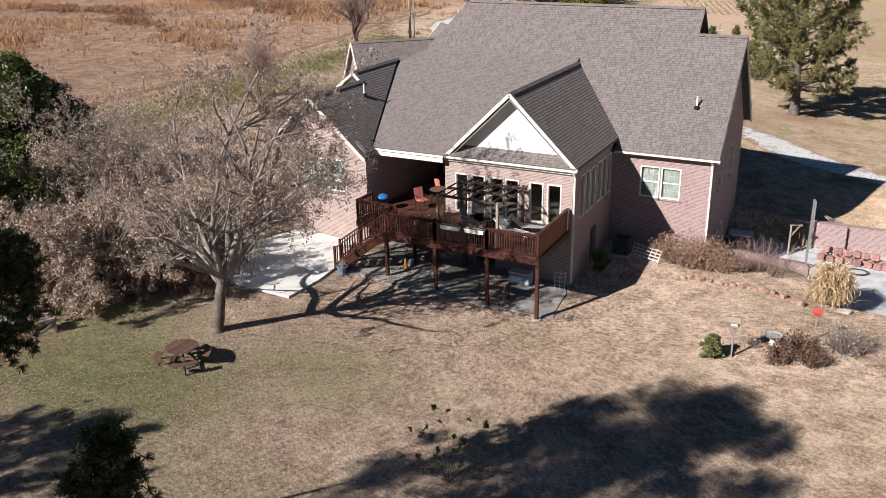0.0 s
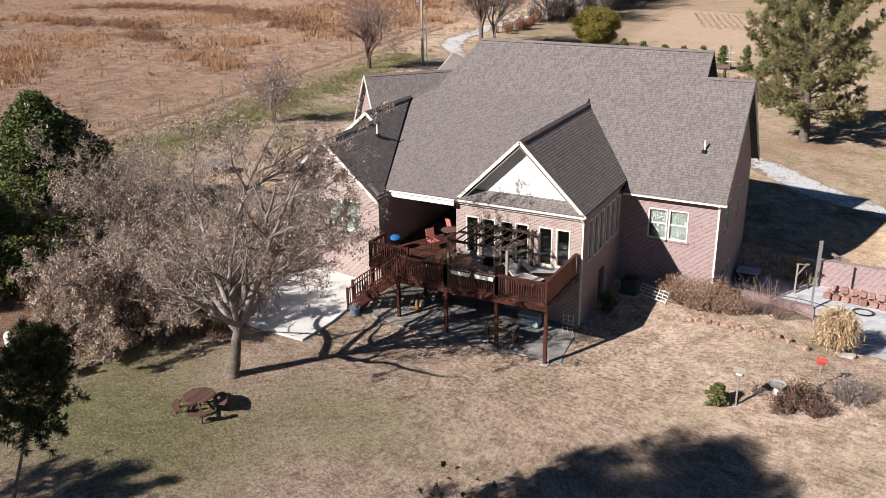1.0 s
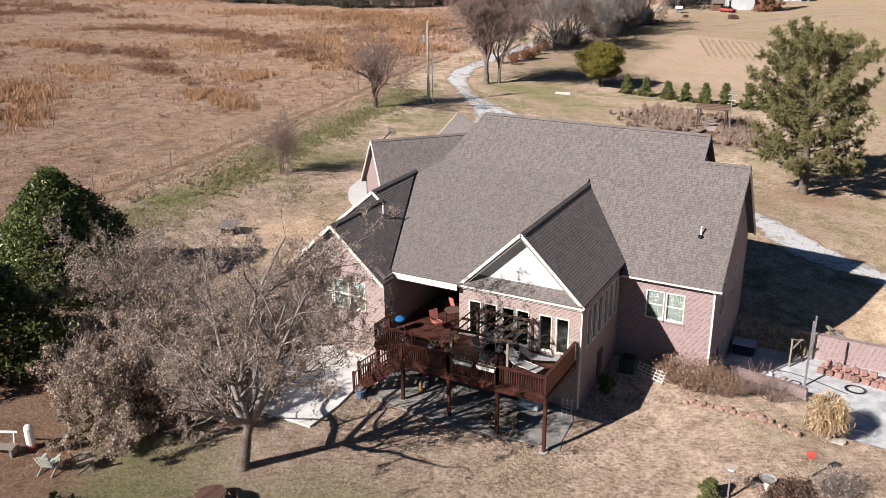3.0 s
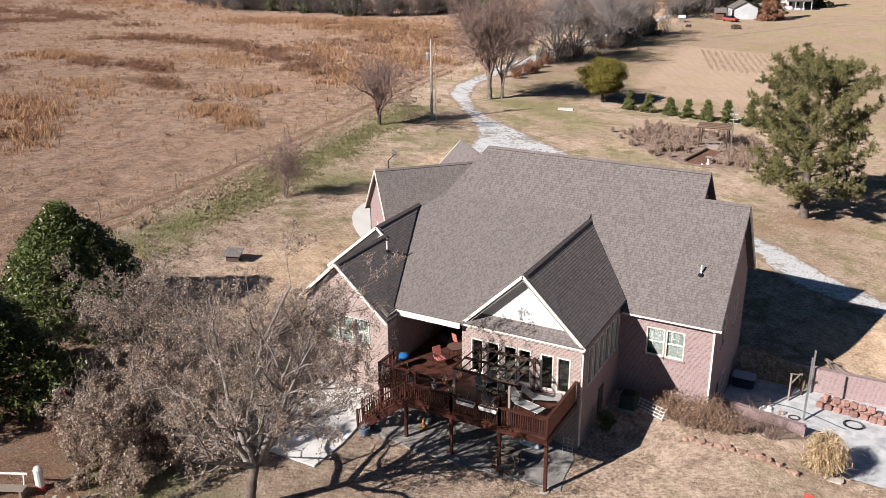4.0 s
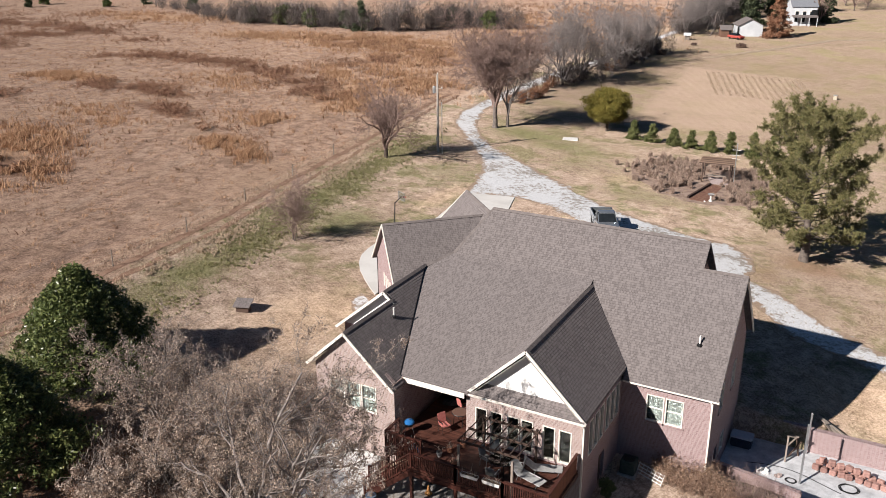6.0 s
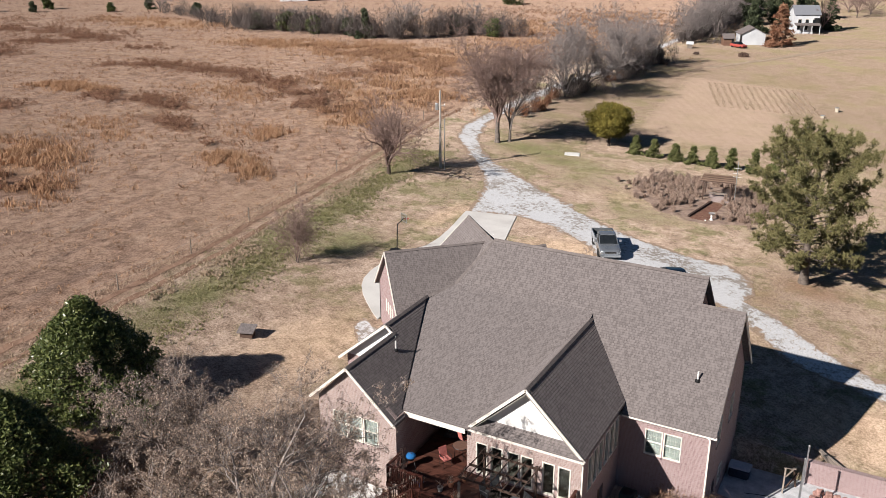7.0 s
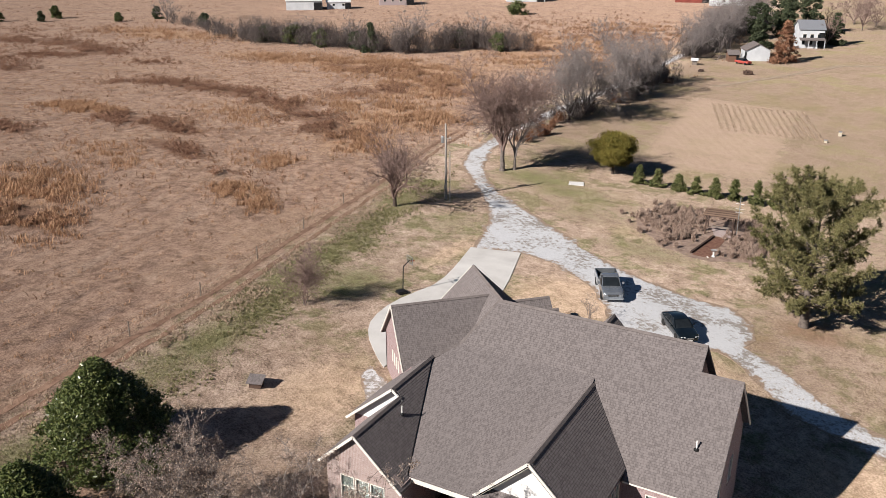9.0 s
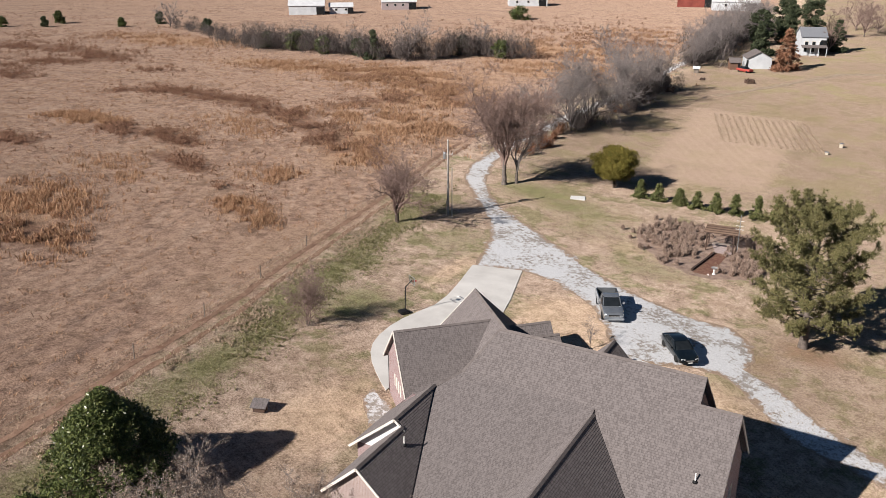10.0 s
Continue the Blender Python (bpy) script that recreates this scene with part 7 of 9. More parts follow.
for k, (x, y, r, h, m) in enumerate(((-6.3, 2.2, 0.18, 0.3, TERRA), (-5.9, 2.9, 0.15, 0.28, TERRA), (-5.5, 1.2, 0.2, 0.34, TERRA), (-6.6, 1.6, 0.16, 0.26, CONCRETE_D), (-8.2, 1.5, 0.2, 0.32, WHITEPLASTIC), (-7.7, 1.45, 0.17, 0.28, BLUE))):
    pot(x, y, DZ, r, h, m, "potted dead plant on the deck boards", 60 + k)
pot(-9.1, -1.0, g(-9.1, -1.0), 0.26, 0.42, plain("blue grey glazed pot", (0.08, 0.13, 0.20), (0.16, 0.22, 0.30)), "blue-grey tub beside the stairs", 71, "ground pots")
pot(-7.0, 1.6, g(-7.0, 1.6) + 0.05, 0.2, 0.4, CONCRETE_D, "grey planter under the deck", 72, "ground pots")
bq = thing("storage_bench", "cluttered dark workbench under the deck", "bench", (-2.3, 0.75, g(-2.3, 0.75) + 0.05))
part("top", Soup().box(-0.65, 0.65, -0.3, 0.3, 0.78, 0.84), GREYWOOD, bq)
part("shelf", Soup().box(-0.6, 0.6, -0.28, 0.28, 0.25, 0.29), GREYWOOD, bq)
for sx in (-0.6, 0.6):
    for sy in (-0.26, 0.26):
        part("leg", Soup().box(sx - 0.04, sx + 0.04, sy - 0.04, sy + 0.04, 0, 0.78), DARKWOOD, bq)
for k, (x, y, z, s) in enumerate(((-2.6, 0.75, 0.89, 0.13), (-2.0, 0.7, 0.89, 0.11), (-1.95, 0.2, 0.05, 0.2), (-1.5, 0.5, 0.05, 0.17), (-2.75, 0.25, 0.05, 0.16))):
    lumps("firewood_pile" if k > 1 else "plant_tray", x, y, g(x, y) + z, 4, s, LITTERBOX if k != 3 else DARKWOOD, "dark clutter heaped by the workbench under the deck", "clutter", 90 + k)
cool = thing("cooler", "pale blue-grey storage chest under the deck", "chest", (-1.9, 2.9, g(-1.9, 2.9) + 0.05))
part("body", Soup().box(-0.5, 0.5, -0.28, 0.28, 0, 0.5, bevel=0.03), plain("pale blue plastic", (0.25, 0.32, 0.40), (0.36, 0.43, 0.50)), cool)
part("lid", Soup().box(-0.52, 0.52, -0.3, 0.3, 0.5, 0.57, bevel=0.02), WHITEPLASTIC, cool)
cone = solid("marker_cone", Soup().lathe([(0.2, 0.0), (0.2, 0.03), (0.13, 0.04), (0.03, 0.5), (0.0, 0.51)], 14), plain("faded orange plastic", (0.36, 0.16, 0.05), (0.52, 0.27, 0.10), 5.0, 0.7), "faded orange cone standing under the deck", "cone", at=(-7.0, 1.15, g(-7.0, 1.15) + 0.05))
wr = thing("wire_rack", "small white wire rack leaning under the screen", "rack", (-0.15, 3.2, g(-0.15, 3.2) + 0.05))
for k in range(4):
    part("bar", Soup().tube((-0.25, 0.1, 0.15 + 0.2 * k), (0.25, 0.1, 0.15 + 0.2 * k), 0.012, sides=5), WHITEPLASTIC, wr)
for sx in (-0.25, 0.0, 0.25):
    part("bar", Soup().tube((sx, 0.05, 0.0), (sx, 0.14, 0.85), 0.012, sides=5), WHITEPLASTIC, wr)


# ---- vehicles on the drive ----
def wheel(parent, x, y, r, w, rim_mat):
    t = part("wheel", Soup().lathe([(r * 0.62, -w / 2), (r * 0.95, -w / 2), (r, -w * 0.3), (r, w * 0.3), (r * 0.95, w / 2), (r * 0.62, w / 2)], 22, pose(x, y, r, 0, 90, 0)), TYRE, parent, "black tyre")
    so = Soup().lathe([(r * 0.62, -w * 0.42), (r * 0.60, w * 0.44), (r * 0.5, w * 0.40), (r * 0.12, w * 0.46), (0.01, w * 0.46)], 16, pose(x, y, r, 0, 90 if x > 0 else -90, 0))
    part("rim", so, rim_mat, t, "alloy rim")


TYRE = plain("black rubber", (0.012, 0.012, 0.012), (0.03, 0.03, 0.03), 8.0, 0.9)
CARGLASS = plain("tinted car glass", (0.012, 0.015, 0.018), (0.02, 0.024, 0.028), 1.0, 0.05, 4.0, 0.0)


def paint(name, c1, c2, rough=0.28, metal=0.5):
    m, nt, bsdf = material(name, rough, metal, 0.5)
    nt.links.new(ramp(nt, noise_tex(nt, coords(nt), 1.2), [(0.4, c1), (0.6, c2)]), bsdf.inputs["Base Color"])
    bsdf.inputs["Coat Weight"].default_value = 0.7
    bsdf.inputs["Coat Roughness"].default_value = 0.08
    return m


def shell(ob, angle=0.55):
    """Smooth shading that keeps creases sharper than the angle."""
    ob.data.shade_smooth()
    ob.data.set_sharp_from_angle(angle=angle)
    return ob


def hull(sections):
    """Loft across stations along the car: each (y, [(half width, z), ...])."""
    so = Soup()
    n = len(sections[0][1])
    vs = []
    for y, pr in sections:
        vs += [(-w, y, z) for w, z in pr] + [(w, y, z) for w, z in reversed(pr)]
    m = 2 * n
    fs = []
    for k in range(len(sections) - 1):
        for i in range(m):
            j = (i + 1) % m
            fs.append((k * m + i, k * m + j, (k + 1) * m + j, (k + 1) * m + i))
    fs.append(tuple(range(m)))
    fs.append(tuple((len(sections) - 1) * m + i for i in range(m - 1, -1, -1)))
    return so.add(vs, fs)


def station(y, w, zb, zs, zt, crown=0.02):
    """One rounded cross-section of a car body."""
    return (y, [(w * 0.78, zb), (w * 0.95, zb + 0.05), (w, zb + 0.2), (w, zs), (w * 0.985, zs + (zt - zs) * 0.5), (w * 0.93, zt - 0.03), (w * 0.82, zt), (w * 0.4, zt + crown)])


def cabin(y, w0, w1, z0, z1):
    return (y, [(w0, z0), (w0 * 0.985, z0 + (z1 - z0) * 0.25), (w0 + (w1 - w0) * 0.62, z0 + (z1 - z0) * 0.66), (w1 + 0.02, z1 - 0.07), (w1 - 0.02, z1 - 0.02), (w1 * 0.75, z1)])


def car(x, y, heading):
    t = thing("car", "dark green-black saloon car on the gravel drive", "car", (x, y, g(x, y) + 0.03), heading)
    P = paint("dark green black paint", (0.005, 0.009, 0.012), (0.009, 0.014, 0.018), 0.12, 0.2)
    st = station
    shell(part("body", hull([st(-2.42, 0.60, 0.34, 0.48, 0.58), st(-2.36, 0.74, 0.28, 0.50, 0.64), st(-2.15, 0.85, 0.22, 0.55, 0.72), st(-1.7, 0.90, 0.20, 0.6, 0.79), st(-1.0, 0.915, 0.2, 0.64, 0.87), st(-0.2, 0.92, 0.2, 0.66, 0.91), st(0.8, 0.92, 0.2, 0.66, 0.93), st(1.5, 0.91, 0.22, 0.66, 0.95), st(2.05, 0.87, 0.25, 0.64, 0.95), st(2.3, 0.80, 0.30, 0.62, 0.90), st(2.4, 0.68, 0.36, 0.58, 0.80)]), P, t), 0.7)
    shell(part("glasshouse", hull([cabin(-1.05, 0.80, 0.74, 0.86, 0.885), cabin(-0.7, 0.83, 0.72, 0.88, 1.10), cabin(-0.25, 0.85, 0.66, 0.90, 1.35), cabin(0.2, 0.85, 0.65, 0.91, 1.40), cabin(0.75, 0.85, 0.65, 0.92, 1.39), cabin(1.2, 0.83, 0.66, 0.93, 1.26), cabin(1.8, 0.78, 0.70, 0.94, 0.97)]), CARGLASS, t, "dark glass all round"), 0.8)
    shell(part("roof", hull([(-0.3, [(0.60, 1.335), (0.60, 1.35), (0.40, 1.375)]), (0.1, [(0.645, 1.375), (0.64, 1.395), (0.42, 1.425)]), (0.6, [(0.645, 1.375), (0.64, 1.395), (0.42, 1.425)]), (1.12, [(0.60, 1.275), (0.60, 1.295), (0.40, 1.325)])]), P, t), 0.8)
    for sd in (-1, 1):
        for a, b in (((sd * 0.79, -1.02, 0.89), (sd * 0.64, -0.27, 1.355)), ((sd * 0.63, 1.1, 1.30), (sd * 0.75, 1.78, 0.965)), ((sd * 0.86, 0.38, 0.92), (sd * 0.665, 0.38, 1.375))):
            part("pillar", Soup().beam(a, b, 0.05, 0.05), P, t)
        part("headlight", Soup().box(-0.19, 0.19, -0.07, 0.05, -0.06, 0.06, pose(sd * 0.58, -2.30, 0.60, -18, 0, sd * 16), bevel=0.03), LAMP, t, "clear headlight")
        part("tail_light", Soup().box(-0.16, 0.16, -0.03, 0.03, -0.07, 0.07, pose(sd * 0.56, 2.34, 0.76), bevel=0.02), RED, t, "red tail light")
        part("mirror", Soup().box(-0.1, 0.1, -0.06, 0.06, -0.06, 0.06, pose(sd * 0.99, -0.62, 0.96), bevel=0.03), P, t)
        for yy in (-1.45, 1.42):
            wheel(t, sd * 0.83, yy, 0.32, 0.21, STEEL)
    part("grille", Soup().box(-0.33, 0.33, -2.445, -2.40, 0.47, 0.58, bevel=0.015), STEEL, t, "chrome-edged grille")
    part("bumper", Soup().box(-0.70, 0.70, -2.47, -2.30, 0.28, 0.44, bevel=0.06), P, t)
    part("number_plate", Soup().box(-0.18, 0.18, -2.485, -2.472, 0.32, 0.42), WHITEPLASTIC, t, "pale blank plate")
    return t


LAMP = plain("clear lamp plastic", (0.5, 0.5, 0.5), (0.65, 0.65, 0.66), 3.0, 0.15)


def pickup(x, y, heading):
    t = thing("pickup_truck", "silver pickup truck with an open black bed on the drive", "truck", (x, y, g(x, y) + 0.03), heading)
    P = paint("silver paint", (0.34, 0.37, 0.40), (0.42, 0.45, 0.48), 0.25, 0.7)
    st = station
    shell(part("body", hull([st(-2.86, 0.66, 0.52, 0.72, 0.92), st(-2.80, 0.84, 0.44, 0.76, 1.00), st(-2.6, 0.95, 0.40, 0.82, 1.07), st(-2.0, 0.99, 0.38, 0.86, 1.12), st(-1.3, 0.995, 0.38, 0.88, 1.16), st(-0.6, 1.0, 0.38, 0.88, 1.20), st(0.50, 1.0, 0.38, 0.88, 1.21)]), P, t), 0.7)
    LINER = plain("matte black bed liner", (0.008, 0.008, 0.009), (0.02, 0.02, 0.02), 6.0, 0.9)
    part("bed_floor", Soup().box(-0.93, 0.93, 0.52, 2.83, 0.62, 0.68), LINER, t, "black bed liner")
    part("bed_lining", Soup().box(-0.93, -0.915, 0.54, 2.79, 0.68, 1.2).box(0.915, 0.93, 0.54, 2.79, 0.68, 1.2).box(-0.915, 0.915, 0.525, 0.54, 0.68, 1.2), LINER, t, "black bed lining")
    part("tailgate", Soup().box(-0.93, 0.93, 2.80, 2.88, 0.62, 1.22, bevel=0.02), P, t)
    for sd in (-1, 1):
        part("bed_side", Soup().box(sd * 0.975 - 0.045, sd * 0.975 + 0.045, 0.51, 2.87, 0.42, 1.23, bevel=0.03), P, t)
        part("headlight", Soup().box(-0.17, 0.17, -0.08, 0.05, -0.12, 0.12, pose(sd * 0.72, -2.72, 0.86, -12, 0, sd * 14), bevel=0.04), LAMP, t, "clear headlight")
        part("mirror", Soup().box(-0.11, 0.11, -0.06, 0.06, -0.12, 0.12, pose(sd * 1.13, -0.95, 1.30), bevel=0.03), P, t)
        part("tail_light", Soup().box(-0.06, 0.06, -0.03, 0.03, -0.16, 0.16, pose(sd * 0.93, 2.87, 1.0), bevel=0.015), RED, t)
        for yy in (-1.85, 1.75):
            wheel(t, sd * 0.89, yy, 0.39, 0.26, STEEL)
            part("wheel_arch", Soup().lathe([(0.47, -0.03), (0.47, 0.03), (0.40, 0.03), (0.40, -0.03)], 20, pose(sd * 0.985, yy, 0.42, 0, 90, 0)), DARKMETAL, t, "dark wheel arch lip")
    shell(part("glasshouse", hull([cabin(-1.40, 0.86, 0.82, 1.13, 1.16), cabin(-1.0, 0.90, 0.78, 1.15, 1.48), cabin(-0.62, 0.92, 0.74, 1.18, 1.78), cabin(-0.1, 0.92, 0.74, 1.19, 1.84), cabin(0.3, 0.92, 0.74, 1.19, 1.80), cabin(0.47, 0.90, 0.78, 1.19, 1.50)]), CARGLASS, t, "dark cab glass"), 0.8)
    shell(part("roof", hull([(-0.68, [(0.68, 1.755), (0.68, 1.78), (0.45, 1.80)]), (-0.3, [(0.74, 1.80), (0.735, 1.84), (0.48, 1.875)]), (0.1, [(0.74, 1.80), (0.735, 1.84), (0.48, 1.87)]), (0.38, [(0.70, 1.74), (0.69, 1.775), (0.46, 1.81)])]), P, t), 0.8)
    for sd in (-1, 1):
        for a, b in (((sd * 0.85, -1.37, 1.16), (sd * 0.72, -0.66, 1.77)), ((sd * 0.925, -0.15, 1.2), (sd * 0.755, -0.15, 1.81)), ((sd * 0.89, 0.46, 1.2), (sd * 0.73, 0.34, 1.78))):
            part("pillar", Soup().beam(a, b, 0.07, 0.06), P, t)
    part("grille", Soup().box(-0.50, 0.50, -2.90, -2.82, 0.74, 0.94, bevel=0.03), DARKMETAL, t, "black grille")
    part("grille_bar", Soup().box(-0.48, 0.48, -2.925, -2.905, 0.82, 0.86, bevel=0.008), STEEL, t, "chrome grille bar")
    part("bumper", Soup().box(-0.94, 0.94, -2.98, -2.78, 0.42, 0.66, bevel=0.06), P, t, "silver front bumper")
    return t


pickup(-11.9, 42.7, math.degrees(math.atan2(0.89, 0.46)) - 90 + 54.7)
car(-3.9, 37.9, math.degrees(math.atan2(0.8, 0.6)) - 90 + 73.7)

# ---- things on the drive side ----
hp = thing("basketball_hoop", "portable basketball hoop with a pale backboard", "basketball hoop", (-28.0, 31.9, g(-28.0, 31.9)), -30)
part("base", Soup().box(-0.45, 0.45, -0.6, 0.3, 0, 0.28, bevel=0.08), DARKMETAL, hp)
part("pole", Soup().tube((0, 0, 0.2), (0, 0.1, 2.7), 0.05, sides=8), DARKMETAL, hp)
part("arm", Soup().beam((0, 0.1, 2.6), (0, 0.75, 3.1), 0.06, 0.06), DARKMETAL, hp)
bb = part("backboard", Soup().box(-0.55, -0.50, 0.75, 0.79, 2.75, 3.5).box(0.50, 0.55, 0.75, 0.79, 2.75, 3.5).box(-0.50, 0.50, 0.75, 0.79, 2.75, 2.80).box(-0.50, 0.50, 0.75, 0.79, 3.45, 3.5).box(-0.25, -0.22, 0.75, 0.78, 2.80, 3.2).box(0.22, 0.25, 0.75, 0.78, 2.80, 3.2).box(-0.22, 0.22, 0.75, 0.78, 3.17, 3.2), plain("dull grey frame", (0.22, 0.21, 0.20), (0.32, 0.31, 0.30)), hp, "grey framed clear backboard")
pn = part("pane", Soup().box(-0.5, 0.5, 0.765, 0.775, 2.8, 3.45), GLASS, bb)
pn.visible_shadow = False
part("rim", Soup().lathe([(0.23, 2.98), (0.235, 3.0), (0.215, 3.0), (0.21, 2.98)], 16, pose(0, 1.03, 0)), RED, hp)
hut = thing("well_house", "small low shelter with a shingled lid on the grass", "shelter", (-27.9, 11.4, g(-27.9, 11.4)), 20)
part("body", Soup().box(-0.45, 0.45, -0.32, 0.32, 0, 0.55), DARKWOOD, hut)
part("roof", Soup().slab([(-0.62, -0.5, 0.5), (0.62, -0.5, 0.5), (0.62, 0.48, 0.78), (-0.62, 0.48, 0.78)], 0.06), SHINGLE, hut, uv=True)

POLEWOOD = wood_mat("pale weathered pole", (0.34, 0.31, 0.28), (0.52, 0.48, 0.44), 0.85)
up = thing("utility_pole", "grey wooden utility pole with a transformer", "utility pole", (-38.7, 59.2, g(-38.7, 59.2)))
part("pole", Soup().tube((0, 0, -0.3), (0, 0, 9.4), 0.16, 0.11, 10), POLEWOOD, up)
part("crossarm", Soup().beam((-0.7, 0, 7.7), (0.7, 0, 7.7), 0.09, 0.11), GREYWOOD, up)
part("transformer", Soup().lathe([(0.2, 7.1), (0.22, 7.15), (0.22, 7.8), (0.15, 7.9)], 12, pose(-0.42, 0, 0)), STEEL, up, "grey transformer can")
for x in (-0.6, 0.6, 0.0):
    part("insulator", Soup().lathe([(0.03, 7.76), (0.06, 7.82), (0.03, 7.95)], 8, pose(x, 0, 0 if x else 1.6)), WHITEPLASTIC, up)
part("meter_box", Soup().box(-0.12, 0.12, -0.24, -0.13, 1.4, 1.9), STEEL, up)
steel_pole("fence_post", -37.9, 58.8, g(-37.9, 58.8), g(-37.9, 58.8) + 6.2, 0.05, "thin grey post beside the utility pole")

# fence along the farm track
for k, y in enumerate((-4, 11.2, 20, 30, 40, 50, 60, 70, 80)):
    x = float(track_x(y)) - 1.2
    fp = thing("fence_post", "weathered field fence post", "fence post", (x, y, g(x, y)), group="field fence")
    part("post", Soup().tube((0, 0, -0.2), (0.03, 0.02, 1.35), 0.055, 0.05, 7), GREYWOOD, fp)
wire = Soup()
ys = (-4, 11.2, 20, 30, 40, 50, 60, 70, 80)
for y0, y1 in zip(ys, ys[1:]):
    a = Vector((float(track_x(y0)) - 1.2, y0, 0))
    b = Vector((float(track_x(y1)) - 1.2, y1, 0))
    for h in (0.6, 1.1):
        wire.tube(a + Vector((0, 0, g(a.x, a.y) + h)), b + Vector((0, 0, g(b.x, b.y) + h)), 0.006, sides=3, caps=False)
solid("fence_wire", wire, STEEL, "thin fence wire strung between field posts", "wire")

slabw = solid("well_cover", Soup().box(-1.1, 1.1, -0.8, 0.8, -0.1, 0.05, bevel=0.02), WHITEPLASTIC, "white concrete slab lying in the grass", "slab", at=(-28.2, 76.0, g(-28.2, 76.0)), rz=20)

# garden plot
arb = thing("garden_arbor", "dark rustic timber arbor with a slatted top", "arbor", (-7.4, 68.6, g(-7.4, 68.6)), 6)
for x in (-1.5, 1.5):
    for y in (-1.3, 1.3):
        part("post", Soup().tube((x, y, -0.1), (x, y, 2.25), 0.08, 0.07, 7), DARKWOOD, arb)
    part("beam", Soup().beam((x, -1.6, 2.28), (x, 1.6, 2.28), 0.09, 0.12), DARKWOOD, arb)
for k in range(12):
    part("slat", Soup().beam((-1.9, -1.5 + 0.27 * k, 2.39), (1.9, -1.5 + 0.27 * k, 2.39), 0.11, 0.06), TWIGWOOD if k % 3 else DARKWOOD, arb)
part("seat", Soup().box(-1.0, 1.0, 0.4, 0.9, 0.40, 0.46), GREYWOOD, arb)
part("floor", Soup().box(-1.4, 1.4, -1.5, 1.3, 0.0, 0.06), plain("pinkish paving", (0.34, 0.26, 0.24), (0.5, 0.42, 0.4)), arb)
mast = steel_pole("antenna_mast", -5.3, 67.6, g(-5.3, 67.6), g(-5.3, 67.6) + 4.9, 0.05, "thin pale mast with short arms in the garden")
for h in (3.2, 3.6, 4.2):
    part("antenna_arm", Soup().beam((-0.45, 0, h), (0.45, 0, h), 0.04, 0.04), WHITEPLASTIC, mast)
bird_bath(-6.1, 60.0, "white bird bath at the garden's edge")
lumps("garden_urn", -6.5, 59.3, g(-6.5, 59.3), 3, 0.2, WHITEPLASTIC, "small white garden ornament", "ornament", 12)
solid("timber_edge", Soup().beam((-8.4, 59.5, g(-8.4, 59.5) + 0.12), (-7.6, 66.5, g(-7.6, 66.5) + 0.12), 0.22, 0.22), DARKWOOD, "dark timber edging the garden path", "timber")
solid("timber_log", Soup().tube((-16.3, 70.0, g(-16.3, 70) + 0.15), (-10.9, 68.5, g(-10.9, 68.5) + 0.15), 0.11, 0.08, 7), GREYWOOD, "long pale log lying in the garden", "log")
sheet("path", [(-8.2, 59.2), (-6.4, 59.2), (-6.2, 66.8), (-8.0, 66.8)], plain("red brown mulch", (0.13, 0.06, 0.04), (0.26, 0.14, 0.10), 3.0, 0.95), "red-brown mulch path to the arbor", "path", 0.04, 0.9)

HIVE = plain("weathered cream paint", (0.42, 0.36, 0.27), (0.60, 0.54, 0.43), 4.0, 0.8)
for x, y, h in ((-1.2, 129.4, 0.7), (-2.7, 123.2, 0.4)):
    bx = thing("beehive", "weathered cream box hive standing in the field", "hive", (x, y, g(x, y)), group="white field boxes")
    part("box", Soup().box(-0.27, 0.27, -0.24, 0.24, 0.0, h, bevel=0.02), HIVE, bx)
    part("lid", Soup().box(-0.3, 0.3, -0.27, 0.27, h, h + 0.08), STEEL, bx)


# ---- far buildings ----
METALROOF = plain("pale metal roof", (0.55, 0.56, 0.57), (0.70, 0.71, 0.72), 0.5, 0.5)
REDROOF = plain("rusty red metal", (0.18, 0.04, 0.03), (0.28, 0.075, 0.055), 0.4, 0.7)
SIDING = plain("white siding", (0.52, 0.54, 0.56), (0.66, 0.68, 0.70), 0.6, 0.6)


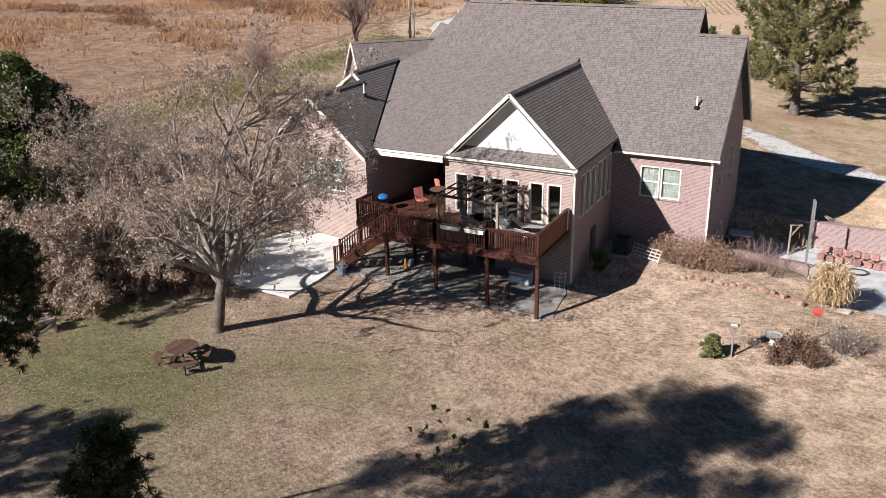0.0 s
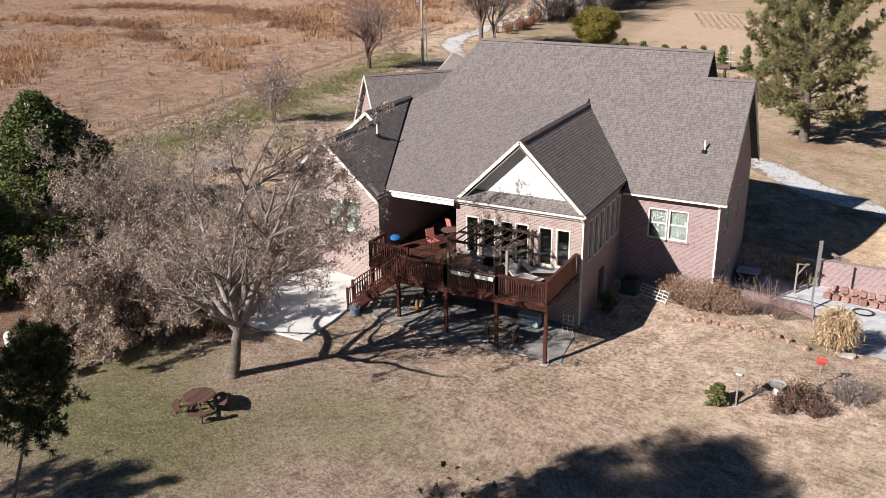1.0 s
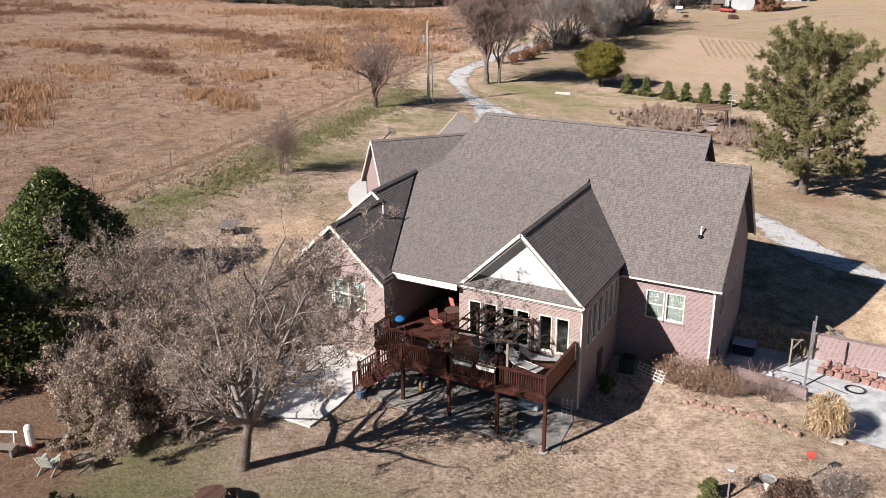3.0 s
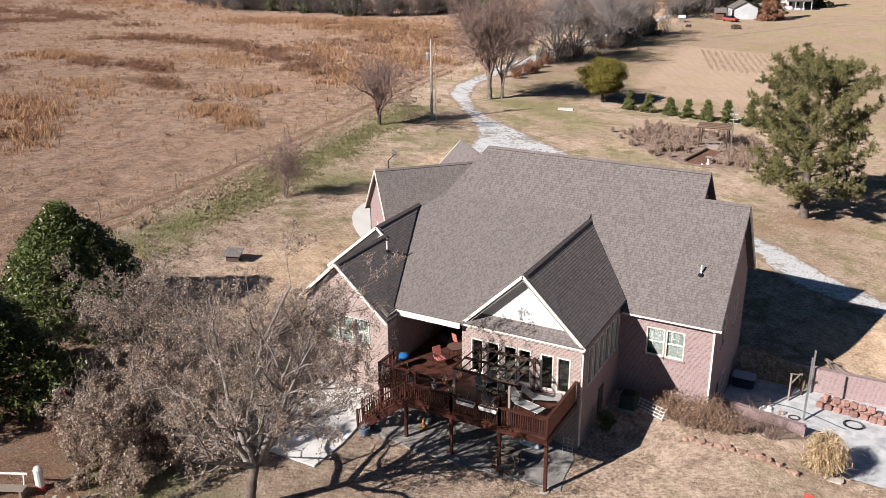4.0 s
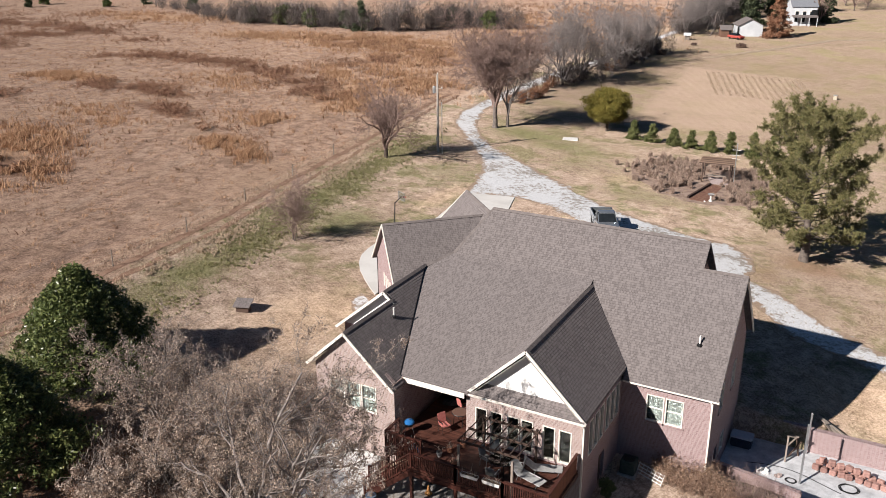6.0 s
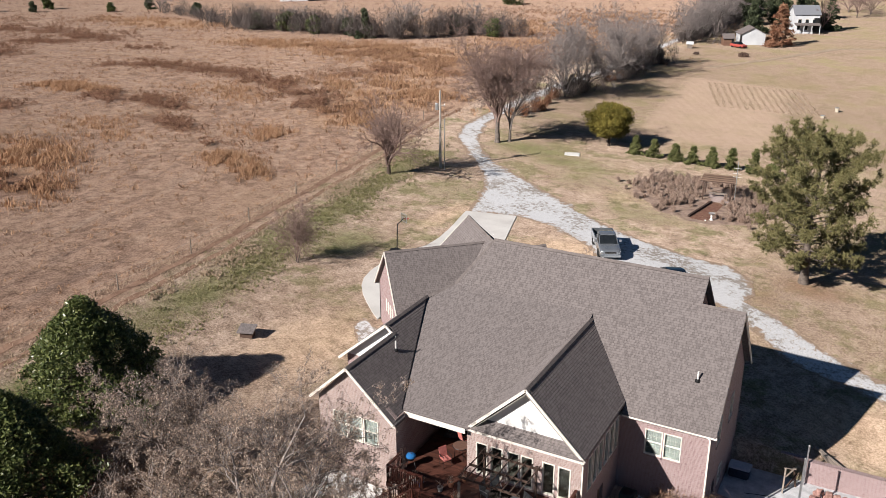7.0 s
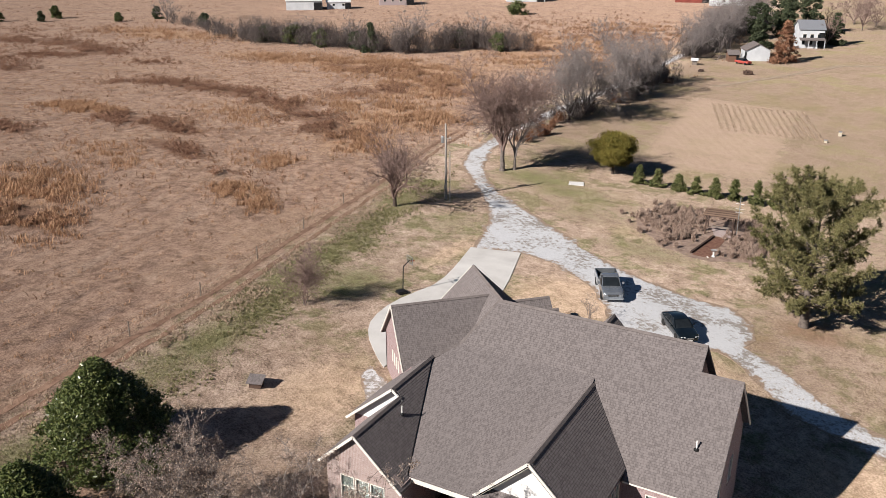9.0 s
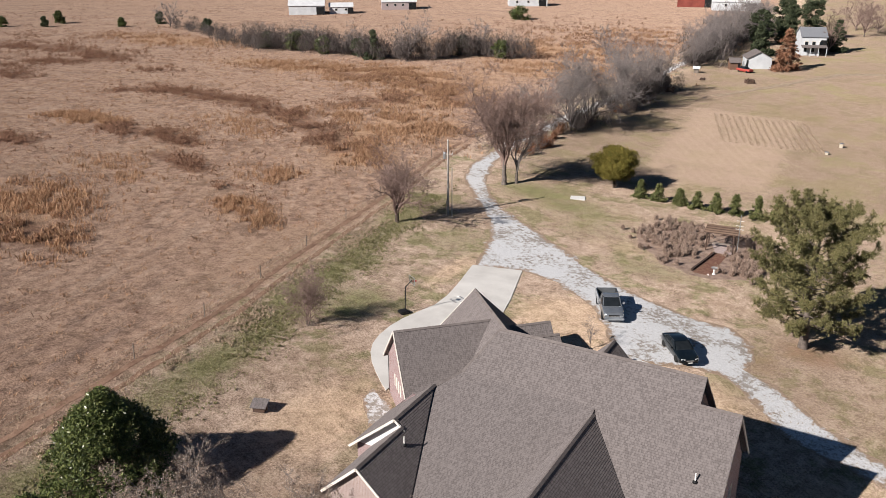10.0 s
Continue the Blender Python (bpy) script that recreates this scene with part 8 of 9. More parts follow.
def shed(name, x, y, lx, ly, h, rise, rz, wall_mat, roof_mat, label, category, windows=0, doors=1, z=None):
    t = thing(name, label, category, (x, y, g(x, y) if z is None else z), rz)
    so = Soup()
    for a in ((-lx / 2, lx / 2, -ly / 2, -ly / 2 + 0.2), (-lx / 2, lx / 2, ly / 2 - 0.2, ly / 2), (-lx / 2, -lx / 2 + 0.2, -ly / 2 + 0.2, ly / 2 - 0.2), (lx / 2 - 0.2, lx / 2, -ly / 2 + 0.2, ly / 2 - 0.2)):
        so.box(*a, -0.3, h)
    for xx in (-lx / 2 + 0.02, lx / 2 - 0.18):
        so.slab([(xx, -ly / 2, h), (xx, ly / 2, h), (xx, 0, h + rise)], 0.16, Vector((1, 0, 0)))
    part("wall", so, wall_mat, t)
    for s in (-1, 1):
        part("roof", Soup().slab([(-lx / 2 - 0.3, s * (ly / 2 + 0.3), h - 0.3 * rise / (ly / 2)), (lx / 2 + 0.3, s * (ly / 2 + 0.3), h - 0.3 * rise / (ly / 2)), (lx / 2 + 0.3, 0, h + rise + 0.02), (-lx / 2 - 0.3, 0, h + rise + 0.02)], 0.12), roof_mat, t)
    for k in range(windows):
        xx = -lx / 2 + lx * (k + 0.7) / (windows + 0.4)
        wn = part("window", Soup().box(xx - 0.5, xx + 0.5, -ly / 2 - 0.04, -ly / 2 - 0.005, h * 0.42, h * 0.75), TRIM, t)
        part("pane", Soup().box(xx - 0.42, xx + 0.42, -ly / 2 - 0.06, -ly / 2 - 0.045, h * 0.45, h * 0.72), CARGLASS, wn)
    for k in range(doors):
        part("door", Soup().box(lx * 0.28, lx * 0.28 + min(3.0, lx * 0.25), -ly / 2 - 0.05, -ly / 2 - 0.005, 0.0, h * 0.8), DARKMETAL, t)
    return t


shed("outbuilding", -29.6, 202.5, 5.4, 5.8, 2.8, 1.5, -65, SIDING, RIDGECAP, "white gabled outbuilding with a brown roof", "shed", 0, 1)
fh = shed("farmhouse", -21.6, 234.0, 6.4, 7.6, 5.2, 2.0, 20, SIDING, plain("grey slate roof", (0.16, 0.17, 0.19), (0.24, 0.25, 0.27)), "white two-storey house with a grey roof", "house", 3, 1)
for k in range(3):
    part("window", Soup().box(-2.4 + 2.0 * k, -1.7 + 2.0 * k, -3.85, -3.805, 1.0, 2.1), CARGLASS, fh, "dark window pane")
part("porch_roof", Soup().slab([(-3.3, -5.9, 2.45), (3.3, -5.9, 2.45), (3.3, -3.82, 2.85), (-3.3, -3.82, 2.85)], 0.12), RIDGECAP, fh)
for k in range(4):
    part("porch_post", Soup().box(-3.1 + 2.06 * k - 0.08, -3.1 + 2.06 * k + 0.08, -5.8, -5.64, 0, 2.42), SIDING, fh)
shed("shed", -34.0, 197.0, 2.4, 2.6, 2.0, 0.8, 25, plain("rust brown boards", (0.14, 0.075, 0.05), (0.22, 0.13, 0.09)), RIDGECAP, "small rust-brown lean-to shed", "shed", 0, 1)
shed("shed", -40.5, 186.0, 1.1, 1.1, 1.3, 0.3, 10, GREYWOOD, METALROOF, "tiny white box shed by the hedgerow", "shed", 0, 0)
shed("barn", -208.5, 250.5, 13.5, 10, 3.6, 2.2, 35, SIDING, METALROOF, "long white metal barn", "barn", 0, 1)
shed("barn", -198, 258.5, 9, 6, 2.8, 1.2, 35, SIDING, METALROOF, "white open farm shed", "barn", 2, 1)
shed("barn", -187.5, 284, 14, 9, 3.2, 2.0, 35, BRICK, METALROOF, "low brick farm building with a pale roof", "barn", 4, 1)
shed("barn", -147, 322, 16, 9, 3.2, 2.2, 30, SIDING, METALROOF, "white farm barn with a pale metal roof", "barn", 3, 1)
shed("barn", -84, 352, 14, 9, 4.2, 2.6, 15, REDROOF, REDROOF, "dark red barn beyond the hedgerow", "barn", 0, 1)
shed("barn", -66, 345, 18, 9, 3.6, 2.0, 15, SIDING, METALROOF, "long pale metal shed", "barn", 2, 1)
rc = thing("car", "small red car parked by the outbuilding", "car", (-30.6, 193.5, g(-30.6, 193.5)), 60)
part("body", hull([(-2.0, [(0.7, 0.35), (0.8, 0.5), (0.7, 0.75)]), (-1.0, [(0.8, 0.3), (0.85, 0.6), (0.78, 0.9)]), (1.5, [(0.8, 0.3), (0.85, 0.6), (0.78, 0.92)]), (2.0, [(0.7, 0.35), (0.8, 0.6), (0.7, 0.85)])]), RED, rc)
part("glasshouse", hull([(-0.9, [(0.74, 0.88), (0.72, 0.92), (0.7, 0.93)]), (-0.3, [(0.76, 0.9), (0.66, 1.32), (0.6, 1.36)]), (0.9, [(0.76, 0.9), (0.66, 1.32), (0.6, 1.36)]), (1.5, [(0.74, 0.9), (0.72, 0.94), (0.7, 0.95)])]), CARGLASS, rc)
for s in (-1, 1):
    for yy in (-1.25, 1.25):
        wheel(rc, s * 0.72, yy, 0.3, 0.2, STEEL)
lumps("brush_pile", -26.4, 178.3, g(-26.4, 178.3), 8, 1.2, DARKWOOD, "dark heap of cut brush in the field", "brush pile", 21)
lumps("brush_pile", -38.8, 157, g(-38.8, 157), 6, 1.3, DARKWOOD, "dark heap of cut brush by the hedgerow", "brush pile", 22)
lumps("brush_pile", -36.5, 176, g(-36.5, 176), 5, 0.8, DARKWOOD, "small dark heap of brush in the field", "brush pile", 23)


# ---- far planting ----
REDOAK = island_mat("russet leaves", [(0.1, (0.15, 0.065, 0.04)), (0.5, (0.29, 0.145, 0.085)), (0.9, (0.42, 0.24, 0.15))], 0.85, 0.3, 0.15)
YARDTHICK = island_mat("grey suckers", [(0.1, (0.07, 0.052, 0.045)), (0.5, (0.16, 0.128, 0.112)), (0.9, (0.28, 0.235, 0.21))], 0.95, 0.4)
GREYTWIG = island_mat("hazy bare twigs", [(0.1, (0.055, 0.043, 0.038)), (0.5, (0.12, 0.098, 0.09)), (0.9, (0.21, 0.18, 0.168))], 0.95, 0.4)
clump_tree("cypress_tree", -22.4, 201.5, 10.6, 8.6, 400, "russet-brown bald cypress tree by the outbuilding", REDOAK, 130, 60, 0.22, 0.2, "cone", 0.05, aspect=0.3, clump_r=0.11)
for k, (x, y, h, w, sh) in enumerate(((-33, 224, 8.5, 7, "cone"), (-30, 250, 12, 8, "cone"), (-37, 244, 10, 8, "round"), (-26, 262, 13, 10, "round"), (-15.5, 240.5, 8.6, 6.8, "cone"), (-34, 268, 12, 9, "round"))):
    clump_tree("evergreen_tree", x, y, h, w, 410 + k, "dark green evergreen near the farmhouse", SPRUCE, 80, 60, 0.35, 0.2, sh, 0.06, aspect=0.3, clump_r=0.13, group="farmhouse evergreens")
for k, (x, y, h) in enumerate(((-17.2, 236, 8.5), (-12, 280, 11), (-9, 292, 10), (-16, 296, 11), (-21, 272, 9))):
    branching_tree(x, y, "purplish bare tree near the farmhouse", 420 + k, 0.2, h * 0.18, round_limbs(10, 420 + k, h * 0.72, 0.55, 0.2), 3, twig=TWIG_RED, minr=0.035, dense=(1.5, 1.5, 1.2), group="farmhouse bare trees", coarse=3.0)


def thicket(name, pts, h0, h1, seed, mats, label, per=9, density=1.0, category="shrubs", leaf=0.35, wide=0.45):
    """A tangle of shrubs too dense to count, along a line."""
    r = np.random.default_rng(seed)
    cs, us, vs = [], [], []
    for (x0, y0), (x1, y1) in zip(pts, pts[1:]):
        n = int(math.hypot(x1 - x0, y1 - y0) * density)
        for _ in range(n):
            t = r.uniform()
            h = r.uniform(h0, h1)
            x, y = x0 + (x1 - x0) * t + r.normal() * h * wide, y0 + (y1 - y0) * t + r.normal() * h * wide
            c = leaf_ball(r, per * 12, (x, y, g(x, y) + h * 0.5), (h * 0.42, h * 0.42, h * 0.52))
            a, b = random_frames(r, per * 12)
            a[:, 2] = np.abs(a[:, 2]) + 0.5
            s = leaf * r.uniform(0.5, 1.3, (per * 12, 1))
            cs.append(c)
            us.append(a * s)
            vs.append(b * s * 0.09)
    return tagged(new(name, quads_mesh(name, np.concatenate(cs), np.concatenate(us), np.concatenate(vs), mats)), label, category, kind="stuff")


thicket("tree_line", [(-168, 168), (-142, 172), (-113, 168), (-100, 186), (-88, 186)], 3.5, 8.0, 430, GREYTWIG, "grey-brown thicket of bare brush across the field", 26, 2.1, "thicket", 0.33)
thicket("tree_line", [(-222, 194), (-168, 170)], 2.5, 5.0, 431, GREYTWIG, "low grey brush along the field", 18, 0.6, "thicket", 0.3)
for k, (x, y, h, w) in enumerate(((-121, 166, 7.5, 6), (-139, 168, 5, 4.5), (-128, 169, 4.5, 5), (-150, 170, 5.5, 7), (-104, 184, 5, 7), (-92, 184, 4.5, 6), (-160, 169, 4.5, 6), (-265, 181, 4.2, 4.2), (-261, 172, 3.4, 3.2), (-274, 165, 3.4, 3.4), (-233, 198, 4, 4), (-238, 185, 3, 3), (-205, 192, 3.5, 5), (-127, 271, 4.5, 9))):
    clump_tree("evergreen_shrub", x, y, h, w, 440 + k, "dark green cedar in the distant thicket", MAGNOLIA if k % 2 else SPRUCE, 40, 50, 0.3, 0.15, "dome" if k else "cone", 0.02, aspect=0.3, group="distant evergreens")
for k, (x, y, h) in enumerate(((-113, 171, 13), (-131, 173, 9), (-147, 172, 8), (-223, 193, 9.5), (-100, 188, 9), (-165, 172, 7), (-70, 205, 8), (-58, 180, 8))):
    branching_tree(x, y, "bare grey tree in the distant thicket", 460 + k, 0.2, h * 0.18, round_limbs(10, 460 + k, h * 0.72, 0.6, 0.2), 3, twig=HEDGETWIG, minr=0.035, dense=(1.5, 1.5, 1.2), group="distant bare trees", coarse=3.0)
for line in ([(-43.0, 108), (-41.2, 119)], [(-40.6, 129.5), (-40.6, 163)], [(-43.8, 193), (-43.6, 290)]):
    thicket("hedgerow", line, 1.4, 4.0, 432, GREYTWIG, "dark grey undergrowth below the hedgerow trees", 26, 1.7, "hedgerow", 0.26)
thicket("hedgerow", [(-43.8, 196), (-43.8, 290)], 5.0, 9.0, 433, GREYTWIG, "haze of fine twigs in the hedgerow crowns", 9, 0.30, "hedgerow", 0.7)
thicket("hedgerow", [(-42.4, 88), (-42.6, 108)], 0.8, 2.0, 434, REDOAK, "russet brush beside the drive", 12, 0.7, "hedgerow", 0.3)
thicket("hedgerow", [(-40.9, 126.5), (-40.6, 131)], 1.0, 2.6, 439, REDOAK, "russet brush beside the drive", 12, 0.9, "hedgerow", 0.3)
thicket("shrub_bank", [(-19.5, -8.2), (-16.0, -7.6), (-13.2, -6.4)], 1.0, 2.5, 436, BROWNLEAF, "tangle of twigs and dry leaves below the yard trees", 34, 4.0, "undergrowth", 0.10)
thicket("shrub_bank", [(-21.5, -6.5), (-17.5, -6.0), (-13.5, -4.5)], 1.5, 3.4, 446, YARDTHICK, "grey twiggy suckers below the yard trees", 36, 2.4, "undergrowth", 0.13)
DEADSTEM = island_mat("dead garden stems", [(0.1, (0.18, 0.12, 0.092)), (0.5, (0.33, 0.24, 0.19)), (0.9, (0.50, 0.39, 0.32))], 0.95)
for k, line in enumerate(([(-16.5, 66.5), (-15, 72), (-9, 74.5), (-3, 73)], [(-14.5, 64), (-11, 70), (-9.5, 72)], [(-12.5, 60.5), (-10, 66)], [(-5.0, 60.5), (-2.5, 64), (-1.5, 69)], [(-4.8, 64), (-4.0, 71)])):
    thicket("garden_brush", line, 0.3, 0.85, 437 + 20 * k, DEADSTEM, "dead brown stems filling the garden bed", 12, 7.0, "garden plants", 0.16, 1.5)
# ---- fallow field: broomsedge and brush ----
SEDGE = island_mat("broomsedge stems", [(0.05, (0.18, 0.098, 0.058)), (0.45, (0.40, 0.236, 0.140)), (0.8, (0.56, 0.36, 0.22)), (0.97, (0.64, 0.46, 0.31))], 0.9, 0.45, 0.2)
BRUSH = island_mat("dark weed stems", [(0.05, (0.09, 0.048, 0.033)), (0.5, (0.25, 0.135, 0.088)), (0.95, (0.43, 0.255, 0.165))], 0.95, 0.4)
STRAW = island_mat("dry straw", [(0.05, (0.27, 0.195, 0.135)), (0.5, (0.43, 0.325, 0.235)), (0.95, (0.58, 0.46, 0.345))], 0.95, 0.3)
r = np.random.default_rng(500)


def along(pts, n, width):
    """Random places along a line, denser in the middle, broken into clumps."""
    pts = np.array(pts, float)
    seg = np.linalg.norm(np.diff(pts, axis=0), axis=1)
    cum = np.r_[0, np.cumsum(seg)]
    t = r.uniform(0, cum[-1], n)
    x = np.interp(t, cum, pts[:, 0]) + r.normal(size=n) * width * 0.8
    y = np.interp(t, cum, pts[:, 1]) + r.normal(size=n) * width * 0.8
    keep = np.array([noise.noise(Vector((a * 0.16, b * 0.16, 0))) + 0.7 * noise.noise(Vector((a * 0.6, b * 0.6, 3))) for a, b in zip(x, y)]) > -0.05
    return x[keep], y[keep]


def bush_band(name, pts, n, width, h0, h1, mat, label, category, per=26, leaf=0.125):
    """Low bushes standing shoulder to shoulder in a broken band; each is a tuft of many small sprays."""
    x, y = along(pts, int(n * 1.7), width * 1.35)
    n = len(x)
    h = r.uniform(h0, h1, n) * r.uniform(0.6, 1.0, n)
    v = r.normal(size=(n, per, 3))
    v /= np.linalg.norm(v, axis=2)[:, :, None]
    v *= r.uniform(0.2, 1.0, (n, per, 1)) ** 0.5
    wide = h[:, None] * r.uniform(0.45, 0.75, (n, 1))
    c = np.stack([x[:, None] + v[:, :, 0] * wide, y[:, None] + v[:, :, 1] * wide, ground_z(x, y)[:, None] + h[:, None] * (0.5 + 0.5 * v[:, :, 2])], 2).reshape(-1, 3)
    a, b = random_frames(r, len(c))
    a[:, 2] = np.abs(a[:, 2]) + 0.25
    a /= np.linalg.norm(a, axis=1)[:, None]
    s = leaf * r.uniform(0.5, 1.3, (len(c), 1)) * np.repeat(np.clip(h, 0.4, 1.4), per)[:, None]
    return tagged(new(name, quads_mesh(name, c, a * s, b * s * 0.36, mat)), label, category, kind="stuff")


for pts, n, w in (([(-143, 99), (-140, 104), (-126, 103), (-114, 101), (-100, 97), (-87, 92), (-77, 84), (-67, 76)], 1900, 2.4),
                  ([(-113, 71), (-104, 70), (-95, 69), (-89, 67)], 620, 2.0), ([(-90, 60), (-80, 58), (-77, 56)], 170, 1.4), ([(-69, 51), (-65, 51)], 40, 0.8),
                  ([(-122, 57), (-113, 55)], 130, 1.8), ([(-234, 136), (-214, 140), (-186, 137)], 900, 4.5), ([(-199, 121), (-180, 134)], 600, 4.0), ([(-230, 120), (-205, 112), (-190, 116)], 700, 5.0), ([(-165, 128), (-150, 122)], 260, 3.0),
                  ([(-189, 104), (-178, 103)], 200, 2.5), ([(-89, 106), (-85, 112), (-81, 122)], 260, 3.0), ([(-78, 27), (-70, 26)], 160, 2.2), ([(-114, 141), (-88, 135), (-67, 118)], 520, 3.5), ([(-92, 190), (-70, 195), (-56, 185)], 420, 5.0), ([(-84, 225), (-60, 228)], 360, 6.0), ([(-130, 240), (-95, 250), (-60, 245)], 900, 16.0), ([(-250, 150), (-215, 165)], 300, 6.0)):
    bush_band("field_brush", pts, n, w, 0.5, 1.2, BRUSH, "broken band of russet-brown weeds and brush across the field", "brush")
for pts, n, w in (([(-131, 73), (-126, 75), (-113, 72)], 420, 1.8), ([(-92, 35), (-85, 36), (-78, 34)], 420, 2.6), ([(-82, 28), (-74, 27), (-67, 24)], 380, 2.6), ([(-145, 144), (-126, 148), (-105, 151), (-76, 128)], 1500, 4.5),
                  ([(-114, 138), (-88, 132), (-67, 114)], 900, 5.0), ([(-85, 102), (-71, 98), (-56, 93)], 700, 4.5), ([(-68, 77), (-59, 71), (-66, 83)], 340, 2.2), ([(-223, 172), (-195, 165), (-171, 171)], 500, 6.0), ([(-104, 205), (-80, 215), (-56, 200)], 900, 9.0), ([(-96, 240), (-70, 250), (-52, 235)], 700, 10.0), ([(-88, 170), (-66, 175), (-54, 160)], 700, 7.0)):
    x, y = along(pts, n * 3, w * 1.3)
    tagged(new("field_grass", blade_mesh(r, np.repeat(x, 5) + r.normal(size=5 * len(x)) * 0.3, np.repeat(y, 5) + r.normal(size=5 * len(x)) * 0.3, 0.35, 1.0, 0.045, 0.45, SEDGE, "field_grass")), "standing orange-brown broomsedge in the fallow field", "grass", kind="stuff")
for pts, n, w in (([(-64, 47), (-58, 45), (-54, 43)], 900, 1.6), ([(-70, 60), (-60, 58)], 500, 3.0), ([(-95, 52), (-80, 48)], 500, 5.0), ([(-100, 84), (-84, 78)], 700, 6.0)):
    x, y = along(pts, n, w)
    tagged(new("field_grass", blade_mesh(r, np.repeat(x, 6) + r.normal(size=6 * len(x)) * 0.2, np.repeat(y, 6) + r.normal(size=6 * len(x)) * 0.2, 0.3, 0.9, 0.03, 0.4, SEDGE, "field_grass")), "pale straw tufts standing in the mown field", "grass", kind="stuff")
n = 9000
fx, fy = r.uniform(-175, -40, n), r.uniform(-25, 165, n)
ok = fx < track_x(fy) - 2.0
fx, fy = fx[ok], fy[ok]
tagged(new("field_tufts", blade_mesh(r, np.repeat(fx, 6) + r.normal(size=6 * len(fx)) * 0.18, np.repeat(fy, 6) + r.normal(size=6 * len(fy)) * 0.2, 0.12, 0.45, 0.028, 0.7, SEDGE, "field_tufts")), "scattered dry grass tufts in the mown field", "grass", kind="stuff")
n = 7000
fx, fy = r.uniform(-330, -50, n), r.uniform(-20, 260, n)
ok = (fx < track_x(np.minimum(fy, 110)) - 3.0) & (np.array([noise.noise(Vector((a * 0.05, b * 0.05, 7))) + 0.6 * noise.noise(Vector((a * 0.2, b * 0.2, 1))) for a, b in zip(fx, fy)]) > 0.08)
fx, fy = fx[ok], fy[ok]
tagged(new("field_brush", blade_mesh(r, np.repeat(fx, 8) + r.normal(size=8 * len(fx)) * 0.35, np.repeat(fy, 8) + r.normal(size=8 * len(fy)) * 0.35, 0.2, 0.65, 0.04, 0.8, BRUSH, "field_brush")), "scattered low russet brush in the fallow field", "brush", kind="stuff")
n = 1500
ty = r.uniform(-10, 80, n)
tx2 = track_x(ty) + r.normal(size=n) * 0.5 + np.where(r.uniform(size=n) < 0.5, -1.9, 1.2)
tagged(new("verge_grass", blade_mesh(r, np.repeat(tx2, 6) + r.normal(size=6 * n) * 0.25, np.repeat(ty, 6) + r.normal(size=6 * n) * 0.25, 0.1, 0.34, 0.02, 0.4, STRAW, "verge_grass")), "straw-coloured verge grass along the farm track", "grass", kind="stuff")
bank = [(float(track_x(y)) + 2.6, float(y)) for y in range(-4, 70, 6)]
bush_band("bank_grass", bank, 1500, 0.7, 0.14, 0.36, STRAW, "pale straw tussocks along the ditch beside the track", "grass", 14, 0.17)
u = r.uniform(0, 1, 5200)
line = np.floor(r.uniform(0, 15, 5200)) * 1.15
sx, sy = -25.5 + line + 6.6 * u + r.normal(size=5200) * 0.16, 141.5 + 0.16 * line - 21.0 * u + r.normal(size=5200) * 0.16
tagged(new("mown_swath", blade_mesh(r, np.repeat(sx, 4) + r.normal(size=20800) * 0.12, np.repeat(sy, 4) + r.normal(size=20800) * 0.12, 0.06, 0.14, 0.035, 1.4, STRAW, "mown_swath")), "rows of cut straw on the mown plot", "straw", kind="stuff")
GREENGRASS = island_mat("winter green grass", [(0.05, (0.10, 0.11, 0.045)), (0.4, (0.20, 0.20, 0.085)), (0.75, (0.38, 0.33, 0.18)), (0.95, (0.52, 0.43, 0.28))], 0.9, 0.4, 0.2)
bush_band("bank_grass", [(x + 2.6, y) for x, y in bank], 1900, 1.4, 0.1, 0.28, GREENGRASS, "uneven green tussocks on the bank", "grass", 14, 0.15)
n = 3000
ty = r.uniform(-6, 64, n)
tx2 = track_x(ty) + 4.8 + r.normal(size=n) * 1.9
tagged(new("bank_grass", blade_mesh(r, np.repeat(tx2, 8) + r.normal(size=8 * n) * 0.3, np.repeat(ty, 8) + r.normal(size=8 * n) * 0.3, 0.08, 0.24, 0.02, 0.8, GREENGRASS, "bank_grass")), "green and straw grass on the bank beside the track", "grass", kind="stuff")

# ---- leaf litter and lawn ----
LITTER = island_mat("fallen leaves", [(0.05, (0.12, 0.08, 0.055)), (0.4, (0.28, 0.215, 0.165)), (0.75, (0.42, 0.335, 0.27)), (0.97, (0.50, 0.42, 0.35))], 0.85, 0.2)


def litter(n, x0, x1, y0, y1, size, weight):
    x, y = r.uniform(x0, x1, n), r.uniform(y0, y1, n)
    keep = r.uniform(size=n) < weight(x, y)
    keep &= ~((x > -16.3) & (x < 5.1) & (y > 3.7) & (y < 22))
    x, y = x[keep], y[keep]
    z = ground_z(x, y) + 0.012 + r.uniform(0, 0.012, len(x)) + np.where((y > -1.2) & (x < 0.8) & (x > -9.4), 0.045, 0.0)
    a, b = random_frames(r, len(x), 0.88)
    s = size * r.uniform(0.6, 1.4, (len(x), 1))
    return np.stack([x, y, z], 1), a * s, b * s * 0.7


def yard_weight(x, y):
    tree = np.exp(-((x + 11) ** 2 + (y + 9) ** 2) / 11**2)
    left = np.exp(-((x + 17) ** 2 + (y + 9) ** 2) / 8**2)
    return np.clip(0.28 + 0.75 * tree + 0.5 * left, 0, 1)


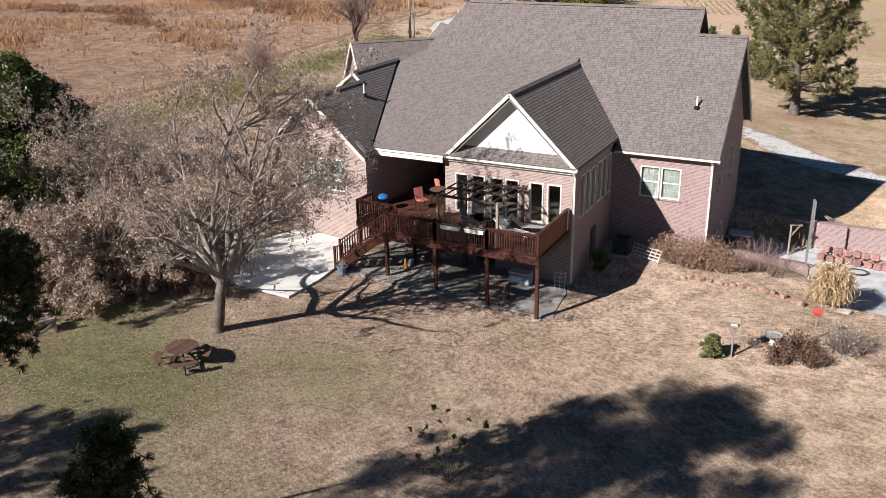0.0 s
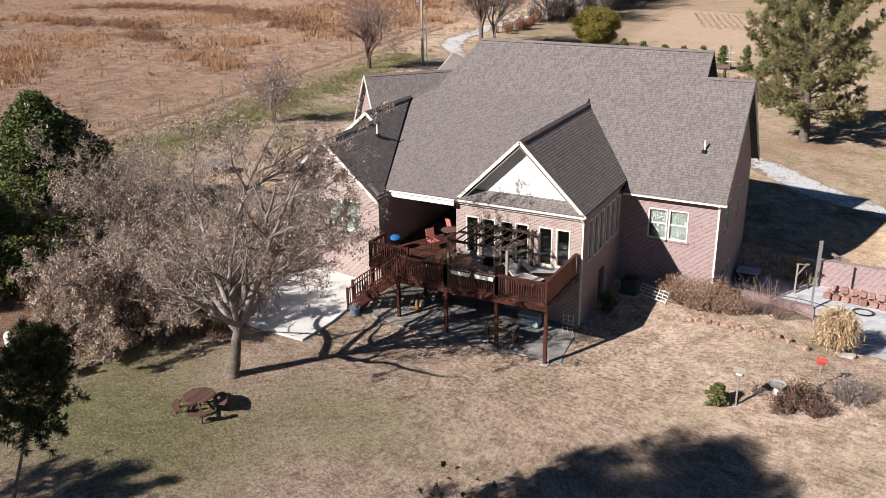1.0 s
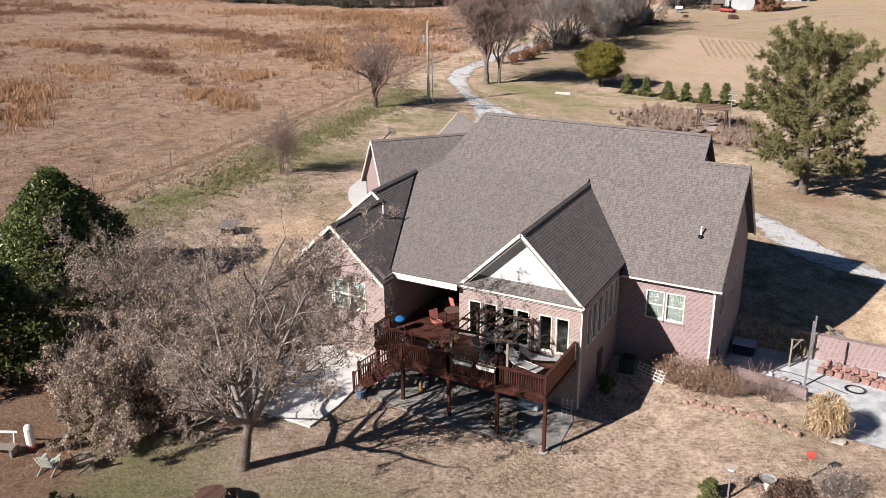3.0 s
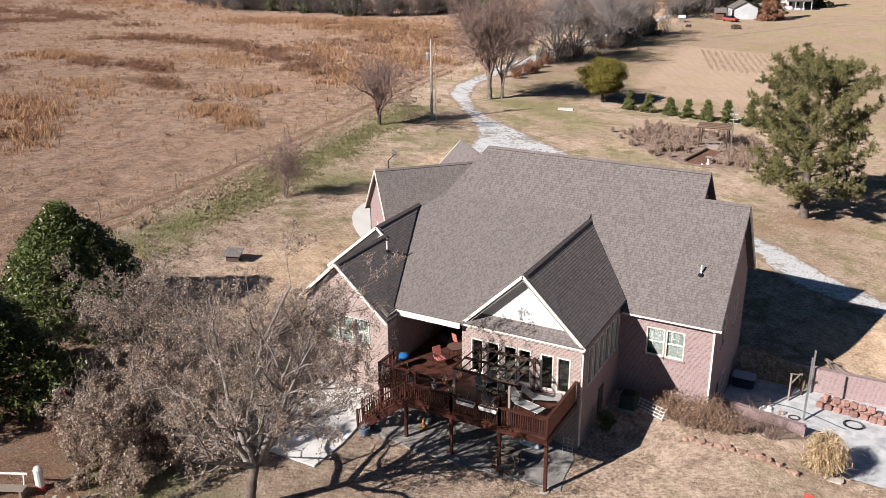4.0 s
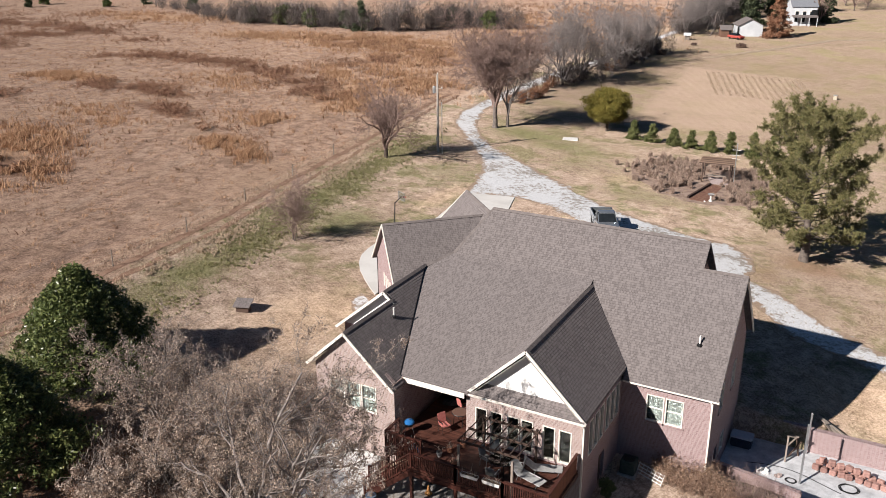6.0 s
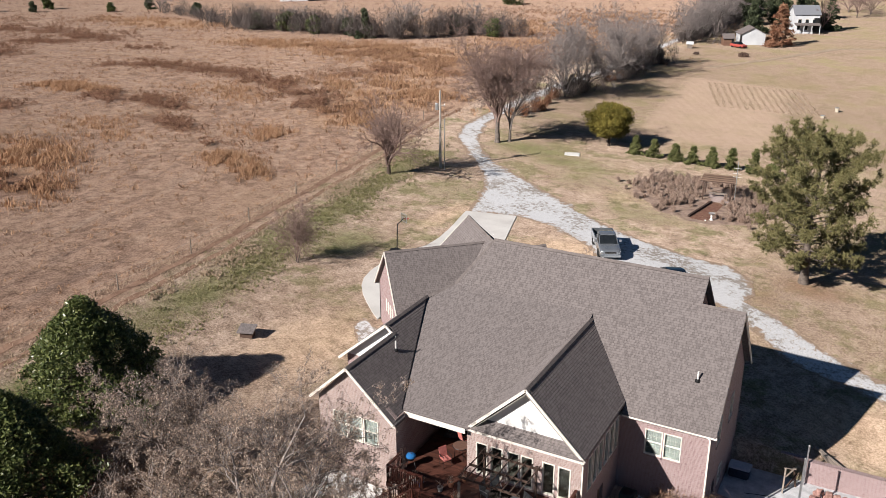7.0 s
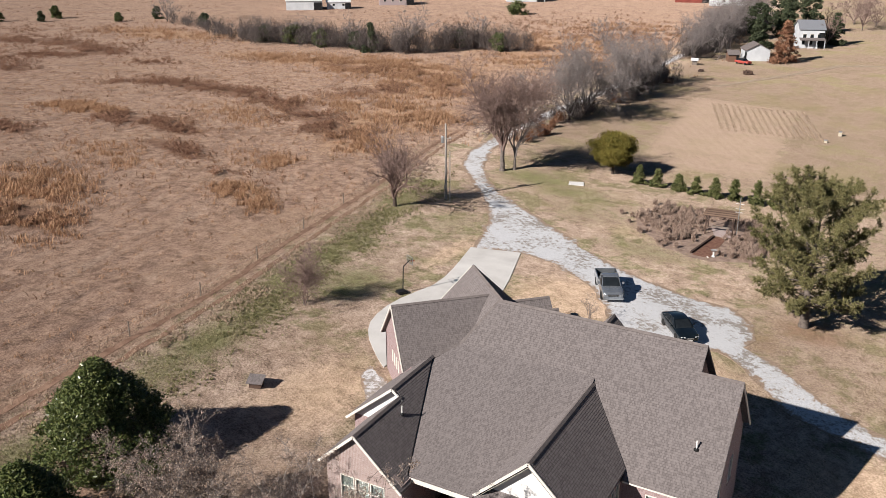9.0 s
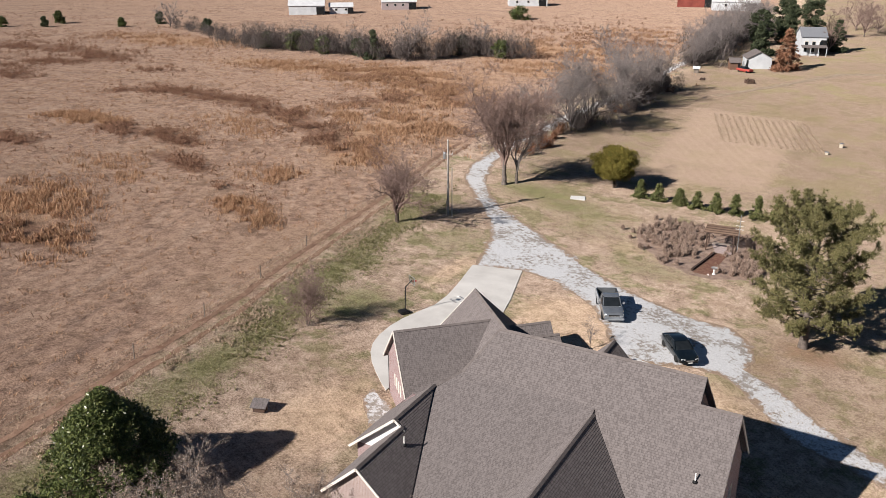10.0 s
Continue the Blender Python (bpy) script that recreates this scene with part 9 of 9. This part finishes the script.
c, a, b = litter(290000, -26, 18, -24, 9, 0.019, yard_weight)
tagged(new("leaf_litter", quads_mesh("leaf_litter", c, a, b, LITTER)), "pale fallen leaves scattered over the lawn", "leaves", kind="stuff")
n = 12000
lx, ly = r.uniform(-24, 16, n), r.uniform(-22, 8, n)
ok = ~((lx > -10) & (lx < 1) & (ly > -1.0)) & ~((lx > -14.6) & (lx < -9) & (ly > -4.6) & (ly < 2.6)) & ~((lx > -15) & (ly > 2.2) & (lx < 0.5)) & ~((lx > 10.3) & (ly > 7))
lx, ly = lx[ok], ly[ok]
tagged(new("lawn_grass", blade_mesh(r, np.repeat(lx, 3) + r.normal(size=3 * len(lx)) * 0.08, np.repeat(ly, 3) + r.normal(size=3 * len(ly)) * 0.08, 0.03, 0.09, 0.007, 0.9, island_mat("dormant lawn", [(0.05, (0.12, 0.095, 0.05)), (0.45, (0.26, 0.20, 0.125)), (0.9, (0.42, 0.34, 0.23))], 0.9, 0.4, 0.15), "lawn_grass")), "short dormant lawn grass", "grass", kind="stuff")

n = 20000
lx, ly = r.uniform(-37, 20, n), r.uniform(20, 82, n)
ok = ~((lx > -30) & (lx < 3) & (ly < 27)) & (ly > 22 + 0.0 * lx)
drive = np.interp(ly, (30, 37, 43, 48, 55, 64, 73, 82), (-9, -12, -17, -25, -31, -37, -44, -47))
drive2 = np.interp(ly, (30, 34, 40, 46, 53, 60, 70, 82), (2, 2, 1.5, 0, -14, -22.5, -36.5, -45))
ok &= ~((lx > drive - 0.5) & (lx < drive2 + 0.5)) & ~((lx > -29) & (lx < -19) & (ly < 48))
lx, ly = lx[ok], ly[ok]
tagged(new("lawn_grass", blade_mesh(r, np.repeat(lx, 3) + r.normal(size=3 * len(lx)) * 0.12, np.repeat(ly, 3) + r.normal(size=3 * len(ly)) * 0.12, 0.05, 0.16, 0.02, 0.9, island_mat("dormant front lawn", [(0.05, (0.13, 0.11, 0.055)), (0.45, (0.29, 0.225, 0.13)), (0.9, (0.48, 0.38, 0.25))], 0.9, 0.5, 0.15), "lawn_grass")), "short dormant grass beside the drive", "grass", kind="stuff")

# ---- pines beside the yard, at the camera's side ----
needle_pine(-6.3, -22.8, 9.2, 1.9, 601, "dark pine tree at the near edge of the lawn", PINE_D, 0.74, 10, 0.09, (0.39, 0.15), 0.07, 34, peak=1.0)
needle_pine(1.0, -23.9, 7.5, 0.75, 604, "slender dark pine tree at the near edge of the lawn", PINE_D, 0.72, 8, 0.10, (0.06, 0.05), 0.07, 34, peak=1.0)
needle_pine(-15.1, -30.6, 9.4, 7.4, 602, "dark pine tree beyond the near edge of the lawn", PINE_D, 0.15, 18, 0.24, needle=0.13, per=14)
clump_tree("pine_tree", -5.0, -31.8, 18.3, 9.2, 603, "tall pine tree that shades the lawn", PINE, 260, 110, 0.16, 0.32, "round", 0.45, aspect=0.14, clump_r=0.085, bark=BARK, needles=True)
